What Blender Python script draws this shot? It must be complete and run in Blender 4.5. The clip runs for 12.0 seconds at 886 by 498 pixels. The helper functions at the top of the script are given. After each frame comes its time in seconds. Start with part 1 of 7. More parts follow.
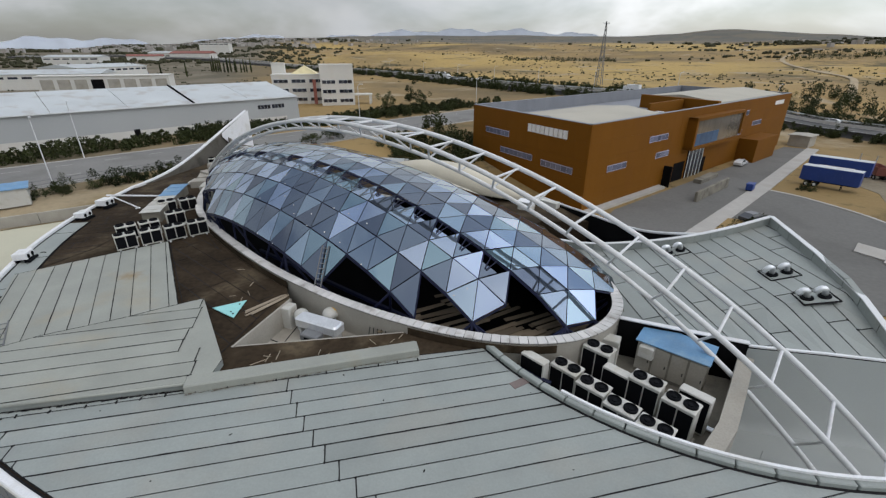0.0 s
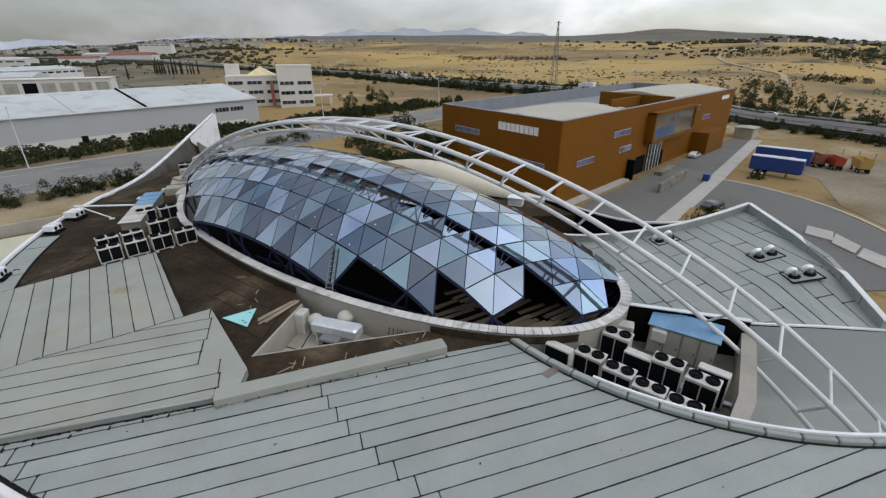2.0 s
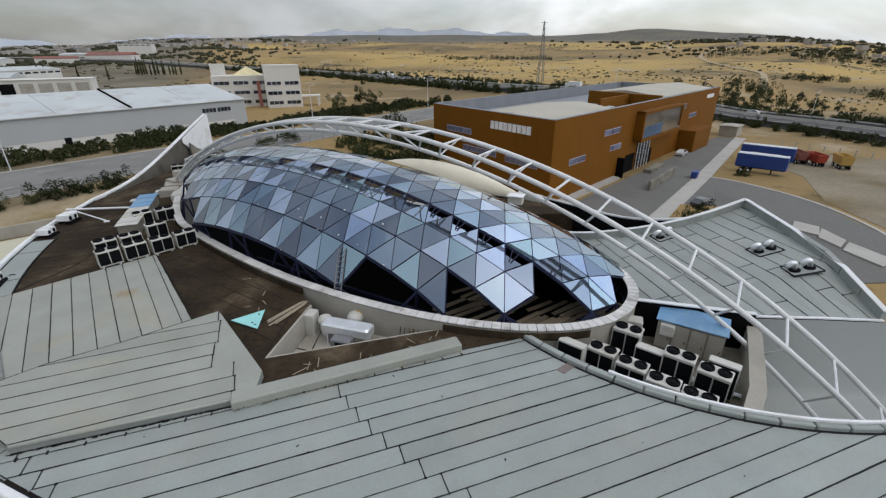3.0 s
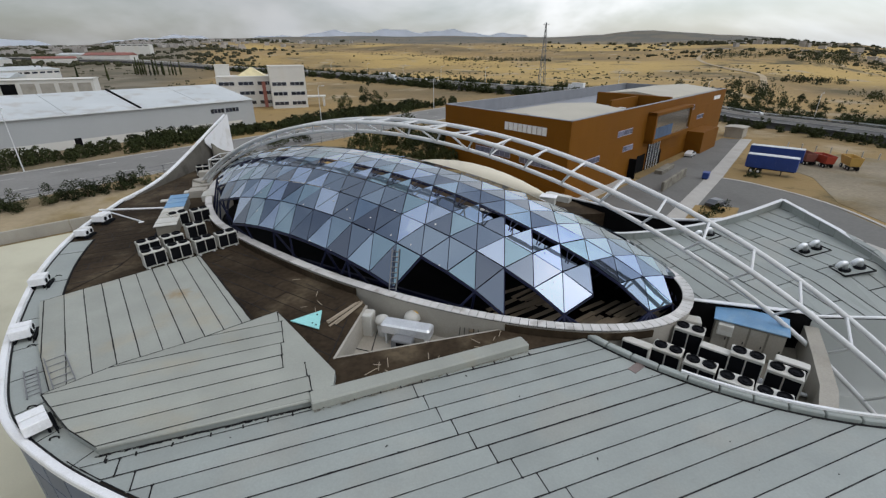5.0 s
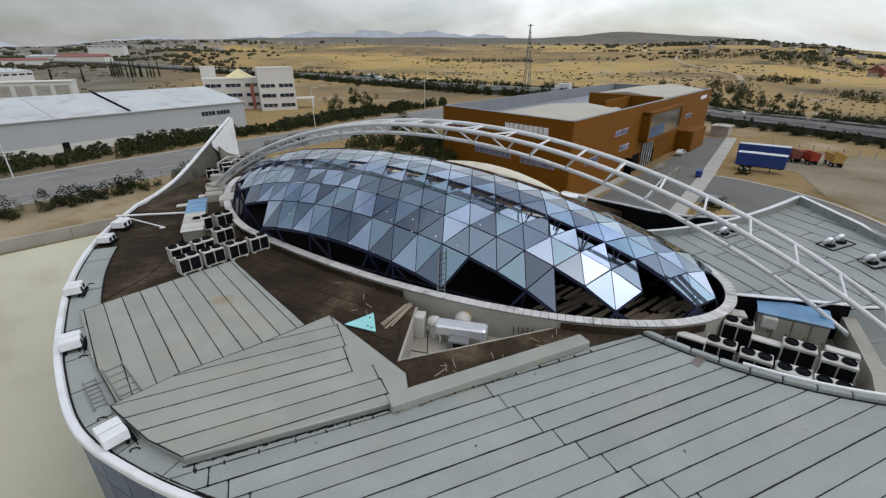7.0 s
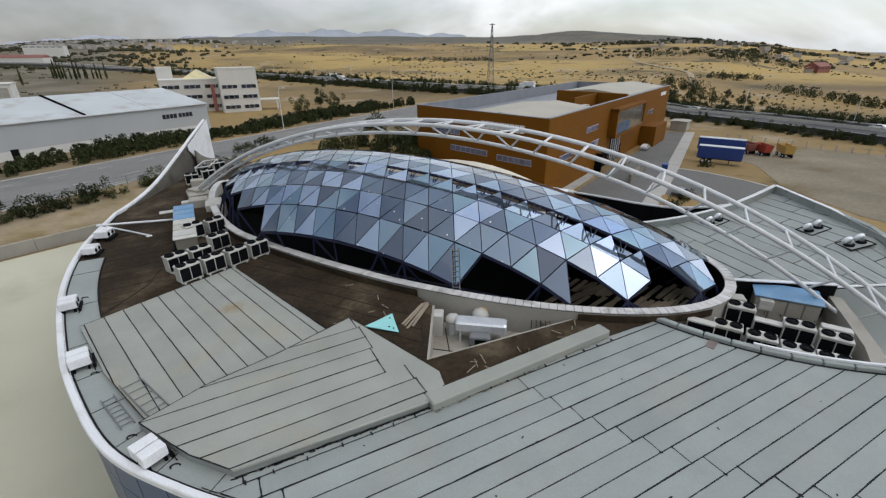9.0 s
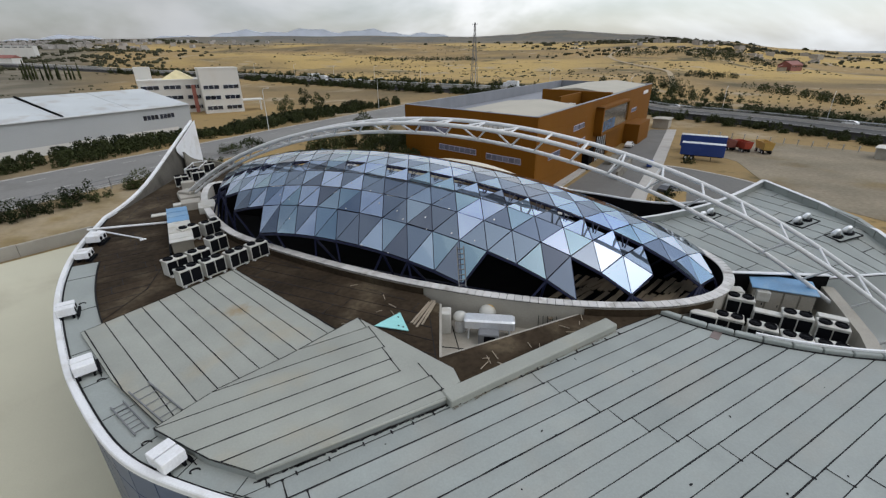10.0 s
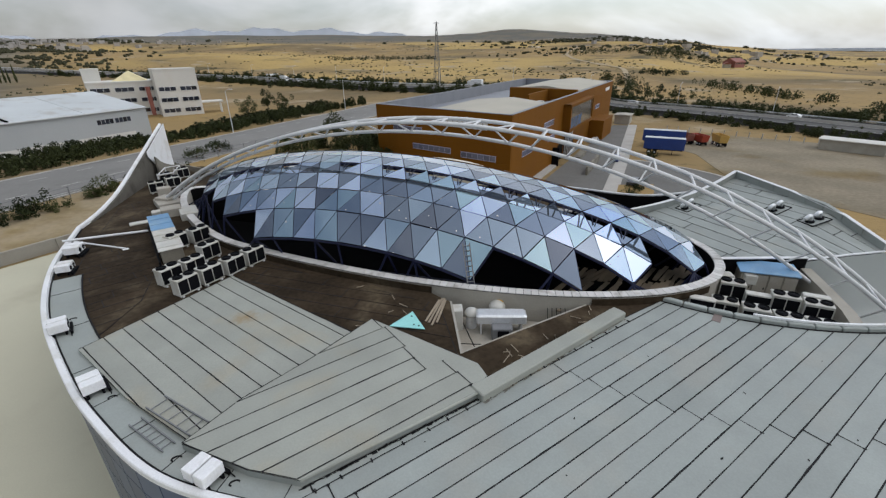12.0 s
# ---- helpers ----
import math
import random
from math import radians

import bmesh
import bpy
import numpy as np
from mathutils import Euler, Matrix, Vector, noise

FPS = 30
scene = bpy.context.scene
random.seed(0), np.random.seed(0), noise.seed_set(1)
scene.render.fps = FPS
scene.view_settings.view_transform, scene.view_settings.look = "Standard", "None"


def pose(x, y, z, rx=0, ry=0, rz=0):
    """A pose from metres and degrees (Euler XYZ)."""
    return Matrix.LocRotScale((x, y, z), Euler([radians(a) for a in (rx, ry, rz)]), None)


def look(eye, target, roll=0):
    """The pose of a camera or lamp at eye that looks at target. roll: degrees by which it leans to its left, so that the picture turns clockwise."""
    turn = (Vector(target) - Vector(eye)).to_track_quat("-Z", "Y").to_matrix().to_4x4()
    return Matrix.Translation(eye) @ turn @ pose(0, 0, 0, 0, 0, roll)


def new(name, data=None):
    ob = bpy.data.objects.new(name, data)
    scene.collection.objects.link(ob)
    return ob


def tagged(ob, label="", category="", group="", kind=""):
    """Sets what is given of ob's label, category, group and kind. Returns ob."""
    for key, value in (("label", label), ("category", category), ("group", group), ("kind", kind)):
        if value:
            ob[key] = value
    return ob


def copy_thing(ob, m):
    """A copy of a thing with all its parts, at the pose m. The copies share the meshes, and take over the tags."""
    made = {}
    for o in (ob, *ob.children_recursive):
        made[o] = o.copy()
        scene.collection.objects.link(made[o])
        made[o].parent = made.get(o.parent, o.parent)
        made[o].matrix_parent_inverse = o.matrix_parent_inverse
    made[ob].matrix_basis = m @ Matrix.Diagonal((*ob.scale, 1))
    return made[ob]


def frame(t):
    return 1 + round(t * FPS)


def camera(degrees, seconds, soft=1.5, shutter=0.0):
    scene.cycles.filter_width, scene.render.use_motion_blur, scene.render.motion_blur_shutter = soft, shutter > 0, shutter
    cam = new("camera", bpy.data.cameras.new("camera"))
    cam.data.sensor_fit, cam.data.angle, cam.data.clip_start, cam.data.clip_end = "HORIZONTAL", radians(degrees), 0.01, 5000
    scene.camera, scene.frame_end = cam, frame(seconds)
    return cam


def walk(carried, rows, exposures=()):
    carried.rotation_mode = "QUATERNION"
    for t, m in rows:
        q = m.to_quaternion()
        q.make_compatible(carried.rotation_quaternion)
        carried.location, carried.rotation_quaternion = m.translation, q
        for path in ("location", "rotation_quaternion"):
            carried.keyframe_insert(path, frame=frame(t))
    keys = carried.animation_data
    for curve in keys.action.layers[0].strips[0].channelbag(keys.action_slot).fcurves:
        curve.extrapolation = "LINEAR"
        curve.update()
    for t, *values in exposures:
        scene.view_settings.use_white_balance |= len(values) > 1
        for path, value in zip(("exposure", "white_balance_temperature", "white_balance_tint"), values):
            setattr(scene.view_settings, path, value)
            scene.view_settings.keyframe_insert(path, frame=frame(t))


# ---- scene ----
cam = camera(90.1, 12.0, soft=1.3)
METRES, EYE, TILT, LEAN, TURN = 17.5, 25.0, -24.0, 0.0, 0.0
ROWS = [
    (0.0, 0.0, 0.0, 0.0, 0.0, 0.0, -0.0),
    (0.5, -0.0458, -0.0029, -0.0006, -1.52, -0.02, 0.78),
    (1.0, -0.0879, -0.0044, -0.0017, -2.8, -0.03, 1.44),
    (1.5, -0.1292, -0.0052, -0.0026, -3.9, -0.09, 2.01),
    (2.0, -0.1669, -0.0037, -0.0033, -5.0, -0.14, 2.56),
    (2.5, -0.2022, -0.0015, -0.0034, -6.13, -0.21, 3.11),
    (3.0, -0.2363, 0.0012, -0.0035, -6.61, -0.24, 3.31),
    (5.0, -0.4252, 0.0222, 0.0053, -7.03, -0.14, 3.34),
    (5.5, -0.4753, 0.0269, 0.0089, -7.51, -0.14, 3.54),
    (6.0, -0.5292, 0.0323, 0.0125, -8.07, -0.15, 3.82),
    (6.5, -0.5828, 0.0387, 0.016, -8.62, -0.16, 4.1),
    (7.0, -0.6347, 0.0448, 0.0192, -9.18, -0.17, 4.36),
    (9.0, -0.7884, 0.0659, 0.0305, -13.54, -0.68, 6.47),
    (9.5, -0.8226, 0.0723, 0.0325, -14.51, -0.81, 6.93),
    (10.0, -0.8563, 0.0787, 0.0343, -15.54, -0.97, 7.43),
    (10.5, -0.89, 0.0858, 0.0376, -16.66, -1.16, 7.95),
    (11.0, -0.9234, 0.0938, 0.042, -17.79, -1.36, 8.46),
    (11.5, -0.9558, 0.1022, 0.0456, -18.89, -1.54, 8.99),
    (12.0, -0.9884, 0.1115, 0.0501, -20.01, -1.73, 9.53),
]
walk(cam, [(t, pose(0, 0, EYE, TILT, LEAN, TURN) @ pose(METRES * x, METRES * y, METRES * z, 90 + pitch, roll, yaw)) for t, x, y, z, yaw, pitch, roll in ROWS])


# ---- world, sun and exposure ----
SUN_EL, SUN_AZ = radians(62), radians(138)
world = bpy.data.worlds.new("overcast_sky")
scene.world = world
world.use_nodes = True
wn, wl = world.node_tree.nodes, world.node_tree.links
wn.clear()
w_out = wn.new("ShaderNodeOutputWorld")
w_bg = wn.new("ShaderNodeBackground")
w_bg.inputs["Strength"].default_value = 1.0
sky = wn.new("ShaderNodeTexSky")
sky.sky_type = "NISHITA"
sky.sun_disc = False
sky.sun_elevation, sky.sun_rotation = SUN_EL, SUN_AZ
sky.air_density, sky.dust_density = 1.2, 2.0
sky_gain = wn.new("ShaderNodeVectorMath")
sky_gain.operation = "SCALE"
sky_gain.inputs["Scale"].default_value = 0.15
wl.new(sky.outputs["Color"], sky_gain.inputs[0])
w_tc = wn.new("ShaderNodeTexCoord")
w_map = wn.new("ShaderNodeMapping")
w_map.inputs["Scale"].default_value = (1.0, 1.0, 2.4)
wl.new(w_tc.outputs["Generated"], w_map.inputs["Vector"])
w_noise = wn.new("ShaderNodeTexNoise")
w_noise.inputs["Scale"].default_value = 1.9
w_noise.inputs["Detail"].default_value = 7.0
w_noise.inputs["Roughness"].default_value = 0.55
w_noise.inputs["Distortion"].default_value = 0.4
wl.new(w_map.outputs["Vector"], w_noise.inputs["Vector"])
w_cover = wn.new("ShaderNodeMapRange")
w_cover.interpolation_type = "SMOOTHSTEP"
for k, v in (("From Min", 0.34), ("From Max", 0.58), ("To Min", 0.3), ("To Max", 1.0)):
    w_cover.inputs[k].default_value = v
wl.new(w_noise.outputs["Fac"], w_cover.inputs["Value"])
w_tone = wn.new("ShaderNodeTexNoise")
w_tone.inputs["Scale"].default_value = 3.4
w_tone.inputs["Detail"].default_value = 5.0
wl.new(w_map.outputs["Vector"], w_tone.inputs["Vector"])
w_ramp = wn.new("ShaderNodeValToRGB")
w_ramp.color_ramp.elements[0].position = 0.35
w_ramp.color_ramp.elements[0].color = (1.07, 1.13, 1.20, 1)
w_ramp.color_ramp.elements[1].position = 0.68
w_ramp.color_ramp.elements[1].color = (1.32, 1.35, 1.38, 1)
wl.new(w_tone.outputs["Fac"], w_ramp.inputs["Fac"])
w_mix = wn.new("ShaderNodeMix")
w_mix.data_type = "RGBA"
# the cloud thins out overhead, where blue shows through
w_sep = wn.new("ShaderNodeSeparateXYZ")
wl.new(w_tc.outputs["Generated"], w_sep.inputs[0])
w_thin = wn.new("ShaderNodeMapRange")
w_thin.interpolation_type = "SMOOTHSTEP"
for k, v in (("From Min", 0.25), ("From Max", 0.7), ("To Min", 1.0), ("To Max", 0.6)):
    w_thin.inputs[k].default_value = v
wl.new(w_sep.outputs["Z"], w_thin.inputs["Value"])
w_cov = wn.new("ShaderNodeMath")
w_cov.operation = "MULTIPLY"
wl.new(w_cover.outputs["Result"], w_cov.inputs[0])
wl.new(w_thin.outputs["Result"], w_cov.inputs[1])
wl.new(w_cov.outputs[0], w_mix.inputs["Factor"])
wl.new(sky_gain.outputs["Vector"], w_mix.inputs["A"])
wl.new(w_ramp.outputs["Color"], w_mix.inputs["B"])
# the cloud layer is brighter round the hidden sun
w_dot = wn.new("ShaderNodeVectorMath")
w_dot.operation = "DOT_PRODUCT"
w_dot.inputs[1].default_value = (math.sin(SUN_AZ) * math.cos(SUN_EL), math.cos(SUN_AZ) * math.cos(SUN_EL), math.sin(SUN_EL))
wl.new(w_tc.outputs["Generated"], w_dot.inputs[0])
w_glow = wn.new("ShaderNodeMapRange")
w_glow.interpolation_type = "SMOOTHSTEP"
for k, v in (("From Min", -0.1), ("From Max", 0.95), ("To Min", 1.0), ("To Max", 1.1)):
    w_glow.inputs[k].default_value = v
wl.new(w_dot.outputs["Value"], w_glow.inputs["Value"])
w_lit = wn.new("ShaderNodeVectorMath")
w_lit.operation = "SCALE"
wl.new(w_mix.outputs["Result"], w_lit.inputs[0])
wl.new(w_glow.outputs["Result"], w_lit.inputs["Scale"])
# and the north-eastern side is paler than the western
w_side = wn.new("ShaderNodeVectorMath")
w_side.operation = "DOT_PRODUCT"
w_side.inputs[1].default_value = (0.95, 0.1, 0.0)
wl.new(w_tc.outputs["Generated"], w_side.inputs[0])
w_east = wn.new("ShaderNodeMapRange")
for k, v in (("From Min", -0.1), ("From Max", 0.8), ("To Min", 1.45), ("To Max", 3.25)):
    w_east.inputs[k].default_value = v
wl.new(w_side.outputs["Value"], w_east.inputs["Value"])
w_pale = wn.new("ShaderNodeVectorMath")
w_pale.operation = "SCALE"
wl.new(w_lit.outputs["Vector"], w_pale.inputs[0])
wl.new(w_east.outputs["Result"], w_pale.inputs["Scale"])
# the cloud layer is lighter overhead than near the horizon
w_haze = wn.new("ShaderNodeMapRange")
w_haze.interpolation_type = "SMOOTHSTEP"
for k, v in (("From Min", 0.12), ("From Max", 0.75), ("To Min", 1.2), ("To Max", 1.95)):
    w_haze.inputs[k].default_value = v
wl.new(w_sep.outputs["Z"], w_haze.inputs["Value"])
w_all = wn.new("ShaderNodeVectorMath")
w_all.operation = "SCALE"
wl.new(w_pale.outputs["Vector"], w_all.inputs[0])
wl.new(w_haze.outputs["Result"], w_all.inputs["Scale"])
wl.new(w_all.outputs["Vector"], w_bg.inputs["Color"])
wl.new(w_bg.outputs["Background"], w_out.inputs["Surface"])

sun = new("sun", bpy.data.lights.new("sun", "SUN"))
sun.data.energy, sun.data.angle, sun.data.color = 1.3, radians(100), (1.0, 0.90, 0.70)
SUN_DIR = Vector((math.sin(SUN_AZ) * math.cos(SUN_EL), math.cos(SUN_AZ) * math.cos(SUN_EL), math.sin(SUN_EL)))
sun.matrix_world = look((0, 0, 120), Vector((0, 0, 120)) - SUN_DIR)
scene.view_settings.exposure = -1.97

# ---- materials ----


def material(name, colour, rough=0.7, metal=0.0, vary=0.12, grain=0.08, scale=0.5, fine=14.0, bump=0.15,
             stain=None, stain_amount=0.0, stain_scale=0.25, per_object=0.0, spec=0.5, tint=None, streak=1.0):
    """Two scales of variation, stains of one's own colour and a fine relief, all in metres."""
    m = bpy.data.materials.new(name)
    m.use_nodes = True
    n, l = m.node_tree.nodes, m.node_tree.links
    b = n["Principled BSDF"]
    b.inputs["Roughness"].default_value = rough
    b.inputs["Metallic"].default_value = metal
    b.inputs["Specular IOR Level"].default_value = spec
    geo = n.new("ShaderNodeNewGeometry")
    mp = n.new("ShaderNodeMapping")
    mp.inputs["Scale"].default_value = (1, 1, streak)
    l.new(geo.outputs["Position"], mp.inputs["Vector"])

    def noise_at(s, detail):
        t = n.new("ShaderNodeTexNoise")
        t.inputs["Scale"].default_value = s
        t.inputs["Detail"].default_value = detail
        l.new(mp.outputs["Vector"], t.inputs["Vector"])
        return t.outputs["Fac"]

    def scaled(value, low, high):
        r = n.new("ShaderNodeMapRange")
        r.inputs["From Min"].default_value, r.inputs["From Max"].default_value = 0.25, 0.75
        r.inputs["To Min"].default_value, r.inputs["To Max"].default_value = low, high
        l.new(value, r.inputs["Value"])
        return r.outputs["Result"]

    def product(p, q):
        x = n.new("ShaderNodeMath")
        x.operation = "MULTIPLY"
        l.new(p, x.inputs[0])
        l.new(q, x.inputs[1])
        return x.outputs[0]

    big, small = noise_at(scale, 4), noise_at(fine, 3)
    gain = product(scaled(big, 1 - vary, 1 + vary), scaled(small, 1 - grain, 1 + grain))
    info = n.new("ShaderNodeObjectInfo")
    if per_object:
        r = n.new("ShaderNodeMapRange")
        r.inputs["To Min"].default_value, r.inputs["To Max"].default_value = 1 - per_object, 1 + per_object
        l.new(info.outputs["Random"], r.inputs["Value"])
        gain = product(gain, r.outputs["Result"])
    base = n.new("ShaderNodeRGB")
    base.outputs[0].default_value = (*colour, 1)
    col = base.outputs[0]
    if tint:
        mx = n.new("ShaderNodeMix")
        mx.data_type = "RGBA"
        l.new(info.outputs["Random"], mx.inputs["Factor"])
        l.new(col, mx.inputs["A"])
        mx.inputs["B"].default_value = (*tint, 1)
        col = mx.outputs["Result"]
    if stain:
        st = n.new("ShaderNodeMapRange")
        st.interpolation_type = "SMOOTHSTEP"
        st.inputs["From Min"].default_value, st.inputs["From Max"].default_value = 0.5, 0.68
        st.inputs["To Max"].default_value = stain_amount
        l.new(noise_at(stain_scale, 6), st.inputs["Value"])
        mx = n.new("ShaderNodeMix")
        mx.data_type = "RGBA"
        l.new(st.outputs["Result"], mx.inputs["Factor"])
        l.new(col, mx.inputs["A"])
        mx.inputs["B"].default_value = (*stain, 1)
        col = mx.outputs["Result"]
    sc = n.new("ShaderNodeVectorMath")
    sc.operation = "SCALE"
    l.new(col, sc.inputs[0])
    l.new(gain, sc.inputs["Scale"])
    l.new(sc.outputs["Vector"], b.inputs["Base Color"])
    if bump:
        bp = n.new("ShaderNodeBump")
        bp.inputs["Strength"].default_value = bump
        bp.inputs["Distance"].default_value = 0.02
        l.new(small, bp.inputs["Height"])
        l.new(bp.outputs["Normal"], b.inputs["Normal"])
    return m


M_SHEET = material("grey_roof_sheet", (0.268, 0.293, 0.276), 0.62, vary=0.09, grain=0.06, per_object=0.075,
                   stain=(0.30, 0.29, 0.25), stain_amount=0.35, stain_scale=0.35, bump=0.1)
M_SHEET_WARM = material("old_grey_roof_sheet", (0.292, 0.304, 0.268), 0.62, vary=0.09, grain=0.06, per_object=0.06,
                        stain=(0.34, 0.30, 0.21), stain_amount=0.5, stain_scale=0.3, bump=0.1)
M_JOINT = material("black_bitumen_joint", (0.012, 0.012, 0.013), 0.8, spec=0.2, vary=0.3)
M_FELT = material("brown_bitumen_felt", (0.037, 0.0265, 0.0165), 0.92, spec=0.1, vary=0.4, grain=0.3, scale=0.35, fine=3.5,
                  stain=(0.082, 0.064, 0.041), stain_amount=0.7, stain_scale=0.45, bump=0.4, per_object=0.08)
M_WHITE = material("white_painted_metal", (0.72, 0.73, 0.74), 0.45, vary=0.05, stain=(0.5, 0.48, 0.43), stain_amount=0.4, stain_scale=0.8)
M_STEEL = material("pale_grey_painted_steel", (0.62, 0.63, 0.635), 0.42, vary=0.06, stain=(0.45, 0.43, 0.40), stain_amount=0.35, stain_scale=0.6)
M_CONC = material("pale_concrete", (0.34, 0.32, 0.275), 0.85, vary=0.12, grain=0.1, stain=(0.27, 0.24, 0.19), stain_amount=0.6, stain_scale=0.3)
M_WORN = material("worn_dark_concrete", (0.20, 0.185, 0.15), 0.88, spec=0.3, vary=0.2, grain=0.12, stain=(0.11, 0.10, 0.085), stain_amount=0.7, stain_scale=0.6)
M_KERB = material("light_kerb_concrete", (0.38, 0.365, 0.335), 0.85, vary=0.1, stain=(0.3, 0.28, 0.24), stain_amount=0.5)
M_RING = material("ring_coping_tiles", (0.56, 0.55, 0.53), 0.7, vary=0.1, per_object=0.1, stain=(0.3, 0.28, 0.25), stain_amount=0.7, stain_scale=1.2)
M_SLAB = material("cream_concrete_paving", (0.50, 0.485, 0.37), 0.85, vary=0.06, grain=0.04, scale=0.12,
                  stain=(0.33, 0.30, 0.22), stain_amount=0.55, stain_scale=0.09)
M_NAVY = material("navy_painted_steel", (0.008, 0.011, 0.036), 0.5, spec=0.25, vary=0.2)
# near-black colour stands in for deep shade in recesses; also used for doors
M_DARK = material("shade_and_door_black", (0.006, 0.006, 0.0065), 0.9, spec=0.05, vary=0.3)
M_LINING = material("stained_wall_lining", (0.105, 0.097, 0.082), 0.9, spec=0.2, vary=0.25, grain=0.12, stain=(0.06, 0.055, 0.047), stain_amount=0.7, stain_scale=0.8)
M_BLACK = material("black_coil", (0.004, 0.0045, 0.006), 0.7, spec=0.1, vary=0.3, fine=60)
M_CASE = material("off_white_casing", (0.50, 0.495, 0.455), 0.5, vary=0.05, per_object=0.06, stain=(0.4, 0.37, 0.3), stain_amount=0.5, stain_scale=1.5)
M_TIMBER = material("pale_timber_board", (0.285, 0.235, 0.17), 0.75, vary=0.2, per_object=0.2, fine=22, streak=0.3)
M_GALV = material("galvanised_sheet", (0.74, 0.76, 0.78), 0.32, metal=0.6, vary=0.12, scale=2.0)
M_BLUE_ROOF = material("sky_blue_sheet", (0.13, 0.28, 0.46), 0.5, vary=0.12, stain=(0.24, 0.36, 0.46), stain_amount=0.6, stain_scale=0.8)
M_TEAL = material("turquoise_glass_pane", (0.30, 0.66, 0.64), 0.2, vary=0.05)
M_YELLOW = material("yellow_ochre_paint", (0.62, 0.36, 0.06), 0.5)
M_SMOOTH = material("smooth_grey_membrane", (0.355, 0.378, 0.365), 0.55, vary=0.05, grain=0.02, scale=0.2,
                    stain=(0.30, 0.315, 0.30), stain_amount=0.5, stain_scale=0.2)
M_WALLGLASS = material("dark_blue_facade_glass", (0.048, 0.07, 0.125), 0.35, metal=0.0, vary=0.1, per_object=0.3, bump=0.0, spec=0.3)
M_ORANGE = material("ochre_orange_cladding", (0.165, 0.066, 0.006), 0.7, spec=0.1, vary=0.06, grain=0.04, per_object=0.03, scale=0.15, stain=(0.15, 0.058, 0.009), stain_amount=0.4, stain_scale=0.12, streak=0.3)
M_ORANGE_ROOF = material("beige_roof_membrane", (0.40, 0.375, 0.31), 0.8, vary=0.08, scale=0.1)
M_GREY_PARAPET = material("grey_parapet_lining", (0.20, 0.21, 0.23), 0.6, vary=0.1, streak=0.2)
M_WINDOW = material("window_glass", (0.03, 0.035, 0.05), 0.08, metal=0.2, vary=0.1, bump=0, spec=0.9, per_object=0.4)
# pale lavender base colour carries the sky reflected in the window bands
M_BAND_GLASS = material("sky_tinted_band_glass", (0.20, 0.21, 0.29), 0.2, metal=0.35, vary=0.15, scale=0.8, bump=0, per_object=0.35)
M_CREAM = material("cream_plaster", (0.60, 0.56, 0.45), 0.8, vary=0.06, scale=0.3, stain=(0.45, 0.41, 0.33), stain_amount=0.4, stain_scale=0.4)
M_TRACK = material("tan_dirt_track", (0.36, 0.29, 0.19), 0.95, spec=0.2, vary=0.15, scale=0.05)
M_MAST = material("dull_galvanised_mast", (0.16, 0.165, 0.17), 0.6, vary=0.1)
M_FRAME_BLUE = material("pale_lavender_window_trim", (0.34, 0.34, 0.45), 0.5)
M_PLASTER = material("white_plaster", (0.58, 0.57, 0.53), 0.85, vary=0.05, scale=0.2, stain=(0.5, 0.46, 0.4), stain_amount=0.4, stain_scale=0.2, streak=0.3)
M_WAREROOF = material("white_corrugated_sheet", (0.48, 0.51, 0.515), 0.5, vary=0.1, scale=0.1, stain=(0.36, 0.34, 0.31), stain_amount=0.65, stain_scale=0.25)
M_WAREWALL = material("pale_blue_grey_cladding", (0.37, 0.385, 0.385), 0.55, vary=0.05, scale=0.1, streak=0.3)
M_RUST = material("rust_red_sheet", (0.22, 0.075, 0.055), 0.7, vary=0.15)
M_ASPHALT = material("asphalt", (0.066, 0.065, 0.064), 0.9, spec=0.2, vary=0.12, scale=0.06, fine=2.0, stain=(0.12, 0.115, 0.11), stain_amount=0.6, stain_scale=0.08)
M_ROADGREY = material("sunbleached_road", (0.148, 0.145, 0.135), 0.9, spec=0.2, vary=0.08, scale=0.05, fine=2.0, stain=(0.115, 0.112, 0.104), stain_amount=0.6, stain_scale=0.1)
M_PAINT = material("road_marking_paint", (0.40, 0.40, 0.37), 0.8, vary=0.2)
M_BARE = material("pale_bare_soil", (0.31, 0.25, 0.16), 0.95, spec=0.2, vary=0.15, grain=0.1, scale=0.15, fine=1.5, stain=(0.20, 0.145, 0.06), stain_amount=0.8, stain_scale=0.12)
M_BLUE = material("royal_blue_tarpaulin", (0.010, 0.038, 0.19), 0.5, vary=0.12, scale=0.6)
M_RED = material("brick_red_paint", (0.33, 0.045, 0.022), 0.55, vary=0.12)
M_OCHRE = material("mustard_paint", (0.45, 0.28, 0.07), 0.6, vary=0.12)
M_CAR = material("car_paint", (0.65, 0.65, 0.64), 0.25, per_object=0.3, vary=0.03, bump=0)
M_TYRE = material("black_rubber", (0.015, 0.015, 0.015), 0.85, spec=0.2)
M_TRUNK = material("bark", (0.10, 0.07, 0.045), 0.9, vary=0.3)
M_LEAF = material("dark_green_leaves", (0.026, 0.037, 0.013), 0.7, spec=0.12, vary=0.35, per_object=0.35, tint=(0.045, 0.05, 0.018), scale=0.35, fine=8, bump=0)
M_SCRUB = material("olive_scrub", (0.045, 0.045, 0.024), 0.8, spec=0.15, vary=0.4, scale=0.02, fine=0.3, bump=0)
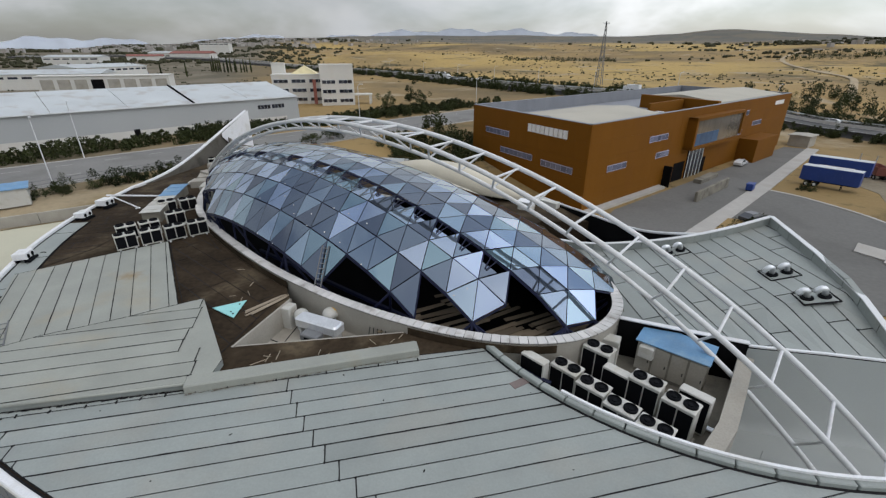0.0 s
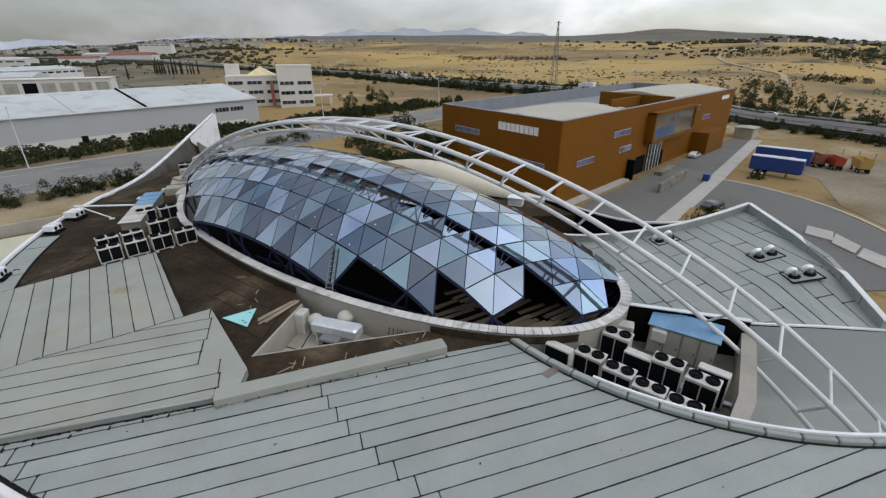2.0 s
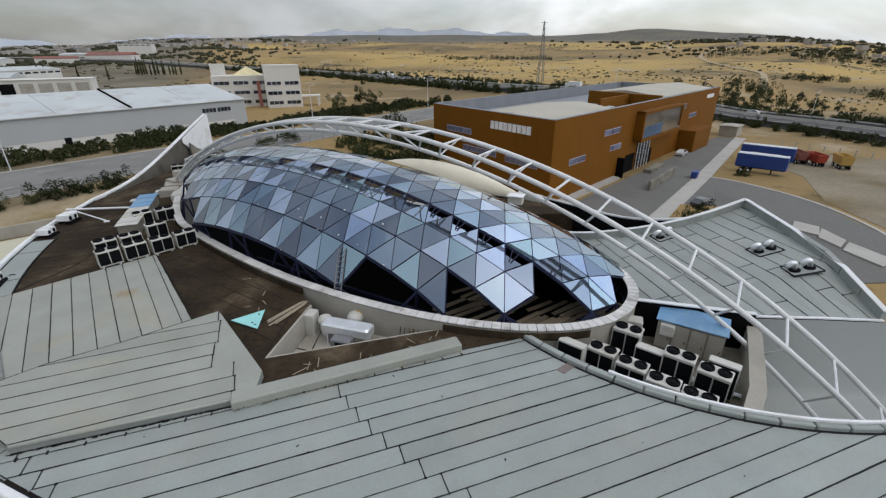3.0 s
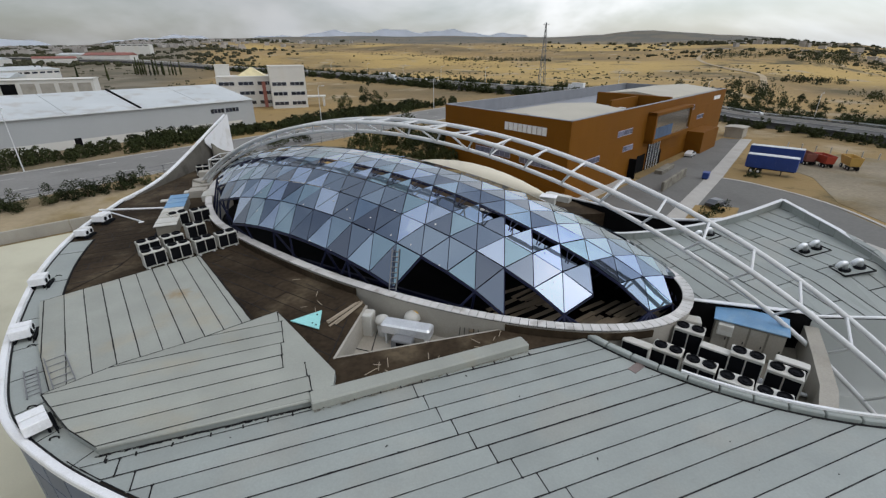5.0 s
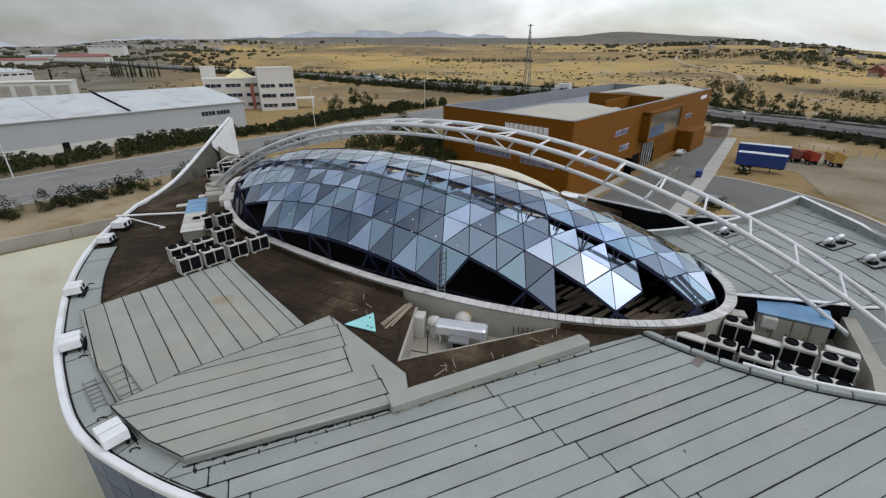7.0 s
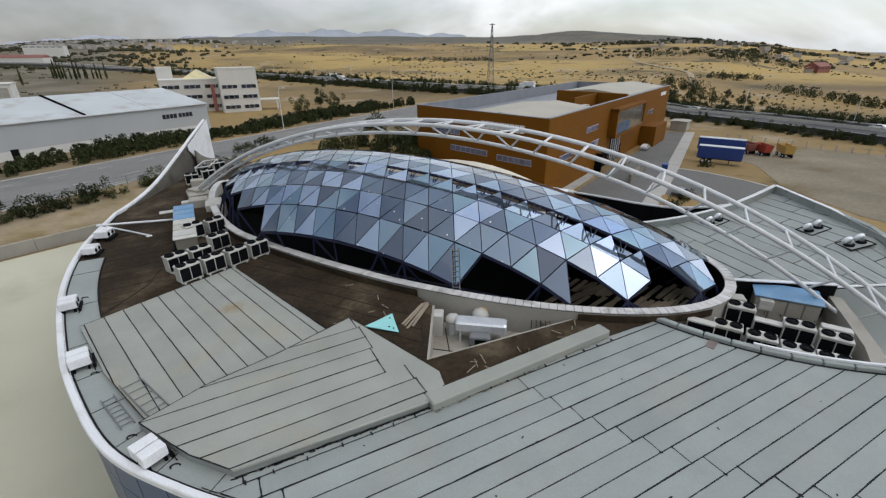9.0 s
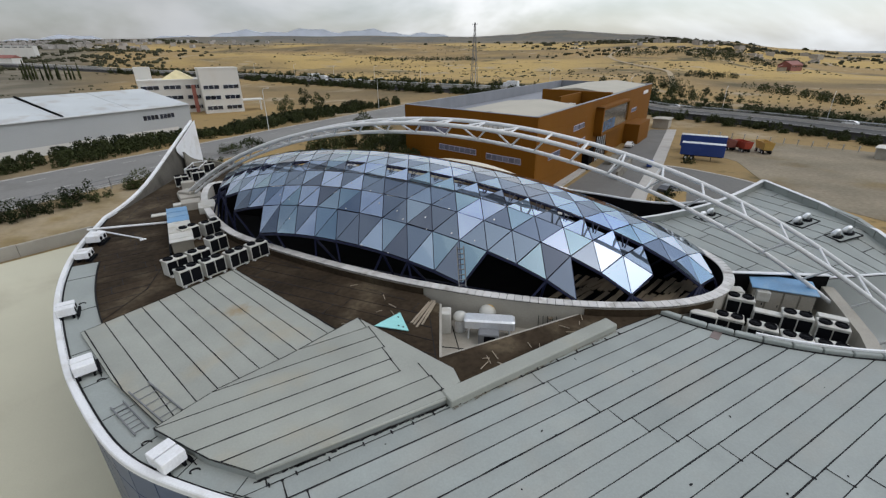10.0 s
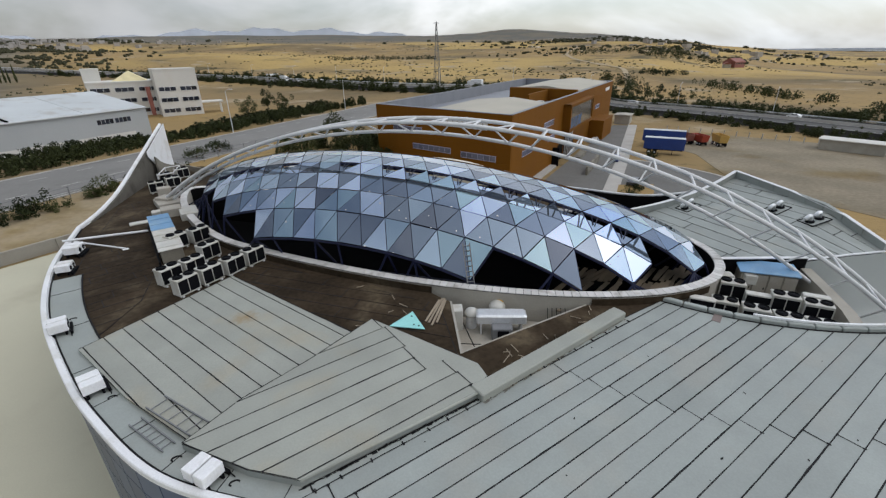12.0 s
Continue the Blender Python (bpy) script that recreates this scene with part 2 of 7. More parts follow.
# pale blue base colour paints aerial haze over the mountains
M_HILL = material("haze_tinted_mountain", (0.48, 0.525, 0.59), 1.0, vary=0.1, scale=0.002, fine=0.01, bump=0)
M_TERRACE = material("town_walls", (0.40, 0.375, 0.345), 0.85, vary=0.2, per_object=0.2, scale=0.01, fine=0.05, bump=0)


def add_spot(m, place, radius, colour, amount):
    """A ragged rust stain round one place."""
    n, l = m.node_tree.nodes, m.node_tree.links
    b = n["Principled BSDF"]
    old = b.inputs["Base Color"].links[0].from_socket
    geo = n.new("ShaderNodeNewGeometry")
    far = n.new("ShaderNodeVectorMath")
    far.operation = "DISTANCE"
    l.new(geo.outputs["Position"], far.inputs[0])
    far.inputs[1].default_value = place
    t = n.new("ShaderNodeTexNoise")
    t.inputs["Scale"].default_value = 4.0
    t.inputs["Detail"].default_value = 5.0
    l.new(geo.outputs["Position"], t.inputs["Vector"])
    add = n.new("ShaderNodeMath")
    add.operation = "MULTIPLY_ADD"
    l.new(t.outputs["Fac"], add.inputs[0])
    add.inputs[1].default_value = radius * 1.6
    l.new(far.outputs["Value"], add.inputs[2])
    r = n.new("ShaderNodeMapRange")
    r.inputs["From Min"].default_value, r.inputs["From Max"].default_value = radius * 0.7, radius * 1.9
    r.inputs["To Min"].default_value, r.inputs["To Max"].default_value = amount, 0.0
    l.new(add.outputs[0], r.inputs["Value"])
    mx = n.new("ShaderNodeMix")
    mx.data_type = "RGBA"
    l.new(r.outputs["Result"], mx.inputs["Factor"])
    l.new(old, mx.inputs["A"])
    mx.inputs["B"].default_value = (*colour, 1)
    l.new(mx.outputs["Result"], b.inputs["Base Color"])


add_spot(M_SHEET_WARM, (-19.75, 24.85, 12.1), 0.75, (0.26, 0.17, 0.06), 0.75)


def glass_material():
    """Coated glass: a tinted mirror whose pane-to-pane tints also stand in for sky reflections."""
    m = bpy.data.materials.new("coated_mirror_glass")
    m.use_nodes = True
    n, l = m.node_tree.nodes, m.node_tree.links
    b = n["Principled BSDF"]
    info = n.new("ShaderNodeObjectInfo")
    geo = n.new("ShaderNodeNewGeometry")
    add = n.new("ShaderNodeMath")
    add.operation = "ADD"
    l.new(info.outputs["Random"], add.inputs[0])
    l.new(geo.outputs["Random Per Island"], add.inputs[1])
    fr = n.new("ShaderNodeMath")
    fr.operation = "FRACT"
    l.new(add.outputs[0], fr.inputs[0])
    r = n.new("ShaderNodeValToRGB")
    e = r.color_ramp.elements
    e[0].position, e[0].color = 0.0, (0.13, 0.15, 0.19, 1)
    e[1].position, e[1].color = 1.0, (0.45, 0.54, 0.70, 1)
    for p, c in ((0.25, (0.175, 0.22, 0.285, 1)), (0.45, (0.245, 0.31, 0.39, 1)), (0.6, (0.245, 0.35, 0.41, 1)), (0.8, (0.38, 0.45, 0.565, 1))):
        x = e.new(p)
        x.color = c
    l.new(fr.outputs[0], r.inputs["Fac"])
    l.new(r.outputs["Color"], b.inputs["Base Color"])
    b.inputs["Metallic"].default_value = 0.9
    ns = n.new("ShaderNodeTexNoise")
    ns.inputs["Scale"].default_value = 1.3
    ns.inputs["Detail"].default_value = 4.0
    l.new(geo.outputs["Position"], ns.inputs["Vector"])
    mr = n.new("ShaderNodeMapRange")
    mr.inputs["To Min"].default_value, mr.inputs["To Max"].default_value = 0.0, 0.07
    l.new(ns.outputs["Fac"], mr.inputs["Value"])
    l.new(mr.outputs["Result"], b.inputs["Roughness"])
    wv = n.new("ShaderNodeTexNoise")
    wv.inputs["Scale"].default_value = 0.7
    l.new(geo.outputs["Position"], wv.inputs["Vector"])
    bp = n.new("ShaderNodeBump")
    bp.inputs["Strength"].default_value = 0.12
    bp.inputs["Distance"].default_value = 0.05
    l.new(wv.outputs["Fac"], bp.inputs["Height"])
    l.new(bp.outputs["Normal"], b.inputs["Normal"])
    return m


M_GLASS = glass_material()


def ground_material():
    """Dry land: straw-coloured fields, bare earth and olive scrub in large soft patches."""
    m = bpy.data.materials.new("dry_land")
    m.use_nodes = True
    n, l = m.node_tree.nodes, m.node_tree.links
    b = n["Principled BSDF"]
    b.inputs["Roughness"].default_value = 0.95
    b.inputs["Specular IOR Level"].default_value = 0.2
    geo = n.new("ShaderNodeNewGeometry")

    def noise_at(s, detail, rough=0.55):
        t = n.new("ShaderNodeTexNoise")
        t.inputs["Scale"].default_value = s
        t.inputs["Detail"].default_value = detail
        t.inputs["Roughness"].default_value = rough
        l.new(geo.outputs["Position"], t.inputs["Vector"])
        return t.outputs["Fac"]

    def step(v, lo, hi):
        r = n.new("ShaderNodeMapRange")
        r.interpolation_type = "SMOOTHSTEP"
        r.inputs["From Min"].default_value, r.inputs["From Max"].default_value = lo, hi
        l.new(v, r.inputs["Value"])
        return r.outputs["Result"]

    def mix(f, a, c):
        x = n.new("ShaderNodeMix")
        x.data_type = "RGBA"
        l.new(f, x.inputs["Factor"])
        for key, v in (("A", a), ("B", c)):
            if isinstance(v, tuple):
                x.inputs[key].default_value = (*v, 1)
            else:
                l.new(v, x.inputs[key])
        return x.outputs["Result"]

    fields = mix(step(noise_at(0.006, 5), 0.38, 0.62), (0.30, 0.205, 0.085), (0.165, 0.12, 0.06))
    fields = mix(step(noise_at(0.0022, 3), 0.46, 0.56), fields, (0.41, 0.285, 0.10))
    earth = mix(step(noise_at(0.03, 6), 0.56, 0.70), fields, (0.34, 0.275, 0.18))
    scrub = mix(step(noise_at(0.012, 9, 0.7), 0.545, 0.65), earth, (0.092, 0.074, 0.034))
    tufts = mix(step(noise_at(0.22, 8, 0.7), 0.54, 0.72), scrub, (0.10, 0.077, 0.034))
    # the high ground far off is grey-olive scrub, its colours greyed for aerial haze
    up = n.new("ShaderNodeSeparateXYZ")
    l.new(geo.outputs["Position"], up.inputs[0])
    lift_noise = n.new("ShaderNodeMath")
    lift_noise.operation = "MULTIPLY_ADD"
    l.new(noise_at(0.004, 6), lift_noise.inputs[0])
    lift_noise.inputs[1].default_value = 60.0
    l.new(up.outputs["Z"], lift_noise.inputs[2])
    hazed_scrub = mix(step(noise_at(0.008, 8, 0.7), 0.42, 0.6), (0.112, 0.108, 0.092), (0.15, 0.132, 0.098))
    tufts = mix(step(lift_noise.outputs[0], 72.0, 98.0), tufts, hazed_scrub)
    # the built-up land to the west is trodden grey-brown soil
    west = n.new("ShaderNodeMath")
    west.operation = "MULTIPLY_ADD"
    l.new(up.outputs["X"], west.inputs[0])
    west.inputs[1].default_value = -1.0
    ramp_y = n.new("ShaderNodeMath")
    ramp_y.operation = "MULTIPLY"
    l.new(up.outputs["Y"], ramp_y.inputs[0])
    ramp_y.inputs[1].default_value = -0.33
    l.new(ramp_y.outputs[0], west.inputs[2])
    soil = mix(step(noise_at(0.025, 7, 0.65), 0.4, 0.62), (0.115, 0.10, 0.068), (0.19, 0.165, 0.12))
    tufts = mix(step(west.outputs[0], 0.0, 60.0), tufts, soil)
    l.new(tufts, b.inputs["Base Color"])
    bp = n.new("ShaderNodeBump")
    bp.inputs["Strength"].default_value = 0.4
    bp.inputs["Distance"].default_value = 0.3
    l.new(noise_at(0.8, 6), bp.inputs["Height"])
    l.new(bp.outputs["Normal"], b.inputs["Normal"])
    return m


M_LAND = ground_material()

# ---- building helpers ----


class Geo:
    """Vertices and faces of one mesh."""

    def __init__(self):
        self.v, self.f = [], []

    def add(self, verts, faces):
        k = len(self.v)
        self.v += [tuple(p) for p in verts]
        self.f += [tuple(i + k for i in q) for q in faces]
        return self

    def box(self, c, s, rz=0.0, m=None):
        """A box round c of size s, turned by rz degrees."""
        x, y, z = (d / 2 for d in s)
        p = [Vector((i * x, j * y, k * z)) for i in (-1, 1) for j in (-1, 1) for k in (-1, 1)]
        t = Matrix.Translation(c) @ Matrix.Rotation(radians(rz), 4, "Z") if m is None else m @ Matrix.Translation(c)
        return self.add([t @ q for q in p], [(0, 1, 3, 2), (4, 6, 7, 5), (0, 4, 5, 1), (2, 3, 7, 6), (0, 2, 6, 4), (1, 5, 7, 3)])

    def bevelled(self, c, s, b=0.03, rz=0.0):
        """A box with chamfered edges along its top and its corners."""
        x, y, z = (d / 2 for d in s)
        t = Matrix.Translation(c) @ Matrix.Rotation(radians(rz), 4, "Z")

        def ring(ix, iy, zz):
            return [(-ix + b, -iy, zz), (ix - b, -iy, zz), (ix, -iy + b, zz), (ix, iy - b, zz),
                    (ix - b, iy, zz), (-ix + b, iy, zz), (-ix, iy - b, zz), (-ix, -iy + b, zz)]
        p = ring(x, y, -z) + ring(x, y, z - b) + ring(x - b, y - b, z)
        f = [tuple(range(7, -1, -1)), tuple(range(16, 24))]
        for r in (0, 8):
            f += [(r + i, r + (i + 1) % 8, r + 8 + (i + 1) % 8, r + 8 + i) for i in range(8)]
        return self.add([t @ Vector(q) for q in p], f)

    def prism(self, poly, z0, z1):
        """An upright prism on a plan polygon; z0, z1 are numbers or functions of x, y."""
        n = len(poly)
        a = z0 if callable(z0) else lambda x, y: z0
        b = z1 if callable(z1) else lambda x, y: z1
        p = [(x, y, a(x, y)) for x, y in poly] + [(x, y, b(x, y)) for x, y in poly]
        return self.add(p, [tuple(range(n - 1, -1, -1)), tuple(range(n, 2 * n))] +
                        [(i, (i + 1) % n, n + (i + 1) % n, n + i) for i in range(n)])

    def tube(self, path, r, n=8, caps=True):
        """A tube of radius r (a number or a list) along a path."""
        path = [Vector(p) for p in path]
        k = len(path)
        rr = r if isinstance(r, (list, tuple)) else [r] * k
        side = None
        verts = []
        for i, p in enumerate(path):
            d = (path[min(i + 1, k - 1)] - path[max(i - 1, 0)]).normalized()
            if side is None:
                side = d.cross(Vector((0, 0, 1)) if abs(d.z) < 0.9 else Vector((1, 0, 0))).normalized()
            side = (side - d * side.dot(d)).normalized()
            up = d.cross(side)
            verts += [p + (side * math.cos(2 * math.pi * j / n) + up * math.sin(2 * math.pi * j / n)) * rr[i] for j in range(n)]
        f = [(i * n + j, i * n + (j + 1) % n, (i + 1) * n + (j + 1) % n, (i + 1) * n + j) for i in range(k - 1) for j in range(n)]
        if caps:
            f += [tuple(range(n - 1, -1, -1)), tuple(range((k - 1) * n, k * n))]
        return self.add(verts, f)

    def lathe(self, c, rows, n=14):
        """A turned body: rows of (radius, height) about the upright line through c."""
        c = Vector(c)
        verts = [c + Vector((r * math.cos(2 * math.pi * j / n), r * math.sin(2 * math.pi * j / n), h)) for r, h in rows for j in range(n)]
        k = len(rows)
        f = [(i * n + j, i * n + (j + 1) % n, (i + 1) * n + (j + 1) % n, (i + 1) * n + j) for i in range(k - 1) for j in range(n)]
        f += [tuple(range(n - 1, -1, -1)), tuple(range((k - 1) * n, k * n))]
        return self.add(verts, f)

    def sweep(self, path, section, closed=False):
        """Sweeps a section of (outward, up) offsets along a plan path of (x, y, z)."""
        path = [Vector(p) for p in path]
        k, s = len(path), len(section)
        verts = []
        for i, p in enumerate(path):
            a = path[(i - 1) % k] if closed or i else p
            b = path[(i + 1) % k] if closed or i < k - 1 else p
            d = (b - a)
            out = Vector((d.y, -d.x, 0)).normalized()
            verts += [p + out * o + Vector((0, 0, h)) for o, h in section]
        f = [(i * s + j, i * s + (j + 1) % s, ((i + 1) % k) * s + (j + 1) % s, ((i + 1) % k) * s + j)
             for i in range(k if closed else k - 1) for j in range(s)]
        if not closed:
            f += [tuple(range(s - 1, -1, -1)), tuple(range((k - 1) * s, k * s))]
        return self.add(verts, f)

    def mesh(self, name, mat, smooth=False):
        me = bpy.data.meshes.new(name)
        me.from_pydata([tuple(p) for p in self.v], [], self.f)
        me.materials.append(mat)
        if smooth:
            me.polygons.foreach_set("use_smooth", [True] * len(me.polygons))
        me.update()
        return me


def solo(name, geo, mat, label="", category="", group="", kind="", smooth=False):
    """A thing of one mesh."""
    return tagged(new(name, geo.mesh(name, mat, smooth)), label, category, group, kind)


def thing(name, m=None, label="", category="", group="", kind=""):
    """An Empty that parents the parts of a thing."""
    ob = new(name)
    ob.empty_display_size = 0.3
    if m is not None:
        ob.matrix_basis = m
    return tagged(ob, label, category, group, kind)


def part(name, geo, mat, parent, label="", smooth=False, kind=""):
    """One mesh under a thing or a part; geo is a Geo or ready mesh data."""
    ob = new(name, geo.mesh(name, mat, smooth) if isinstance(geo, Geo) else geo)
    ob.parent = parent
    return tagged(ob, label, kind=kind)


def clip(poly, nx, ny, d):
    """The part of a plan polygon where nx*x + ny*y >= d."""
    out = []
    for i, (x1, y1) in enumerate(poly):
        x0, y0 = poly[i - 1]
        a, b = nx * x0 + ny * y0 - d, nx * x1 + ny * y1 - d
        if (a >= 0) != (b >= 0):
            t = a / (a - b)
            out.append((x0 + (x1 - x0) * t, y0 + (y1 - y0) * t))
        if b >= 0:
            out.append((x1, y1))
    return out


def area(poly):
    return abs(sum(poly[i - 1][0] * p[1] - p[0] * poly[i - 1][1] for i, p in enumerate(poly))) / 2


def lay_sheets(parent, poly, angle, width, height, mat, joint_at=None, lengths=7.0, gap=0.026, thick=0.03, name="roof_sheet", phase=0.0, beads=True, first_only=False):
    """Covers a plan polygon with sheets laid side by side along angle (degrees), each its own part; height is a function of x, y."""
    a = radians(angle)
    e, q = (math.cos(a), math.sin(a)), (-math.sin(a), math.cos(a))
    us = [x * e[0] + y * e[1] for x, y in poly]
    vs = [x * q[0] + y * q[1] for x, y in poly]
    rng = random.Random(int(angle * 10) + len(poly))
    bead = Geo()

    def run(p, w0):
        """An uneven smear of bitumen along a joint."""
        (x0, y0), (x1, y1) = p
        ln = math.dist((x0, y0), (x1, y1))
        n = max(1, int(ln / 0.35))
        dx, dy = (x1 - x0) / ln, (y1 - y0) / ln
        k, last = len(bead.v), None
        for i in range(n + 1):
            t = i / n
            wd = w0 * (0.6 + 0.8 * abs(noise.noise(Vector((x0 * 3 + t * ln * 0.9, y0 * 3, v)))) + 0.35 * rng.random())
            off = 0.012 * noise.noise(Vector((t * ln * 1.4, v * 2, 7)))
            x, y = x0 + (x1 - x0) * t - dy * off, y0 + (y1 - y0) * t + dx * off
            for sd in (-1, 1):
                px, py = x - dy * wd * sd, y + dx * wd * sd
                bead.v.append((px, py, height(px, py) + thick + 0.0165))
        bead.f.extend((k + 2 * i, k + 2 * i + 2, k + 2 * i + 3, k + 2 * i + 1) for i in range(n))

    def blob(p):
        """A ragged dab of bitumen where joints meet."""
        k, r0 = len(bead.v), rng.uniform(0.03, 0.075)
        for t in range(7):
            q0 = r0 * rng.uniform(0.6, 1.2)
            x, y = p[0] + q0 * math.cos(t * 0.8976), p[1] + q0 * math.sin(t * 0.8976)
            bead.v.append((x, y, height(x, y) + thick + 0.018))
        bead.f.append(tuple(range(k, k + 7)))

    v = math.floor((min(vs) - phase) / width) * width + phase
    while v < max(vs):
        row = clip(clip(poly, q[0], q[1], v + gap / 2), -q[0], -q[1], -(v + width - gap / 2))
        if len(row) > 2:
            if joint_at:
                cuts = [min(us) - 1] + sorted(joint_at(v + width / 2)) + [max(us) + 1]
            else:
                cuts = [min(us) - 1]
                c = min(us) + rng.uniform(0.3, 1.0) * lengths
                while c < max(us):
                    cuts.append(c)
                    c += lengths * rng.uniform(0.75, 1.15)
                cuts.append(max(us) + 1)
            for c0, c1 in list(zip(cuts, cuts[1:]))[:1 if first_only else None]:
                piece = clip(clip(row, e[0], e[1], c0 + gap / 2), -e[0], -e[1], -(c1 - gap / 2))
                if len(piece) > 2 and area(piece) > 0.04:
                    lift = rng.uniform(0, 0.012)
                    if beads:
                        for i, p1 in enumerate(piece):
                            p0 = piece[i - 1]
                            if math.dist(p0, p1) < 0.15:
                                continue
                            turn = abs((p1[0] - p0[0]) * e[0] + (p1[1] - p0[1]) * e[1]) / math.dist(p0, p1)
                            low_side = (p0[0] + p1[0]) / 2 * q[0] + (p0[1] + p1[1]) / 2 * q[1] < v + width / 2
                            if turn > 0.99 and low_side:
                                run((p0, p1), rng.choice((0.013, 0.016, 0.018, 0.021, 0.025, 0.03)))
                            elif turn < 0.1 and (p0[0] + p1[0]) / 2 * e[0] + (p0[1] + p1[1]) / 2 * e[1] > c1 - gap:
                                run((p0, p1), 0.023)
                                blob(p0)
                                blob(p1)
                            elif 0.1 <= turn <= 0.99:
                                run((p0, p1), 0.023)
                    part(name, Geo().prism(piece, lambda x, y: height(x, y) + 0.004, lambda x, y: height(x, y) + thick + lift), mat, parent)
        v += width
    if bead.f:
        part("joint_sealant", bead, M_JOINT, parent, "black bitumen smeared along the joints", kind="stuff")


def arc(cx, cy, r, a0, a1, n):
    return [(cx + r * math.cos(radians(a0 + (a1 - a0) * i / n)), cy + r * math.sin(radians(a0 + (a1 - a0) * i / n))) for i in range(n + 1)]


def spline(points, steps=8):
    """A smooth run through a few points."""
    p = [Vector(q) for q in points]
    p = [2 * p[0] - p[1]] + p + [2 * p[-1] - p[-2]]
    out = []
    for i in range(1, len(p) - 2):
        for k in range(steps):
            t = k / steps
            out.append(0.5 * (2 * p[i] + (p[i + 1] - p[i - 1]) * t + (2 * p[i - 1] - 5 * p[i] + 4 * p[i + 1] - p[i + 2]) * t * t
                              + (3 * p[i] - p[i - 1] - 3 * p[i + 1] + p[i + 2]) * t ** 3))
    return out + [p[-2]]


def smooth_step(a, b, v):
    k = min(1, max(0, (v - a) / (b - a)))
    return k * k * (3 - 2 * k)


SKYLINE = ((-60, 0), (-40, 1), (-32, 8), (-24, 17), (-16, 25), (-8, 28), (0, 29), (16, 28), (22, 26), (25, 28), (28, 34), (31, 34), (38, 25), (46, 12), (52, 0), (58, -12), (63, -18), (75, -22))


def skyline(az):
    """How far the land's edge stands above the level, in thousandths of its distance, by bearing."""
    for (a0, h0), (a1, h1) in zip(SKYLINE, SKYLINE[1:]):
        if az <= a1:
            return (h0 + (h1 - h0) * smooth_step(a0, a1, max(az, a0))) / 0.94
    return SKYLINE[-1][1] / 0.94


def ground_z(x, y):
    """The lie of the land: a plateau to the north-west, rising fields and a table hill far off."""
    z = 6.0 * smooth_step(40, 100, -0.6 * x + 0.8 * y)
    r, az = math.hypot(x, y), math.degrees(math.atan2(x, max(y, 1e-6)))
    if r > 330:
        edge = skyline(az)
        fields = min(edge, 17 + 5 * smooth_step(-20, 0, -az))
        z += (19 + 2.3 * fields) * max(0, min(r, 2300) - 330) / 1970 * smooth_step(330, 700, r)
        z += max(0.0, 2.85 * edge - 2.3 * fields) * smooth_step(2350, 2850, r)
    if r > 400:
        k = smooth_step(400, 900, r) * (1 - 0.6 * smooth_step(1600, 2600, r))
        z += k * (5 * math.sin(x / 130 + 1.3) * math.cos(y / 170) + 4 * math.sin((x + y) / 83))
    return z


# ---- land and roads ----
def axis_steps(lo, hi, near_lo, near_hi, fine):
    out = [near_lo]
    while out[-1] < near_hi:
        out.append(out[-1] + fine)
    s = fine
    while out[-1] < hi:
        s *= 1.09
        out.append(out[-1] + s)
    s = fine
    while out[0] > lo:
        s *= 1.09
        out.insert(0, out[0] - s)
    return out


gx, gy = axis_steps(-4300, 4300, -150, 220, 4.0), axis_steps(-600, 4500, -20, 330, 4.0)
land = Geo()
land.v = [(x, y, ground_z(x, y)) for y in gy for x in gx]
land.f = [(j * len(gx) + i, j * len(gx) + i + 1, (j + 1) * len(gx) + i + 1, (j + 1) * len(gx) + i)
          for j in range(len(gy) - 1) for i in range(len(gx) - 1)]
solo("ground", land, M_LAND, "dry straw-coloured fields and bare earth with olive scrub", "ground", kind="structure", smooth=True)


def ribbon(path, half, lift, step=4.0, thick=0.0):
    """A strip of paving that follows the land along a plan path; half is half its width."""
    pts = [Vector((p[0], p[1])) for p in path]
    dense = []
    for a, b in zip(pts, pts[1:]):
        n = max(1, int((b - a).length / step))
        dense += [a.lerp(b, i / n) for i in range(n)]
    dense.append(pts[-1])
    g = Geo()
    across = max(1, int(2 * half / 6))
    for i, p in enumerate(dense):
        d = (dense[min(i + 1, len(dense) - 1)] - dense[max(i - 1, 0)]).normalized()
        q = Vector((-d.y, d.x))
        for k in range(across + 1):
            w = p + q * half * (2 * k / across - 1)
            g.v.append((w.x, w.y, ground_z(w.x, w.y) + lift))
    m = across + 1
    if thick:
        for i in range(len(dense)):
            for k, o in ((0, -1), (across, 1)):
                x, y, z = g.v[i * m + k]
                p = dense[i]
                g.v.append((x + (x - p.x) * 0.25, y + (y - p.y) * 0.25, z - thick))
        b = len(dense) * m
        g.f += [(i * m, b + 2 * i, b + 2 * i + 2, (i + 1) * m) for i in range(len(dense) - 1)]
        g.f += [(i * m + across, (i + 1) * m + across, b + 2 * i + 3, b + 2 * i + 1) for i in range(len(dense) - 1)]
    g.f += [(i * m + k, i * m + k + 1, (i + 1) * m + k + 1, (i + 1) * m + k) for i in range(len(dense) - 1) for k in range(across)]
    return g


def draped(poly, lift):
    """A paved plan polygon, slightly proud of flat land."""
    z = max(ground_z(x, y) for x, y in poly) + lift
    return Geo().prism(poly, z - 0.6, z)


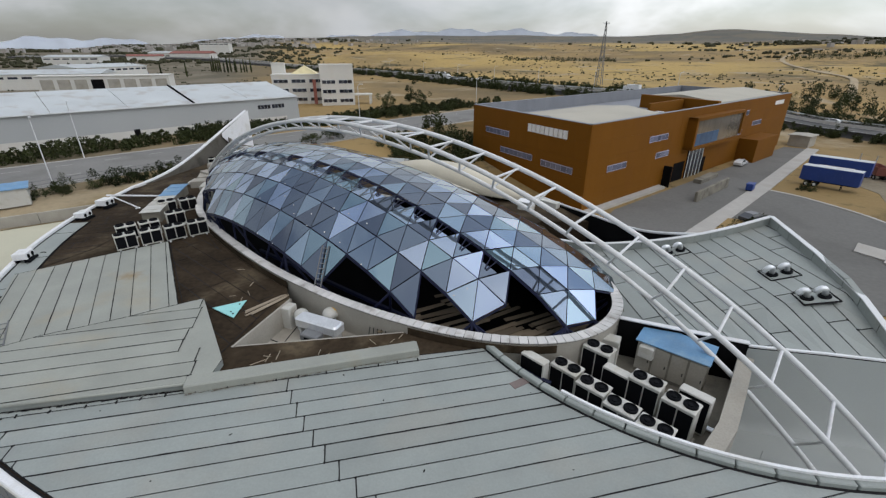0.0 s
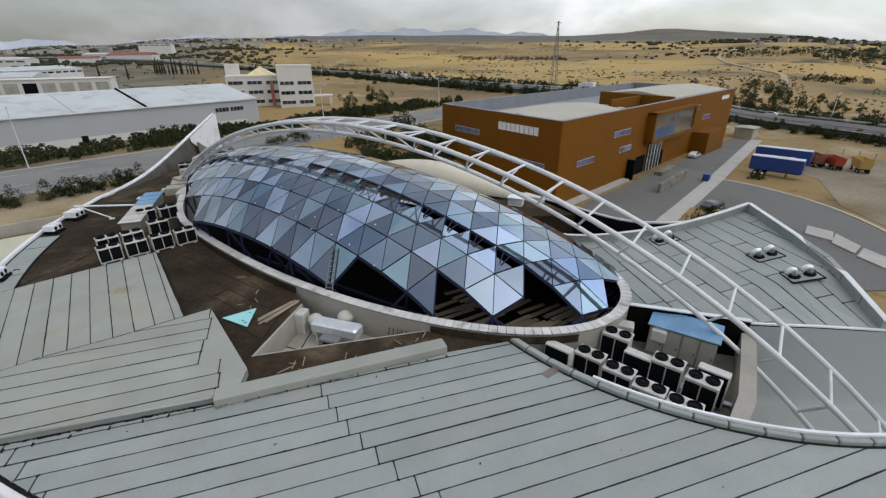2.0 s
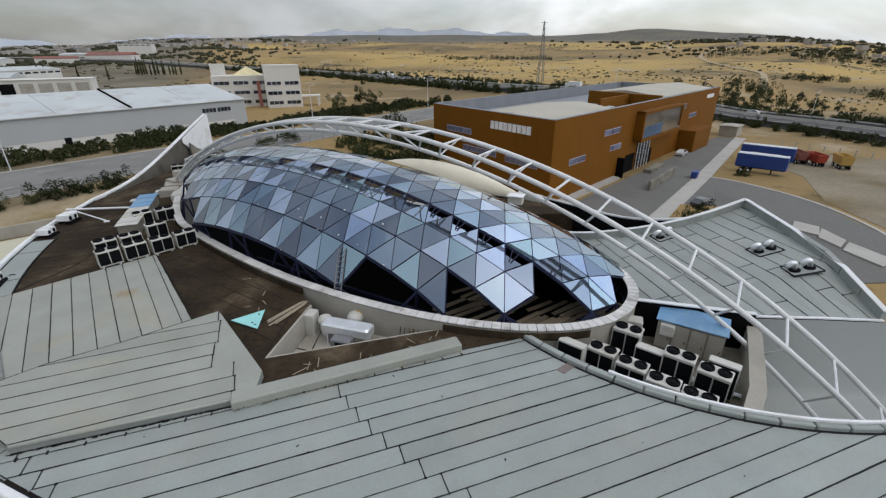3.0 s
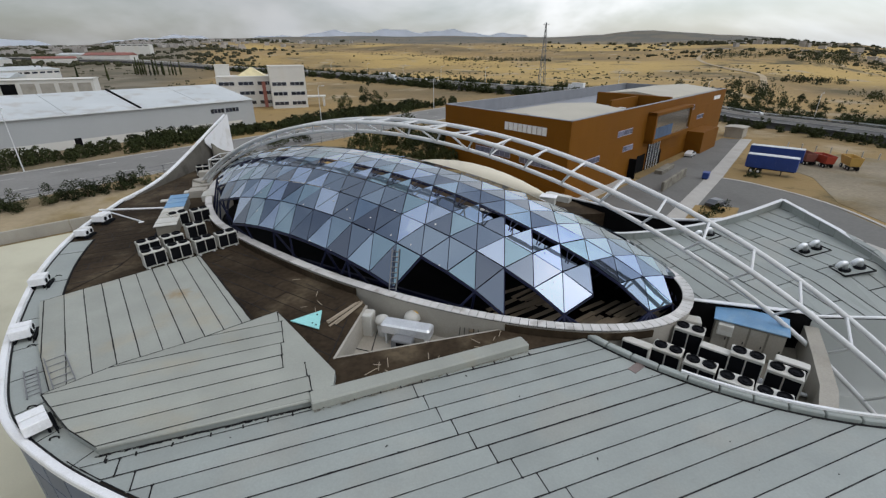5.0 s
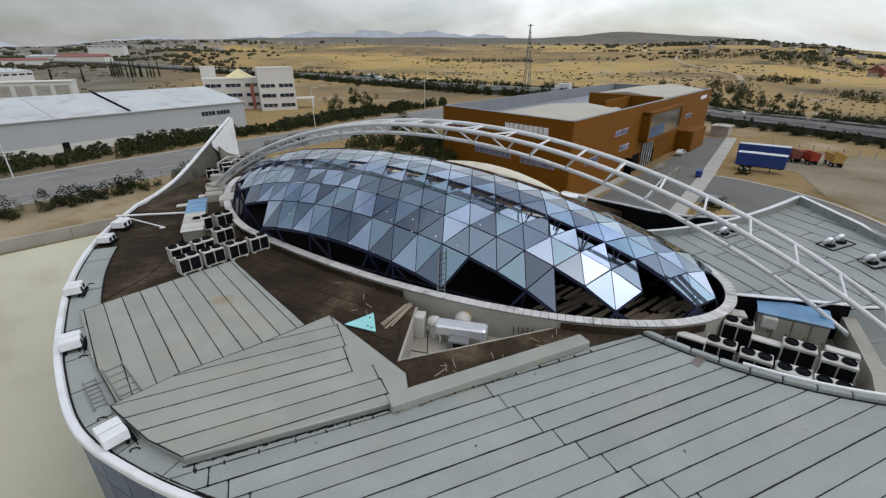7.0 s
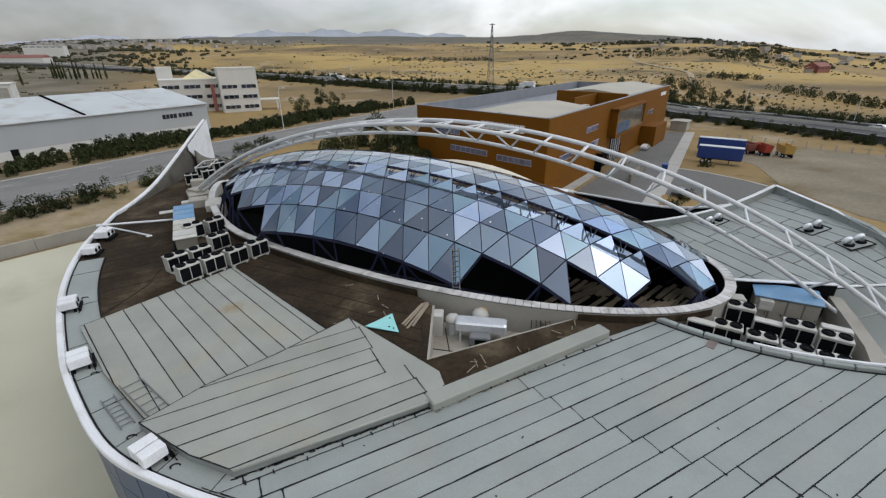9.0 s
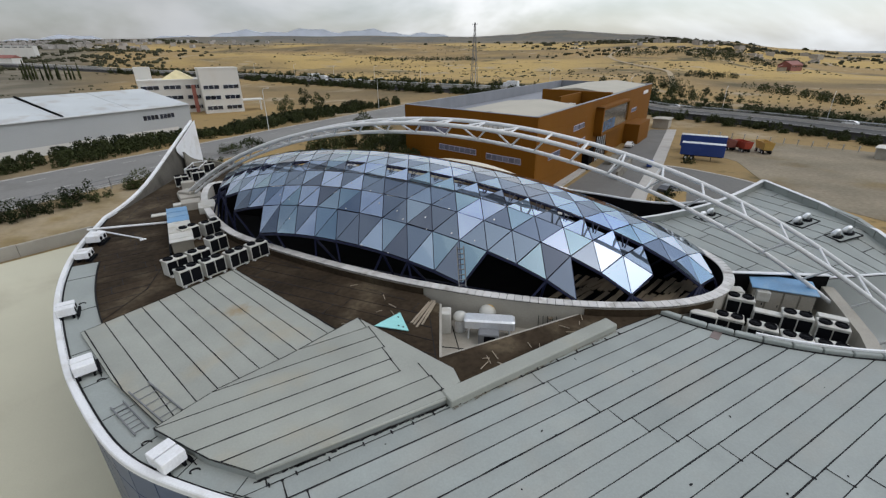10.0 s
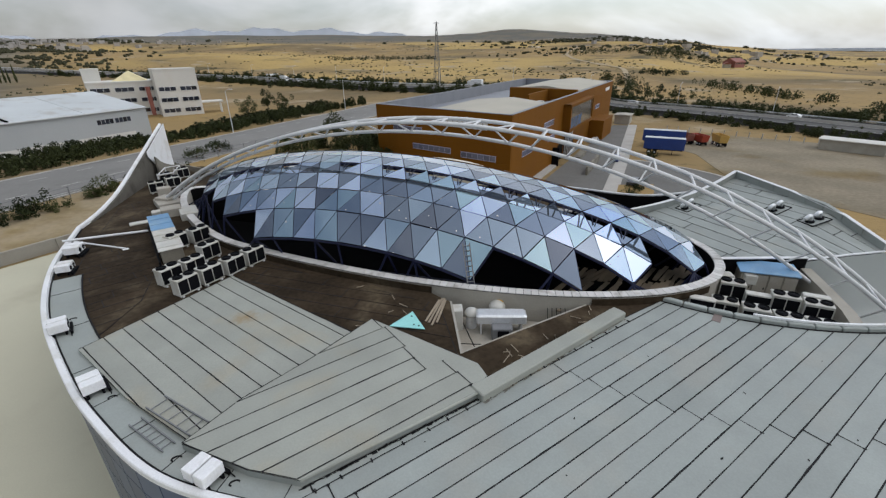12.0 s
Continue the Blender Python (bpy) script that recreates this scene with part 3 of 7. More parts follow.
def kerb(name, path, label, parent=None, width=0.3, height=0.15):
    pts = [(p[0], p[1], ground_z(p[0], p[1])) for p in path]
    g = Geo().sweep(pts, [(-width / 2, -0.3), (width / 2, -0.3), (width / 2, height - 0.03), (width / 2 - 0.03, height), (-width / 2, height)])
    return solo(name, g, M_KERB, label, "kerb", kind="structure")

from mathutils.geometry import delaunay_2d_cdt

# ---- the leaf-shaped building: plan ----
ROOF = 11.9
WELL_C, WELL_R = (15.22, 25.0), 15.0
DOME_C, DOME_A = (-7.28, 32.59), radians(-39.4)


def dome_plan(u, w):
    c, s = math.cos(DOME_A), math.sin(DOME_A)
    return (DOME_C[0] + u * c - w * s, DOME_C[1] + u * s + w * c)


def ring_point(k, inset=0.0):
    """The oval kerb round the dome: blunt at one end and pointed at the other; k in turns from the blunt end."""
    c, s = math.cos(2 * math.pi * k), math.sin(2 * math.pi * k)
    a, n = (18.1, 2.2) if c >= 0 else (30.0, 1.6)
    a, b = a - inset, 8.35 - inset
    u, w = 3.0 + a * math.copysign(abs(c) ** (2 / n), c), b * math.copysign(abs(s) ** (2 / n), s)
    return dome_plan(u, w + 0.08 * max(0.0, -12.0 - u) ** 1.5)


FIN = (-28.6, 66.4)
rim_arc = [(p.x, p.y) for p in spline([(-32.6, 45.0, 0), (-31.9, 37.0, 0), (-30.1, 29.8, 0), (-27.2, 23.0, 0), (-25.0, 19.0, 0), (-22.6, 15.6, 0), (-19.8, 13.3, 0), (-16.8, 11.45, 0), (-13.0, 9.55, 0), (-6.0, 6.6, 0), (4.0, 4.6, 0), (16.0, 4.6, 0)], 9)]
rim_line = [(FIN[0] + (rim_arc[0][0] - FIN[0]) * t - 0.15 * math.sin(math.pi * t), FIN[1] + (rim_arc[0][1] - FIN[1]) * t) for t in [i / 14 for i in range(14)]] + rim_arc
well_arc = arc(*WELL_C, WELL_R, 268, 209, 13)



def inset_rim(o, lo=-99.0, hi=99.0):
    """The roof edge drawn inwards by o, between two stretches of x."""
    out = []
    for i, p in enumerate(rim_arc):
        a, b = rim_arc[max(i - 1, 0)], rim_arc[min(i + 1, len(rim_arc) - 1)]
        n = math.dist(a, b)
        q = (p[0] - (b[1] - a[1]) / n * o, p[1] + (b[0] - a[0]) / n * o)
        if lo <= p[0] <= hi:
            out.append(q)
    return out


ring_near = [ring_point(1 - k / 160) for k in range(0, 81)]       # blunt end, near side, to the pointed end
ring_far = [ring_point(0.5 - k / 160) for k in range(1, 76)]
PIT = [(-2.0, 18.9), (-10.3, 17.7), (-8.9, 22.3)]
near_a = [p for p in ring_near if p[0] < 2.4 and p[0] > -1.6 and p[1] < 21]
near_b = [p for p in ring_near if p[0] < -9.2]
deck_poly = near_a + PIT + near_b + ring_far + [(8.3, 34.0), (5.0, 37.6), (2.0, 45.0), (-8.0, 54.0), (-19.0, 61.0), (-25.0, 65.6)] + rim_line + [(15.0, 9.8)] + well_arc
deck = thing("roof_deck", None, "flat roof deck of brown bitumen felt sheets", "roof", kind="structure")
cv, _, cf, *_ = delaunay_2d_cdt([Vector(p) for p in deck_poly], [], [list(range(len(deck_poly)))], 1, 0.001)
part("screed", Geo().add([(p.x, p.y, ROOF) for p in cv], cf), M_FELT, deck)

# felt sheets on the open stretch of deck
felt_poly = [(-19.2, 33.0), (-20.3, 30.2), (-14.6, 21.4), (-13.6, 21.7), (-10.6, 17.0), (-9.6, 22.2), (-12.6, 25.4), (-16.0, 29.0)]
lay_sheets(deck, felt_poly, -40, 1.0, lambda x, y: ROOF, M_FELT, lengths=5.5, gap=0.03, thick=0.016, name="felt_sheet")
felt_west = [(-30.6, 40.0), (-30.0, 33.0), (-28.2, 27.6), (-26.9, 25.8), (-25.4, 29.5), (-25.2, 36.0), (-26.5, 44.0), (-29.0, 52.0), (-30.8, 50.0)]
lay_sheets(deck, felt_west, 20, 1.0, lambda x, y: ROOF, M_FELT, lengths=4.5, gap=0.03, thick=0.016, name="felt_sheet")

# ---- rim: facade glass, white coping, gutter ----
facade = thing("wall_west", None, "curved curtain wall of dark blue glass below a white coping", "wall", kind="structure")
part("backing", Geo().sweep([(x, y, 0) for x, y in rim_line], [(-0.35, -0.5), (-0.12, -0.5), (-0.12, ROOF - 0.05), (-0.35, ROOF - 0.05)]), M_DARK, facade)
lens = [0.0]
for p, q in zip(rim_line, rim_line[1:]):
    lens.append(lens[-1] + math.dist(p, q))


def along_rim(d):
    for i in range(len(lens) - 1):
        if lens[i + 1] >= d:
            t = (d - lens[i]) / (lens[i + 1] - lens[i])
            p, q = rim_line[i], rim_line[i + 1]
            out = Vector((q[1] - p[1], -(q[0] - p[0]), 0)).normalized()
            return Vector((p[0] + (q[0] - p[0]) * t, p[1] + (q[1] - p[1]) * t, 0)), -out
    return Vector((*rim_line[-1], 0)), Vector((0, -1, 0))


d = 16.0
while d < lens[-1] - 2:
    (p, n0), (q, n1) = along_rim(d), along_rim(d + 1.45)
    n0, n1 = -n0, -n1
    for z0, z1 in ((ROOF - 1.55, ROOF - 0.1), (ROOF - 3.6, ROOF - 1.6), (ROOF - 5.65, ROOF - 3.65), (ROOF - 7.7, ROOF - 5.7), (ROOF - 9.8, ROOF - 7.75)):
        vs = [v + n0 * o + Vector((0, 0, z)) for v in (p,) for o in (-0.06, 0.0) for z in (z0, z1)] + \
             [v + n1 * o + Vector((0, 0, z)) for v in (q,) for o in (-0.06, 0.0) for z in (z0, z1)]
        if d > 18:
            part("glass_panel", Geo().add(vs, [(0, 1, 3, 2), (4, 6, 7, 5), (2, 3, 7, 6), (0, 4, 5, 1), (1, 5, 7, 3), (0, 2, 6, 4)]), M_WALLGLASS, facade)
    d += 1.5



def rim_rise(y):
    return 0.68 * math.log(1 + math.exp((y - 51.0) / 2)) * smooth_step(42.0, 50.0, y)


coping = thing("coping_west", None, "white metal coping along the curved roof edge", "coping", kind="structure")
rise = [(x, y, ROOF + rim_rise(y)) for x, y in rim_line]
part("cap", Geo().sweep(rise, [(-0.15, 0.12), (-0.13, 0.02), (0.10, -0.04), (0.12, 0.0), (0.12, 0.21), (0.08, 0.25), (-0.12, 0.24), (-0.15, 0.21)]), M_WHITE, coping)
part("upstand", Geo().sweep(rise, [(-0.19, -0.6), (-0.155, -0.6), (-0.155, 0.12), (-0.19, 0.12)]), M_STEEL, coping)
gutter = thing("roof_gutter", None, "grey membrane gutter inside the roof edge", "gutter", kind="structure")
band_o, band_i = inset_rim(0.2, -31.5, -17.5), inset_rim(1.75, -31.5, -17.5)
part("lining", Geo().add([(x, y, ROOF + 0.05) for x, y in band_o] + [(x, y, ROOF + 0.05) for x, y in band_i],
                         [(k, k + 1, len(band_o) + k + 1, len(band_o) + k) for k in range(len(band_o) - 1)]), M_SHEET, gutter)
for k in range(3, len(band_o), 6):
    part("seam", Geo().tube([(*band_o[k], ROOF + 0.05), (*band_i[k], ROOF + 0.05)], 0.02, 4), M_JOINT, gutter)
part("edge_strip", Geo().sweep([(x, y, ROOF) for x, y in inset_rim(1.8, -31.5, -18.5)], [(-0.03, 0), (0.03, 0), (0.03, 0.12), (-0.03, 0.12)]), M_JOINT, gutter)
part("inner_edge", Geo().sweep([(x, y, ROOF) for x, y in inset_rim(0.24, -33, 15)], [(-0.035, 0), (0.035, 0), (0.035, 0.075), (-0.035, 0.075)]), M_JOINT, gutter)
rg = random.Random(6)
for k in (8, 14, 21, 33, 40):
    a, b = band_o[k], band_i[k]
    t = rg.uniform(0.3, 0.7)
    x, y = a[0] + (b[0] - a[0]) * t, a[1] + (b[1] - a[1]) * t
    part("drain_ring", Geo().tube([(x + 0.16 * math.cos(u * 0.5), y + 0.1 * math.sin(u * 0.5), ROOF + 0.07) for u in range(9)], 0.03, 5), M_JOINT, gutter)

# ---- the fin at the tip, and the blade beside it ----
fin = thing("corner_fin", None, "tall white curved fin wall at the tip of the roof", "fin wall", kind="structure")
wall_path = [p for p in rim_line if p[1] > 46.0]
g = Geo()
for x, y in wall_path:
    g.v += [(x + 0.06, y, ROOF - 1.0), (x + 0.34, y, ROOF - 1.0), (x + 0.34, y, ROOF + rim_rise(y) + 0.06), (x + 0.06, y, ROOF + rim_rise(y) + 0.06)]
g.f = [(i * 4 + j, i * 4 + (j + 1) % 4, i * 4 + 4 + (j + 1) % 4, i * 4 + 4 + j) for i in range(len(wall_path) - 1) for j in range(4)] + [(3, 2, 1, 0)]
part("rising_wall", g, M_LINING, fin, "dull grey inner lining of the rising wall")
blade = [(x, y) for x, y in ((FIN[0] + (rim_arc[0][0] - FIN[0]) * t, FIN[1] + (rim_arc[0][1] - FIN[1]) * t) for t in [i / 60 for i in range(19)])]
g = Geo()
for x, y in blade:
    k = min(1.0, max(0.0, (y - 59.6) / 6.6))
    g.v += [(x + 0.36, y, ROOF + 3.2 * (1 - k) ** 2.0 - 0.1), (x + 0.42, y, ROOF + 3.2 * (1 - k) ** 2.0 - 0.1), (x + 0.42, y, ROOF + rim_rise(y) + 0.2), (x + 0.36, y, ROOF + rim_rise(y) + 0.2)]
g.f = [(i * 4 + j, i * 4 + (j + 1) % 4, i * 4 + 4 + (j + 1) % 4, i * 4 + 4 + j) for i in range(len(blade) - 1) for j in range(4)] + [(3, 2, 1, 0), tuple(len(blade) * 4 - 4 + k for k in range(4))]
part("white_blade", g, M_WHITE, fin, "smooth white face of the fin")
screen = spline([(-29.0, 60.6, 2.6), (-28.7, 62.2, 1.6), (-28.2, 63.6, 1.0), (-27.2, 64.2, 0.75), (-25.4, 62.9, 0.6), (-23.4, 60.0, 0.5), (-22.2, 57.0, 0.45)], 6)
g = Geo()
for i, p in enumerate(screen):
    d = (screen[min(i + 1, len(screen) - 1)] - screen[max(i - 1, 0)])
    n = Vector((d.y, -d.x, 0)).normalized() * 0.16
    g.v += [(p.x, p.y, ROOF - 0.1), (p.x + n.x, p.y + n.y, ROOF - 0.1), (p.x + n.x, p.y + n.y, ROOF + p.z), (p.x, p.y, ROOF + p.z)]
g.f = [(i * 4 + j, i * 4 + (j + 1) % 4, i * 4 + 4 + (j + 1) % 4, i * 4 + 4 + j) for i in range(len(screen) - 1) for j in range(4)] + [(3, 2, 1, 0), tuple(len(screen) * 4 - 4 + k for k in range(4))]
part("curved_screen", g, M_WORN, fin)

# ---- raised sheet fields beside the brown deck ----
P1 = [(-27.2, 25.0), (-20.5, 30.4), (-14.7, 21.15), (-17.3, 18.9), (-21.4, 16.4), (-24.4, 20.4)]
P2 = [(-13.55, 21.75), (-10.05, 16.35), (-10.05, 15.45), (-10.85, 15.0), (-10.85, 14.75), (-18.0, 13.3), (-19.6, 14.4), (-21.8, 16.5), (-19.8, 18.1), (-17.1, 19.5)]
for name, poly, top, ang, ph in (("raised_roof_field", P1, 0.16, -59.2, 0.46), ("raised_roof_field", P2, 0.34, 14.4, 0.78)):
    field = thing(name, None, "raised roof field of warm grey sheets with black joints", "roof panel", kind="structure")
    part("upstand", Geo().prism(poly, ROOF + 0.004, ROOF + top - 0.02), M_SHEET_WARM if top < 0.2 else M_SHEET, field)
    part("underlay", Geo().prism([(x, y) for x, y in poly], ROOF + top - 0.018, ROOF + top), M_JOINT, field)
    lay_sheets(field, poly, ang, 0.98 if top > 0.2 else 0.905, lambda x, y, h=top: ROOF + h, M_SHEET_WARM, joint_at=(lambda v: [(-7.65 if v > 19.4 else -6.85) + 0.1 * math.sin(v * 5.0)]) if top > 0.2 else None, lengths=40.0, gap=0.026, phase=ph, first_only=top > 0.2)
    if top > 0.2:
        part("plain_patch", Geo().prism(clip(poly, math.cos(radians(ang)), math.sin(radians(ang)), -9.6), ROOF + top + 0.001, ROOF + top + 0.018), M_SHEET_WARM, field, "plain pale patch with no joints")
        front_edge = [(-18.0, 13.3), (-10.7, 14.75)]
        part("edge_roll", Geo().tube([(*front_edge[0], ROOF + top - 0.03), (*front_edge[1], ROOF + top - 0.03)], 0.06, 8), M_SHEET_WARM, field, smooth=True)
        smear = Geo()
        re = random.Random(12)
        for k in range(46):
            t = k / 46 + re.uniform(-0.006, 0.006)
            x, y = front_edge[0][0] + 7.3 * t, front_edge[0][1] + 1.45 * t
            smear.box((x + 0.02, y - 0.07 - re.uniform(0, 0.05), ROOF + 0.066), (re.uniform(0.1, 0.3), re.uniform(0.03, 0.11), 0.012), 11 + re.uniform(-12, 12))
        part("edge_smear", smear, M_JOINT, field, "black bitumen smeared along the foot of the edge", kind="stuff")

# ---- front roof ----
front_poly = [(2.3, 17.6), (-1.1, 17.0), (-10.6, 14.7), (-18.0, 13.25)] + inset_rim(0.34, -19.3, 15.0) + [(15.0, 9.9)] + well_arc[:-1]
front = thing("front_roof", None, "front roof of pale grey sheets with black sealed joints", "roof", kind="structure")
part("underlay", Geo().prism(front_poly, ROOF + 0.004, ROOF + 0.02), M_JOINT, front)


def front_joints(v):
    # one stepped line of joints crosses all sheets, another lies far to the west
    k = 15.1 - v
    return [-13.2 + 0.42 * k + 0.5 * math.sin(v * 7.0), -3.0 + 0.32 * k + 0.042 * k * k]


lay_sheets(front, front_poly, 12.5, 0.803, lambda x, y: ROOF + 0.02, M_SHEET, joint_at=front_joints, gap=0.026, phase=0.387)
# small tar spots and scuffs on the sheets
tar = Geo()
rt = random.Random(19)
while len(tar.f) < 22:
    x, y = rt.uniform(-18, 14), rt.uniform(7, 16.5)
    if len(clip(front_poly, 0, 1, y)) < 3 or not (8.5 + 0.04 * (x + 2) ** 2 < y + 4.0 and y < 14.6 + 0.2 * min(x + 10, 9)) or math.dist((x, y), WELL_C) < WELL_R + 0.6:
        continue
    r, k = rt.uniform(0.015, 0.04), len(tar.v)
    st = rt.uniform(0.6, 2.6)
    ang = rt.uniform(0, 3.14)
    for t in range(7):
        a = t * 0.8976
        px, py = r * st * math.cos(a) * rt.uniform(0.7, 1.2), r * math.sin(a) * rt.uniform(0.7, 1.2)
        tar.v.append((x + px * math.cos(ang) - py * math.sin(ang), y + px * math.sin(ang) + py * math.cos(ang), ROOF + 0.072))
    tar.f.append(tuple(range(k, k + 7)))
part("tar_spots", tar, M_JOINT, front, "small dark tar spots", kind="stuff")
for k in range(17):
    t = k / 16 + 0.01 * math.sin(k * 5.0)
    x, y = -17.6 + 16.6 * t, 12.95 + 3.75 * t
    part("edge_clip", Geo().box((x, y, ROOF + 0.075), (0.05, 0.17, 0.05), 12 + 9 * math.sin(k * 2.1)), M_JOINT, front)
sill = [(-10.9, 14.75), (-1.2, 17.3)]
kx, ky = sill[1][0] - sill[0][0], sill[1][1] - sill[0][1]
L = math.hypot(kx, ky)
solo("roof_curb", Geo().bevelled(((sill[0][0] + sill[1][0]) / 2, (sill[0][1] + sill[1][1]) / 2, ROOF + 0.23), (L, 0.75, 0.42), 0.05, math.degrees(math.atan2(ky, kx))),
     M_SHEET_WARM, "long raised roof curb wrapped in pale grey membrane", "curb", kind="structure")
# dirt gathered along the foot of the curb
grit, rg = Geo(), random.Random(77)
for _ in range(150):
    t, o = rg.random(), 0.385 + 0.10 * rg.random() ** 2
    x, y = sill[0][0] + kx * t + ky / L * o, sill[0][1] + ky * t - kx / L * o
    r, k = rg.uniform(0.015, 0.045), len(grit.v)
    along = math.atan2(ky, kx) + rg.uniform(-0.3, 0.3)
    for i in range(6):
        px, py = 3.0 * r * math.cos(i * 1.047) * rg.uniform(0.6, 1.2), 0.7 * r * math.sin(i * 1.047) * rg.uniform(0.6, 1.2)
        grit.v.append((x + px * math.cos(along) - py * math.sin(along), y + px * math.sin(along) + py * math.cos(along), ROOF + 0.074))
    grit.f.append(tuple(range(k, k + 6)))
part("foot_dirt", grit, M_WORN, front, "brown dirt gathered along the foot of the curb", kind="stuff")

# ---- the well for machines on the blunt side of the dome ----
WELL_Z = 9.95
back = [(9.5, 19.9), (14.7, 17.7)]
well_poly = [(2.6, 17.9)] + well_arc[::-1][1:-4] + [(9.6, 11.4), (12.3, 14.4), (14.7, 17.7), (9.5, 19.9), (6.5, 19.4)]
well = thing("machine_well", None, "sunken roof well with grey floor and dark walls", "roof well", kind="structure")
part("floor", Geo().prism(well_poly, WELL_Z - 0.2, WELL_Z), M_WORN, well)
part("back_wall", Geo().prism([(9.3, 19.8), (14.7, 17.55), (14.8, 17.75), (9.4, 20.0)], WELL_Z - 0.2, ROOF + 0.25), M_DARK, well)
part("wall_coping", Geo().prism([(9.3, 19.78), (14.75, 17.5), (14.85, 17.78), (9.4, 20.05)], ROOF + 0.254, ROOF + 0.31), M_WHITE, well)
part("front_wall", Geo().sweep([(x, y, WELL_Z) for x, y in well_arc], [(-0.05, -0.2), (0.05, -0.2), (0.05, ROOF - WELL_Z), (-0.05, ROOF - WELL_Z)]), M_SHEET, well)
lip = thing("well_curb", None, "curved curb of grey membrane pieces along the machine well", "curb", kind="structure")
for i in range(len(well_arc) - 1):
    a, b = well_arc[i], well_arc[i + 1]
    mx, my = (a[0] + b[0]) / 2, (a[1] + b[1]) / 2
    part("curb_piece", Geo().bevelled((mx, my, ROOF + 0.15), (math.dist(a, b) - 0.05, 0.32, 0.26), 0.04, math.degrees(math.atan2(b[1] - a[1], b[0] - a[0]))), M_SHEET, lip)
part("seal", Geo().sweep([(x, y, ROOF + 0.05) for x, y in arc(*WELL_C, WELL_R + 0.19, 268, 209, 26)], [(-0.05, 0), (0.05, 0), (0.05, 0.035), (-0.05, 0.035)]), M_JOINT, lip)
part("white_rail", Geo().sweep([(x, y, ROOF + 0.284) for x, y in arc(*WELL_C, WELL_R - 0.12, 268, 226, 18)], [(-0.06, 0), (0.06, 0), (0.06, 0.1), (-0.06, 0.1)]), M_WHITE, lip)

# ---- roofs on the far side of the well ----


def wing_z(x, y):
    # the slope dies out towards the front edge
    return ROOF - 0.05 + 0.215 * (x - 14.6) * (0.08 + 0.92 * min(1.0, max(0.0, (y - 16.4) / 4.0)))


wing_edge = [(p.x, p.y) for p in spline([(8.2, 34.0, 0), (10.6, 31.4, 0), (13.4, 30.0, 0), (16.8, 29.2, 0), (20.0, 29.2, 0), (23.4, 29.7, 0)], 6)]
wing_poly = [(9.5, 20.05), (14.8, 17.8), (16.4, 17.35), (18.0, 17.0), (21.0, 16.4), (21.4, 19.5)] + wing_edge[::-1] + [ring_point(k / 160, -0.15) for k in range(26, 0, -2)]
wing = thing("side_roof", None, "sloping side roof of grey sheets with black joints", "roof", kind="structure")
part("underlay", Geo().prism(wing_poly, lambda x, y: wing_z(x, y) - 0.8, lambda x, y: wing_z(x, y) - 0.45), M_JOINT, wing)
for side in (1, -1):
    lay_sheets(wing, clip(wing_poly, 0, side, side * 20.4), -88, 1.0, wing_z, M_SHEET, lengths=5.0, gap=0.03, thick=0.05)
parapet = thing("side_parapet", None, "low membrane parapet with a white coping round the side roof", "parapet", kind="structure")
for path in (wing_edge, [(23.4, 29.7), (22.3, 24.0), (21.4, 19.5), (21.0, 16.4)]):
    for a, b in zip(path, path[1:]):
        n = max(1, int(math.dist(a, b) / 1.4))
        for k in range(n):
            p = [a[i] + (b[i] - a[i]) * k / n for i in (0, 1)]
            q = [a[i] + (b[i] - a[i]) * (k + 0.97) / n for i in (0, 1)]
            dx, dy = q[0] - p[0], q[1] - p[1]
            o = (0.14 * dy / math.hypot(dx, dy), -0.14 * dx / math.hypot(dx, dy))
            part("upstand", Geo().prism([(p[0] - o[0], p[1] - o[1]), (q[0] - o[0], q[1] - o[1]), (q[0] + o[0], q[1] + o[1]), (p[0] + o[0], p[1] + o[1])],
                                        lambda x, y: wing_z(x, y) - 0.6, lambda x, y: wing_z(x, y) + 0.55), M_SHEET, parapet)
    part("coping", Geo().sweep([(x, y, wing_z(x, y) + 0.554) for x, y in path], [(-0.16, 0), (0.16, 0), (0.16, 0.05), (-0.16, 0.05)]), M_STEEL, parapet)
part("front_edge", Geo().sweep([(x, y, wing_z(x, y) + 0.03) for x, y in ((14.9, 17.75), (16.4, 17.31), (18.0, 16.96), (21.0, 16.36))], [(-0.07, 0), (0.07, 0), (0.07, 0.08), (-0.07, 0.08)]), M_WHITE, parapet)

LOW = 7.3
low_roof = thing("low_roof", None, "smooth pale grey membrane roof below the side roof", "roof", kind="structure")
upper = [(14.85, 17.7), (16.4, 17.27), (18.0, 16.92), (21.0, 16.32), (30.0, 14.6)]
g = Geo()
for a in upper:
    top = min(wing_z(*a), 12.6) - 0.04
    g.v += [(a[0], a[1], top), (a[0] - 0.01, a[1] - 0.04, top - 0.6), (a[0] - 0.05, a[1] - 0.15, LOW + 0.4), (a[0] - 0.2, a[1] - 0.6, LOW)]
g.f = [(i * 4 + j, i * 4 + 4 + j, i * 4 + 5 + j, i * 4 + 1 + j) for i in range(4) for j in range(3)]
part("back_slope", g, M_SMOOTH, low_roof, smooth=True)
part("floor", Geo().prism([(9.3, 11.0), (14.4, 17.3), (18.0, 16.6), (29.8, 14.2), (28.0, 2.0), (15.0, 6.0), (15.0, 9.6)], LOW - 0.3, LOW + 0.004), M_SMOOTH, low_roof)
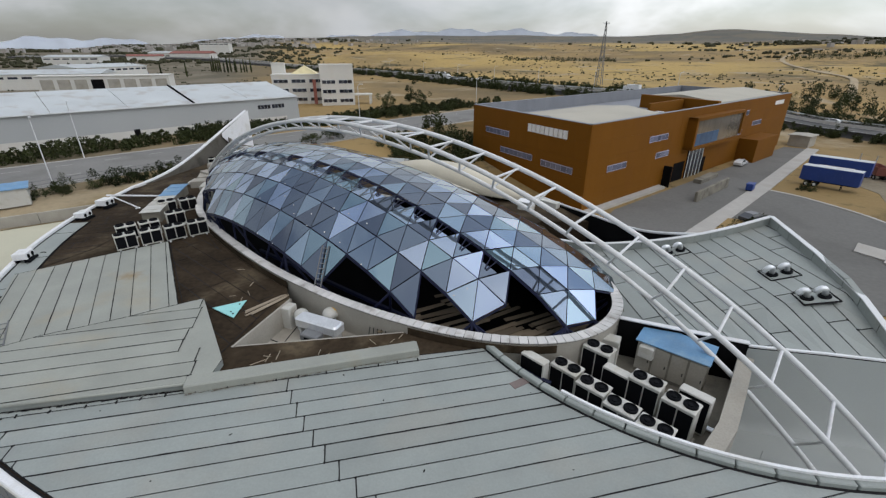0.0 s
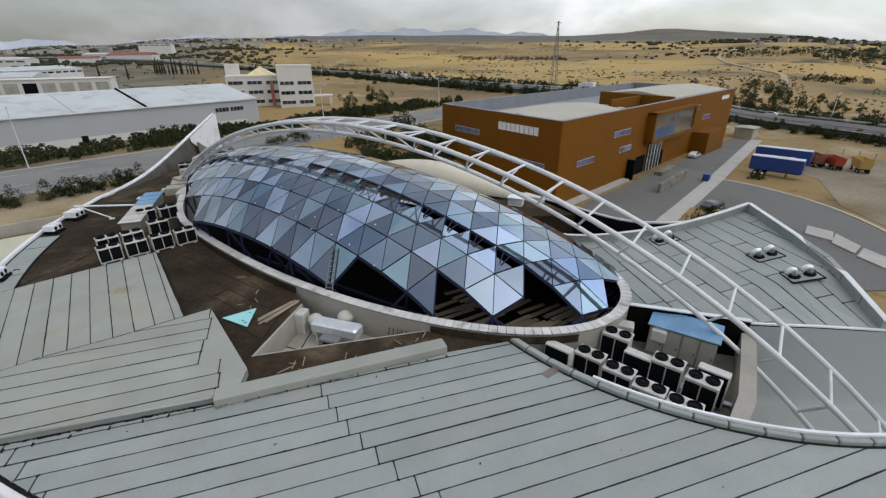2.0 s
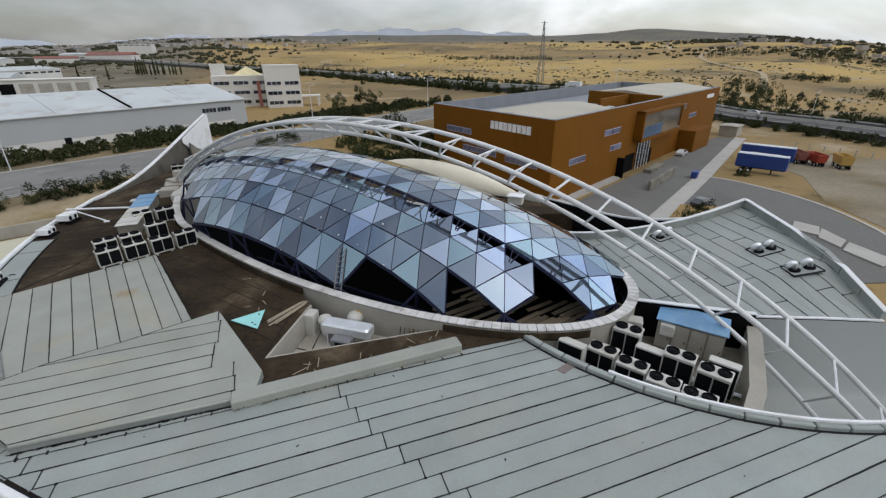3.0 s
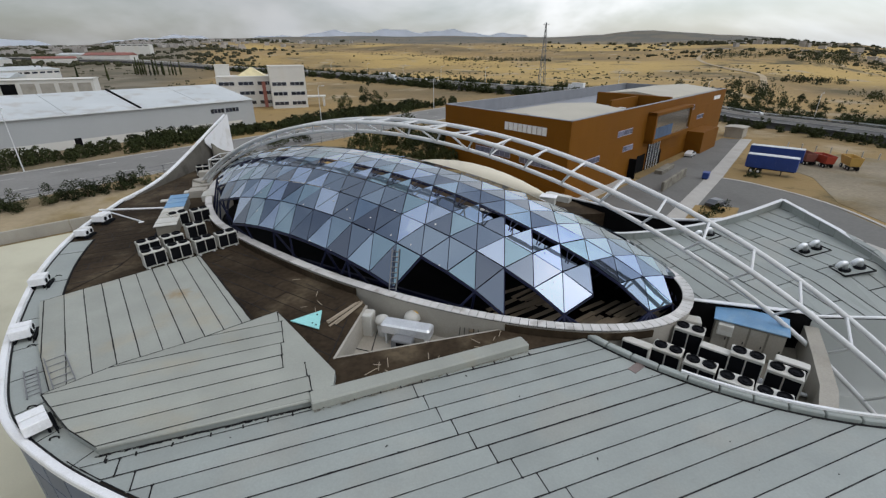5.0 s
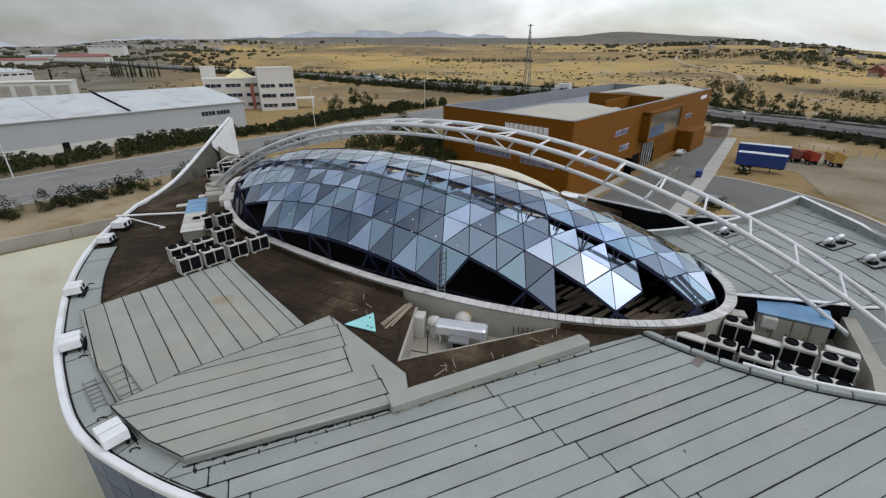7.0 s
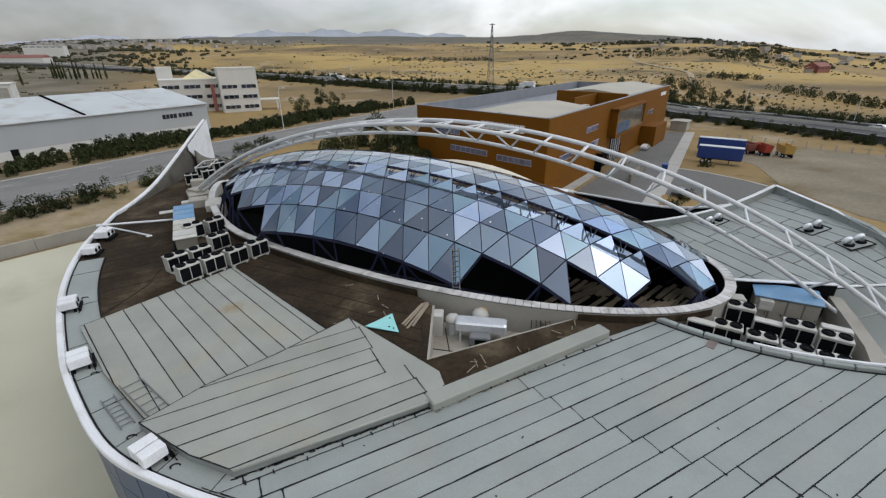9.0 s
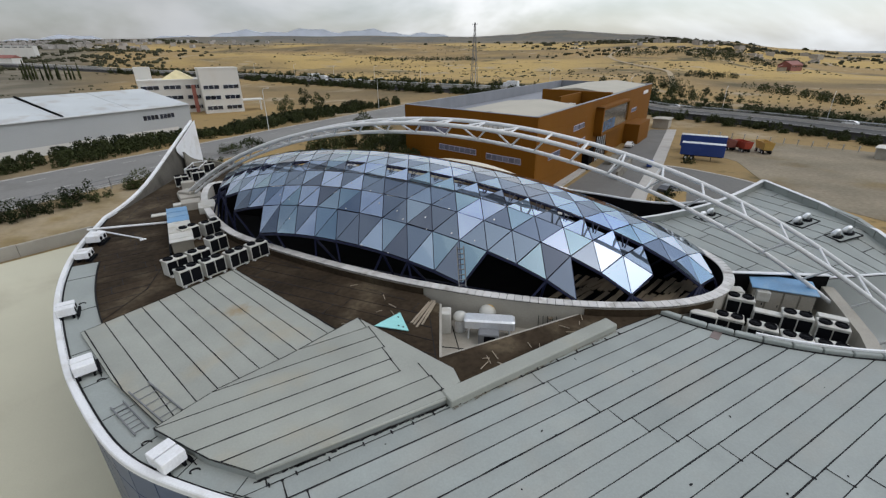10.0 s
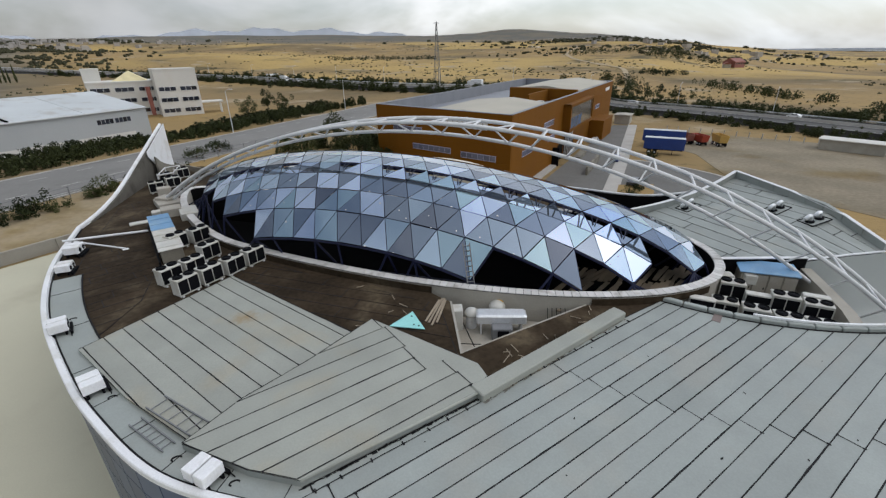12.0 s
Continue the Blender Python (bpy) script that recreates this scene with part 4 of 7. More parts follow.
part("front_wall", Geo().sweep([(x, y, LOW) for x, y in arc(*WELL_C, WELL_R + 0.1, 246, 275, 8)], [(-0.05, -0.2), (0.05, -0.2), (0.05, ROOF - LOW), (-0.05, ROOF - LOW)]), M_SHEET, low_roof)
for p, q in (((16.0, 12.6), (18.4, 11.2)), ((12.6, 12.6), (15.5, 15.6))):
    part("seam", Geo().tube([(*p, LOW + 0.01), (*q, LOW + 0.01)], 0.02, 4), M_SHEET, low_roof)
curb_side = [(14.75, 17.55), (13.0, 15.3), (11.3, 13.2), (9.9, 11.9), (9.0, 11.2)]
part("side_curb", Geo().sweep([(x, y, ROOF - 0.45) for x, y in curb_side], [(-0.35, -4.2), (0.3, -4.2), (0.3, 0.0), (-0.35, 0.0)]), M_CONC, well)

body = thing("building_body", None, "plain lower walls of the curved building", "wall", kind="structure")
part("far_wall", Geo().sweep([(x, y, 0) for x, y in [(14.9, 9.8), (30.2, 3.0), (30.4, 14.8), (21.6, 16.6), (21.6, 19.5), (23.2, 29.6)] + wing_edge[::-1] + [(2.0, 45.0), (-8.0, 54.0), (-19.0, 61.0), (-25.0, 65.6), (-28.6, 66.4)]],
                              [(-0.1, -0.5), (0.1, -0.5), (0.1, ROOF - 0.6), (-0.1, ROOF - 0.6)]), M_PLASTER, body)
# sunken service court between the dome and the canopy
court = thing("service_court", None, "dark sunken service court behind the dome with white rail", "courtyard", kind="structure")
rail_line = [(10.6, 45.6, 10.8), (12.0, 42.4, 11.0), (13.6, 38.3, 11.4), (14.7, 35.2, 11.7), (15.9, 32.5, 12.1), (17.2, 30.4, 12.7), (18.6, 29.35, 13.1)]
court_poly = [(6.8, 35.6), (8.4, 34.2), (10.7, 31.6), (13.5, 30.2), (16.9, 29.4), (15.8, 32.4), (14.6, 35.1), (13.5, 38.2), (9.0, 38.4)]
# near-black floor and outer wall put the court's shade into the colour
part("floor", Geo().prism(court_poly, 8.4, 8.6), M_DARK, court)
ledge_poly = [(5.0, 37.4), (6.8, 35.6), (9.0, 38.4), (13.45, 38.3), (11.9, 42.3), (10.5, 45.4), (6.0, 47.0), (0.6, 48.0), (-0.5, 44.0)]
part("ledge", Geo().prism(ledge_poly, 8.4, 10.7), M_FELT, court)
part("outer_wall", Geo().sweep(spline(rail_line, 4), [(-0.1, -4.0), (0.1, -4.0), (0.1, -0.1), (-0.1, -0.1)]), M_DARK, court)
part("rail", Geo().tube(spline(rail_line, 5), 0.11, 8), M_WHITE, court)
for x, y, rz in ((8.6, 36.6, 30), (11.2, 33.8, -15)):
    part("debris_box", Geo().bevelled((x, y, 8.95), (1.5, 0.9, 0.7), 0.04, rz), M_CASE, court)
for x, y, w_, rz in ((8.3, 45.2, 1.5, -20), (9.9, 43.6, 1.1, -35), (10.9, 42.6, 1.6, -45), (5.6, 46.2, 1.0, 10)):
    solo("equipment_box", Geo().bevelled((x, y, 10.704 + 0.3), (w_, 0.8, 0.6), 0.04, rz), M_CASE, "pale metal box on the brown ledge behind the dome", "box", "boxes behind the dome")
# pale curved canopy behind the dome
canopy = Geo()
for k in range(13):
    t = k / 12
    for s in range(5):
        w = s / 4
        canopy.v.append((-10.2 + 21.1 * t, 58.0 - 14.0 * t - 4.76 * math.sin(math.pi * t) * w, 10.2 + 3.83 * math.sin(math.pi * t) ** 0.9 * math.sin(math.pi * (0.12 + 0.76 * w))))
canopy.f = [(k * 5 + s, k * 5 + s + 1, k * 5 + 6 + s, k * 5 + 5 + s) for k in range(12) for s in range(4)]
cn = solo("curved_canopy", canopy, M_CREAM, "low cream curved canopy roof behind the dome", "canopy", kind="structure", smooth=True)
md = cn.modifiers.new("thickness", "SOLIDIFY")
md.thickness = 0.3

# ---- the glass dome ----
LAT_A = radians(-43.45)
# gentle bending of the net along (a) and across (b) the dome: x, y, z by rising powers of a, then of b
NET_BEND = ((-0.199, -0.196, 0.212),
            (-0.469, -0.952, 0.887),
            (0.167, 0.472, 0.152),
            (-0.075, -0.094, -0.039),
            (-0.002, 0.081, 0.063),
            (0.468, 0.841, -0.992),
            (0.038, -0.010, -0.739),
            (0.041, 0.131, -0.021),
            (-0.059, -0.014, -0.161),
            (0.967, 0.613, -0.177),
            (0.251, 0.118, -0.151),
            (-0.040, 0.041, -0.188),
            (0.488, 0.340, 0.306),
            (-0.041, 0.104, -0.158),
            (0.174, 0.282, 0.077))


def lattice(i, j):
    """Node i of long line j of the dome's net."""
    k = j - 2
    u = 1.792 * (i - 0.54 * k) + 4.98
    u += 0.0015 * u * u - 0.0001 * u ** 3
    w = -3.99 + 1.885 * k - 0.0014 * k ** 3 - (0.0031 + 0.00143 * k) * u * u
    c, s = math.cos(LAT_A), math.sin(LAT_A)
    x, y = DOME_C[0] + u * c - w * s, DOME_C[1] + u * s + w * c
    dx, dy = x - DOME_C[0], y - DOME_C[1]
    c, s = math.cos(DOME_A), math.sin(DOME_A)
    q = ((dx * c + dy * s) / 22.12) ** 2 + ((dy * c - dx * s) / 9.33) ** 2
    h = math.sqrt(1 - q) if q < 0.97 else math.sqrt(0.03) - (q - 0.97) / (2 * math.sqrt(0.03))
    p, q, k = i / 10, (j - 3) / 4, 0
    bend = Vector((0, 0, 0))
    for a in range(5):
        for b in range(5 - a):
            bend += Vector(NET_BEND[k]) * p ** a * q ** b
            k += 1
    return Vector((x, y, 10.65 + 6.06 * h)) + bend


SPAN = {0: (-9, 0), 1: (-11, 3), 2: (-12, 6), 3: (-13, 6), 4: (-13, 9), 5: (-13, 9), 6: (-13, 10)}
dome = thing("glass_dome", None, "long oval dome of triangular mirror glass panes, some missing", "glass dome")


def net_ok(*nodes):
    west = min(p.x for p in nodes) < -13
    return all(p.z > (12.75 if west else 11.85) for p in nodes)


def pane(parent_geo, a, b, c, inset=0.035, thick=0.03):
    """One triangular pane with its own thickness, drawn in from its joints."""
    m = (a + b + c) / 3
    n = (b - a).cross(c - a).normalized()
    if n.z < 0:
        n = -n
    vs = [p + (m - p).normalized() * inset * 1.6 for p in (a, b, c)]
    return parent_geo.add([p + n * thick for p in vs] + [p for p in vs], [(0, 1, 2), (5, 4, 3), (0, 3, 4, 1), (1, 4, 5, 2), (2, 5, 3, 0)])


tilt = random.Random(5)
rest = Geo()
edges = set()
for j in range(0, 9):
    lo, hi = SPAN.get(j, (-14, 16))
    for i in range(lo, hi + 1):
        a, b, c, d = (i, j), (i, j + 1), (i + 1, j + 1), (i + 1, j)
        for kind, tri in (("down", (a, b, c)), ("up", (a, c, d))):
            if kind == "up" and i == hi and j in (0, 2, 4, 6):
                continue
            pts = [lattice(*q) for q in tri]
            if not net_ok(*pts):
                continue
            for p, q in ((0, 1), (1, 2), (2, 0)):
                edges.add(tuple(sorted((tri[p], tri[q]))))
            vent = j == 3 and kind == "down" and (i >= -3 or i in (-5, -8) or i <= -10)
            if vent:
                pts = [pts[0], pts[0].lerp(pts[1], 0.62), pts[0].lerp(pts[2], 0.62)]
            pts = [p + Vector((0, 0, tilt.uniform(-0.018, 0.018))) for p in pts]
            if j <= 5:
                part("glass_pane", pane(Geo(), *pts), M_GLASS, dome)
            else:
                pane(rest, *pts)
part("far_panes", rest, M_GLASS, dome, kind="stuff")

# pale droppings on the lower panes
spot = random.Random(41)
specks = Geo()
for j in range(0, 4):
    for i in range(SPAN[j][0] + 1, SPAN[j][1]):
        a, b, c = lattice(i, j), lattice(i + 1, j + 1), lattice(i + 1, j)
        n = (b - a).cross(c - a).normalized()
        n = n if n.z > 0 else -n
        for _ in range(spot.choice((0, 0, 1, 1, 2))):
            u, v = sorted((spot.uniform(0.1, 0.9), spot.uniform(0.1, 0.9)))
            p = a * u + b * (v - u) + c * (1 - v) + n * 0.06
            e = (b - a).normalized()
            q = n.cross(e)
            r = spot.uniform(0.025, 0.06)
            k = len(specks.v)
            specks.v += [tuple(p + (e * math.cos(t) + q * math.sin(t)) * r * spot.uniform(0.7, 1.2)) for t in (0, 1.05, 2.1, 3.14, 4.19, 5.24)]
            specks.f.append(tuple(range(k, k + 6)))
part("droppings", specks, M_WHITE, dome, "small white specks on the glass", kind="stuff")

# steel net below the panes, and legs down to the kerb
DROP = Vector((0, 0, -0.09))
lines = {}
for p, q in edges:
    key = ("long", p[1]) if p[1] == q[1] else (("cross", p[0]) if p[0] == q[0] else ("slant", min(p, q, key=lambda n: n[1])[0] - min(p, q, key=lambda n: n[1])[1]))
    lines.setdefault(key, []).append((p, q))
for key in sorted(lines):
    g = Geo()
    for p, q in lines[key]:
        g.tube([lattice(*p) + DROP, lattice(*q) + DROP], 0.075 if key[0] == "long" else 0.055, 6)
    part("net_bar", g, M_NAVY, dome)
legs = random.Random(3)
for k in range(0, 72):
    t = k / 72
    foot = Vector((*ring_point(t, 0.75), 11.4))
    best = min((lattice(i, j) for j in range(0, 9) for i in range(-14, 16) if (i, j) in {n for e in edges for n in e}), key=lambda p: (p - foot).length)
    if (best - foot).length < 4.5:
        part("leg", Geo().tube([foot, best + DROP], 0.07, 6), M_NAVY, dome)
        if k % 2 == 0:
            inner_foot = Vector((*ring_point(t + 0.012, 2.2), 10.2))
            part("brace", Geo().tube([inner_foot, best + DROP], 0.08, 6), M_NAVY, dome)
# struts that hold the vents open, standing over the panes
for i in [k for k in range(-11, 7) if k >= -3 or k in (-5, -8, -10, -11)]:
    for f in (0.3, 0.55):
        top = lattice(i, 4).lerp(lattice(i + 1, 4), f) + Vector((0, 0, 0.05))
        low = lattice(i, 3).lerp(lattice(i, 4).lerp(lattice(i + 1, 4), 0.2 + 0.6 * f), 0.42) + Vector((0, 0, 0.1))
        part("vent_strut", Geo().tube([low, top], 0.035, 5), M_NAVY, dome)

ringwall = thing("dome_kerb", None, "oval concrete kerb round the dome with pale coping tiles", "kerb", kind="structure")
oval = [(*ring_point(-k / 200, 0.4), 0) for k in range(200)]
part("kerb_wall", Geo().sweep(oval, [(-0.22, 8.6), (0.22, 8.6), (0.22, ROOF + 0.42), (-0.22, ROOF + 0.42)], closed=True), M_CONC, ringwall)
part("bed", Geo().sweep(oval, [(-0.26, ROOF + 0.424), (0.26, ROOF + 0.424), (0.26, ROOF + 0.47), (-0.26, ROOF + 0.47)], closed=True), M_DARK, ringwall)
tiles = []
for k in range(2000):
    p = Vector((*ring_point(-k / 2000, 0.4), 0))
    if not tiles or (p - tiles[-1]).length > 0.42:
        tiles.append(p)
for k, p in enumerate(tiles):
    q = tiles[(k + 1) % len(tiles)]
    m, dd = (p + q) / 2, q - p
    part("coping_tile", Geo().bevelled((m.x, m.y, ROOF + 0.50), (dd.length - 0.025, 0.58, 0.06), 0.012, math.degrees(math.atan2(dd.y, dd.x))), M_RING, ringwall)
# added near-black sheet and floor paint the dome's inside as deep shade
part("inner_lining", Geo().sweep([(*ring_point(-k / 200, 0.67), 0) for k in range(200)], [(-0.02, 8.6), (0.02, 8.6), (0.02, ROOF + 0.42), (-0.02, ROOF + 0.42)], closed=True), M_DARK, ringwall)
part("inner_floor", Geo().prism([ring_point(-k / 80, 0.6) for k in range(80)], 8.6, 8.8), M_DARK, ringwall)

# felt turned up against the kerb
for keep in (lambda p: -1.9 < p[0] < 5.6, lambda p: -22.0 < p[0] < -9.3):
    run_up = [(*ring_point(1 - k / 320, 0.07), ROOF) for k in range(0, 160) if keep(ring_point(1 - k / 320, 0.07))]
    part("felt_upstand", Geo().sweep(run_up, [(-0.02, -0.05), (0.02, -0.05), (0.02, 0.37), (-0.02, 0.37)]), M_FELT, ringwall)

# timber boards laid on beams inside the blunt end
boards = thing("timber_walkway", None, "loose dark brown timber boards on beams inside the dome", "boards")
rb = random.Random(8)
# darker brown than the boards out on the deck
M_BROWNBOARD = material("dark_brown_board", (0.15, 0.118, 0.08), 0.8, vary=0.2, per_object=0.25, fine=22, streak=0.3)
for k in range(30):
    u = 11.2 + k * 0.3
    w = -5.6 + max(0.0, u - 13.0) ** 1.5 * 0.13
    for row in range(3):
        x, y = dome_plan(u + rb.uniform(-0.08, 0.08), w + row * 1.9 + rb.uniform(-0.2, 0.2))
        if rb.random() < 0.7:
            part("board", Geo().box((x, y, 11.1 + rb.uniform(0, 0.12)), (2.2 + rb.uniform(-0.5, 0.4), 0.27, 0.05), math.degrees(DOME_A) + 66 + rb.uniform(-9, 9)), M_BROWNBOARD, boards)
for u, w, turn in ((4.6, -6.9, 12), (9.6, -6.3, 20), (11.6, -6.4, 75)):
    part("plank", Geo().box((*dome_plan(u, w), 11.5), (2.6, 0.2, 0.07), math.degrees(DOME_A) + turn), M_BROWNBOARD, boards)
part("beam", Geo().box((*dome_plan(6.0, -6.6), 11.2), (22.0, 0.2, 0.2), math.degrees(DOME_A) + 2), M_NAVY, boards)
part("beam", Geo().box((*dome_plan(8.0, -5.4), 11.2), (24.0, 0.2, 0.2), math.degrees(DOME_A) + 1), M_NAVY, boards)

# ---- the arched truss over the dome ----
ARCH_TOP, ARCH_DIR = Vector((-5.6, 32.9, 0)), Vector((math.cos(radians(-38.8)), math.sin(radians(-38.8)), 0))
ARCH_SIDE = Vector((ARCH_DIR.y, -ARCH_DIR.x, 0))      # towards the near side


def arch_axis(s):
    return ARCH_TOP + ARCH_DIR * s + Vector((0, 0, 20.75 - 0.0123 * s * s))


# sideways and upward offsets of the three chords from the axis, by rising powers of the way along it
CHORDS = (
    ((0.320, -0.126), (-0.998, 0.114), (-0.034, 1.302), (-0.282, 0.285), (-0.247, -0.540), (0.162, -0.350), (0.299, -0.407)),
    ((2.129, -0.201), (0.901, 0.081), (-1.213, 1.366), (-0.044, -0.532), (-0.193, -0.442), (0.240, 0.005), (0.128, -0.425)),
    ((1.309, -0.995), (0.335, -0.786), (-1.244, 1.151), (-0.001, -0.066), (0.150, -0.767), (0.149, -0.564), (-0.003, -0.707)))


def chord(s, k):
    """Chord k of the three: far and near above, one below; the two upper ones meet towards the low west end."""
    side, up = (sum(c[d] * (s / 30) ** n for n, c in enumerate(CHORDS[k])) for d in (0, 1))
    if k == 0 and s < -8:
        f = smooth_step(-22, -8, s)
        near = [sum(c[d] * (s / 30) ** n for n, c in enumerate(CHORDS[1])) for d in (0, 1)]
        side, up = f * side + (1 - f) * (near[0] - 0.45), f * up + (1 - f) * near[1]
    return arch_axis(s) + ARCH_SIDE * side + Vector((0, 0, up))


arch = thing("arched_truss", None, "white tubular steel truss arching over the dome", "truss")
for k in range(3):
    part("chord", Geo().tube([chord(-28.0 + s * 61.5 / 100, k) for s in range(101)], 0.14 if k < 2 else 0.125, 10), M_STEEL, arch, smooth=True)


def strut(p, q, r=0.06):
    part("strut", Geo().tube([p, q], r, 7), M_STEEL, arch)


low_nodes = [-27.0 + 2.33 * k for k in range(15)]
for d0 in low_nodes:                                  # lattice of the western half
    strut(chord(d0, 2), chord(d0 - 0.85, 1))
    strut(chord(d0, 2), chord(d0 + 0.85, 1))
    if d0 > -9:
        strut(chord(d0 + 0.2, 0), chord(d0 - 0.9, 1))
        strut(chord(d0 + 0.2, 0), chord(d0 + 0.05, 1))
for k in range(12):                                   # single rungs of the eastern half
    d0 = 7.9 + 2.33 * k
    strut(chord(d0 + 0.15, 0), chord(d0, 1), 0.07)
    strut(chord(d0 - 0.75, 2), chord(d0, 1), 0.065)
    if k < 4:
        strut(chord(d0 - 0.75, 2), chord(d0 + 0.05, 0), 0.055)
part("footing", Geo().bevelled((*chord(-27.0, 1).xy, ROOF + 0.3), (1.6, 1.2, 0.9), 0.05, -38), M_CONC, arch)

# ---- machines ----


def fan_grille(parent, x, y, z, r):
    ring = part("fan", Geo().lathe((x, y, z), [(r, 0), (r, 0.09), (r - 0.05, 0.11), (r - 0.07, 0.05), (0.12, 0.03), (0.10, 0.07), (0.02, 0.08)], 18), M_BLACK, parent, "black round fan outlet")
    return ring


def condenser(m, w=1.4, dpt=0.85, h=1.3, label="", group=""):
    """An outdoor unit with two fans on top and dark coil panels in front and behind."""
    t = thing("air_conditioner", m, label or "off-white outdoor unit with two top fans and black coils", "air conditioner", group)
    body = Geo()
    body.bevelled((0, 0, 0.1 + h / 2), (w - 0.06, dpt - 0.08, h), 0.02)
    part("casing", body, M_CASE, t)
    part("top_panel", Geo().bevelled((0, 0, h + 0.12), (w, dpt, 0.09), 0.03), M_CASE, t)
    for sx in (-1, 1):
        for sy in (-1, 1):
            part("coil_panel", Geo().box((sx * w / 4.1, sy * (dpt / 2 - 0.035), 0.17 + h * 0.46), (w / 2 - 0.08, 0.03, h * 0.86)), M_BLACK, t)
        part("post", Geo().box((sx * (w / 2 - 0.03), -dpt / 2 + 0.03, 0.08 + h / 2), (0.045, 0.06, h - 0.02)), M_CASE, t)
        fan_grille(t, sx * w / 4, 0, h + 0.165, min(w / 4, dpt / 2) - 0.05)
        part("foot", Geo().box((sx * (w / 2 - 0.2), 0, 0.05), (0.12, dpt, 0.1)), M_STEEL, t)
    return t


first = condenser(pose(-23.0, 29.55, ROOF, 0, 0, 40), 1.36, 0.82, 0.98, group="roof condensers by the deck")
for x, y in ((-21.75, 30.5), (-20.45, 31.35), (-19.2, 32.3), (-24.1, 31.35), (-22.85, 32.2), (-22.1, 34.45), (-24.4, 37.3), (-23.0, 38.1)):
    copy_thing(first, pose(x, y, ROOF, 0, 0, 40 + 2 * math.sin(x * 3)))
tall = condenser(pose(5.75, 16.45, WELL_Z, 0, 0, -47), 1.35, 0.85, 1.68, "tall off-white outdoor unit with two top fans in the roof well", "roof condensers in the well")
for x, y, dz in ((7.5, 17.4, 0.35), (8.85, 15.15, 0.3), (9.75, 13.95, 0.2)):
    solo("plinth", Geo().bevelled((x, y, WELL_Z + dz / 2 + 0.002), (1.5, 1.0, dz), 0.03, -47), M_CONC, "low concrete plinth under an outdoor unit", "plinth", "plinths in the well")
for x, y, dz in ((6.58, 15.2, 0), (7.35, 13.95, 0), (8.25, 12.85, 0), (7.5, 17.4, 0.354), (8.85, 15.15, 0.304), (9.75, 13.95, 0.204)):
    copy_thing(tall, pose(x, y, WELL_Z + max(dz, 0), 0, 0, -47 + 3 * math.sin(x)))


def side_blower(m, label, group):
    """A flat outdoor unit with its fan in the front."""
    t = thing("air_conditioner", m, label, "air conditioner", group)
    part("casing", Geo().bevelled((0, 0, 1.0), (1.3, 0.5, 1.8), 0.03), M_CASE, t)
    part("front_grille", Geo().box((0, -0.262, 1.0), (1.18, 0.03, 1.62)), M_BLACK, t)
    part("foot", Geo().box((-0.3, 0, 0.05), (0.1, 0.5, 0.1)), M_STEEL, t)
    part("foot", Geo().box((0.3, 0, 0.05), (0.1, 0.5, 0.1)), M_STEEL, t)
    return t


sb = side_blower(pose(4.3, 16.8, WELL_Z + 0.2, 0, 0, -47), "flat off-white outdoor unit with a dark grille", "flat units in the well")
copy_thing(sb, pose(7.95, 16.05, WELL_Z, 0, 0, -47))
copy_thing(sb, pose(10.75, 14.6, WELL_Z, 0, 0, -47))


def rim_unit(m):
    """A pair of small white split units set back to back beside the roof edge."""
    t = thing("split_unit", m, "pair of small white outdoor units on dark brackets", "air conditioner", "white units along the roof edge")
    for s in (-1, 1):
        b = part("casing", Geo().bevelled((0, s * 0.36, 0.56), (1.05, 0.62, 0.56), 0.035), M_WHITE, t)
        part("fan", Geo().add([Vector((0.53, s * 0.33 + 0.2 * math.cos(a * math.pi / 7), 0.5 + 0.2 * math.sin(a * math.pi / 7))) for a in range(14)] +
                              [Vector((0.56, s * 0.33 + 0.18 * math.cos(a * math.pi / 7), 0.5 + 0.18 * math.sin(a * math.pi / 7))) for a in range(14)],
                              [(a, (a + 1) % 14, 14 + (a + 1) % 14, 14 + a) for a in range(14)] + [tuple(range(14, 28))]), M_BLACK, b)
    for x in (-0.35, 0.35):
        part("bracket", Geo().box((x, 0, 0.14), (0.12, 1.4, 0.28)), M_BLACK, t)
    part("cable_tray", Geo().box((0.62, 0, 0.1), (0.14, 1.5, 0.2)), M_BLACK, t)
    part("pipe", Geo().tube([(0.5, -0.6, 0.3), (0.62, -0.75, 0.12), (0.6, -1.1, 0.05)], 0.03, 6), M_BLACK, t)
    return t


unit = None
for x, y, turn in ((-31.1, 38.9, -4), (-30.75, 35.7, 0), (-28.65, 27.4, 17), (-25.75, 21.5, 25), (-20.95, 14.85, 42)):
    m = pose(x, y, ROOF + 0.06, 0, 0, turn) @ Matrix.Scale(0.88, 4)
    if unit is None:
        unit = rim_unit(m)
    else:
        copy_thing(unit, m)

# plant room with a blue roof in the well
hut = thing("air_handler", None, "long grey air handling unit with a sky-blue sheet roof", "air handling unit")
hx, hy, hr = 11.5, 18.0, -40
part("body", Geo().bevelled((hx, hy, WELL_Z + 0.9), (3.15, 1.4, 1.8), 0.03, hr), M_WORN, hut)
a = radians(hr)
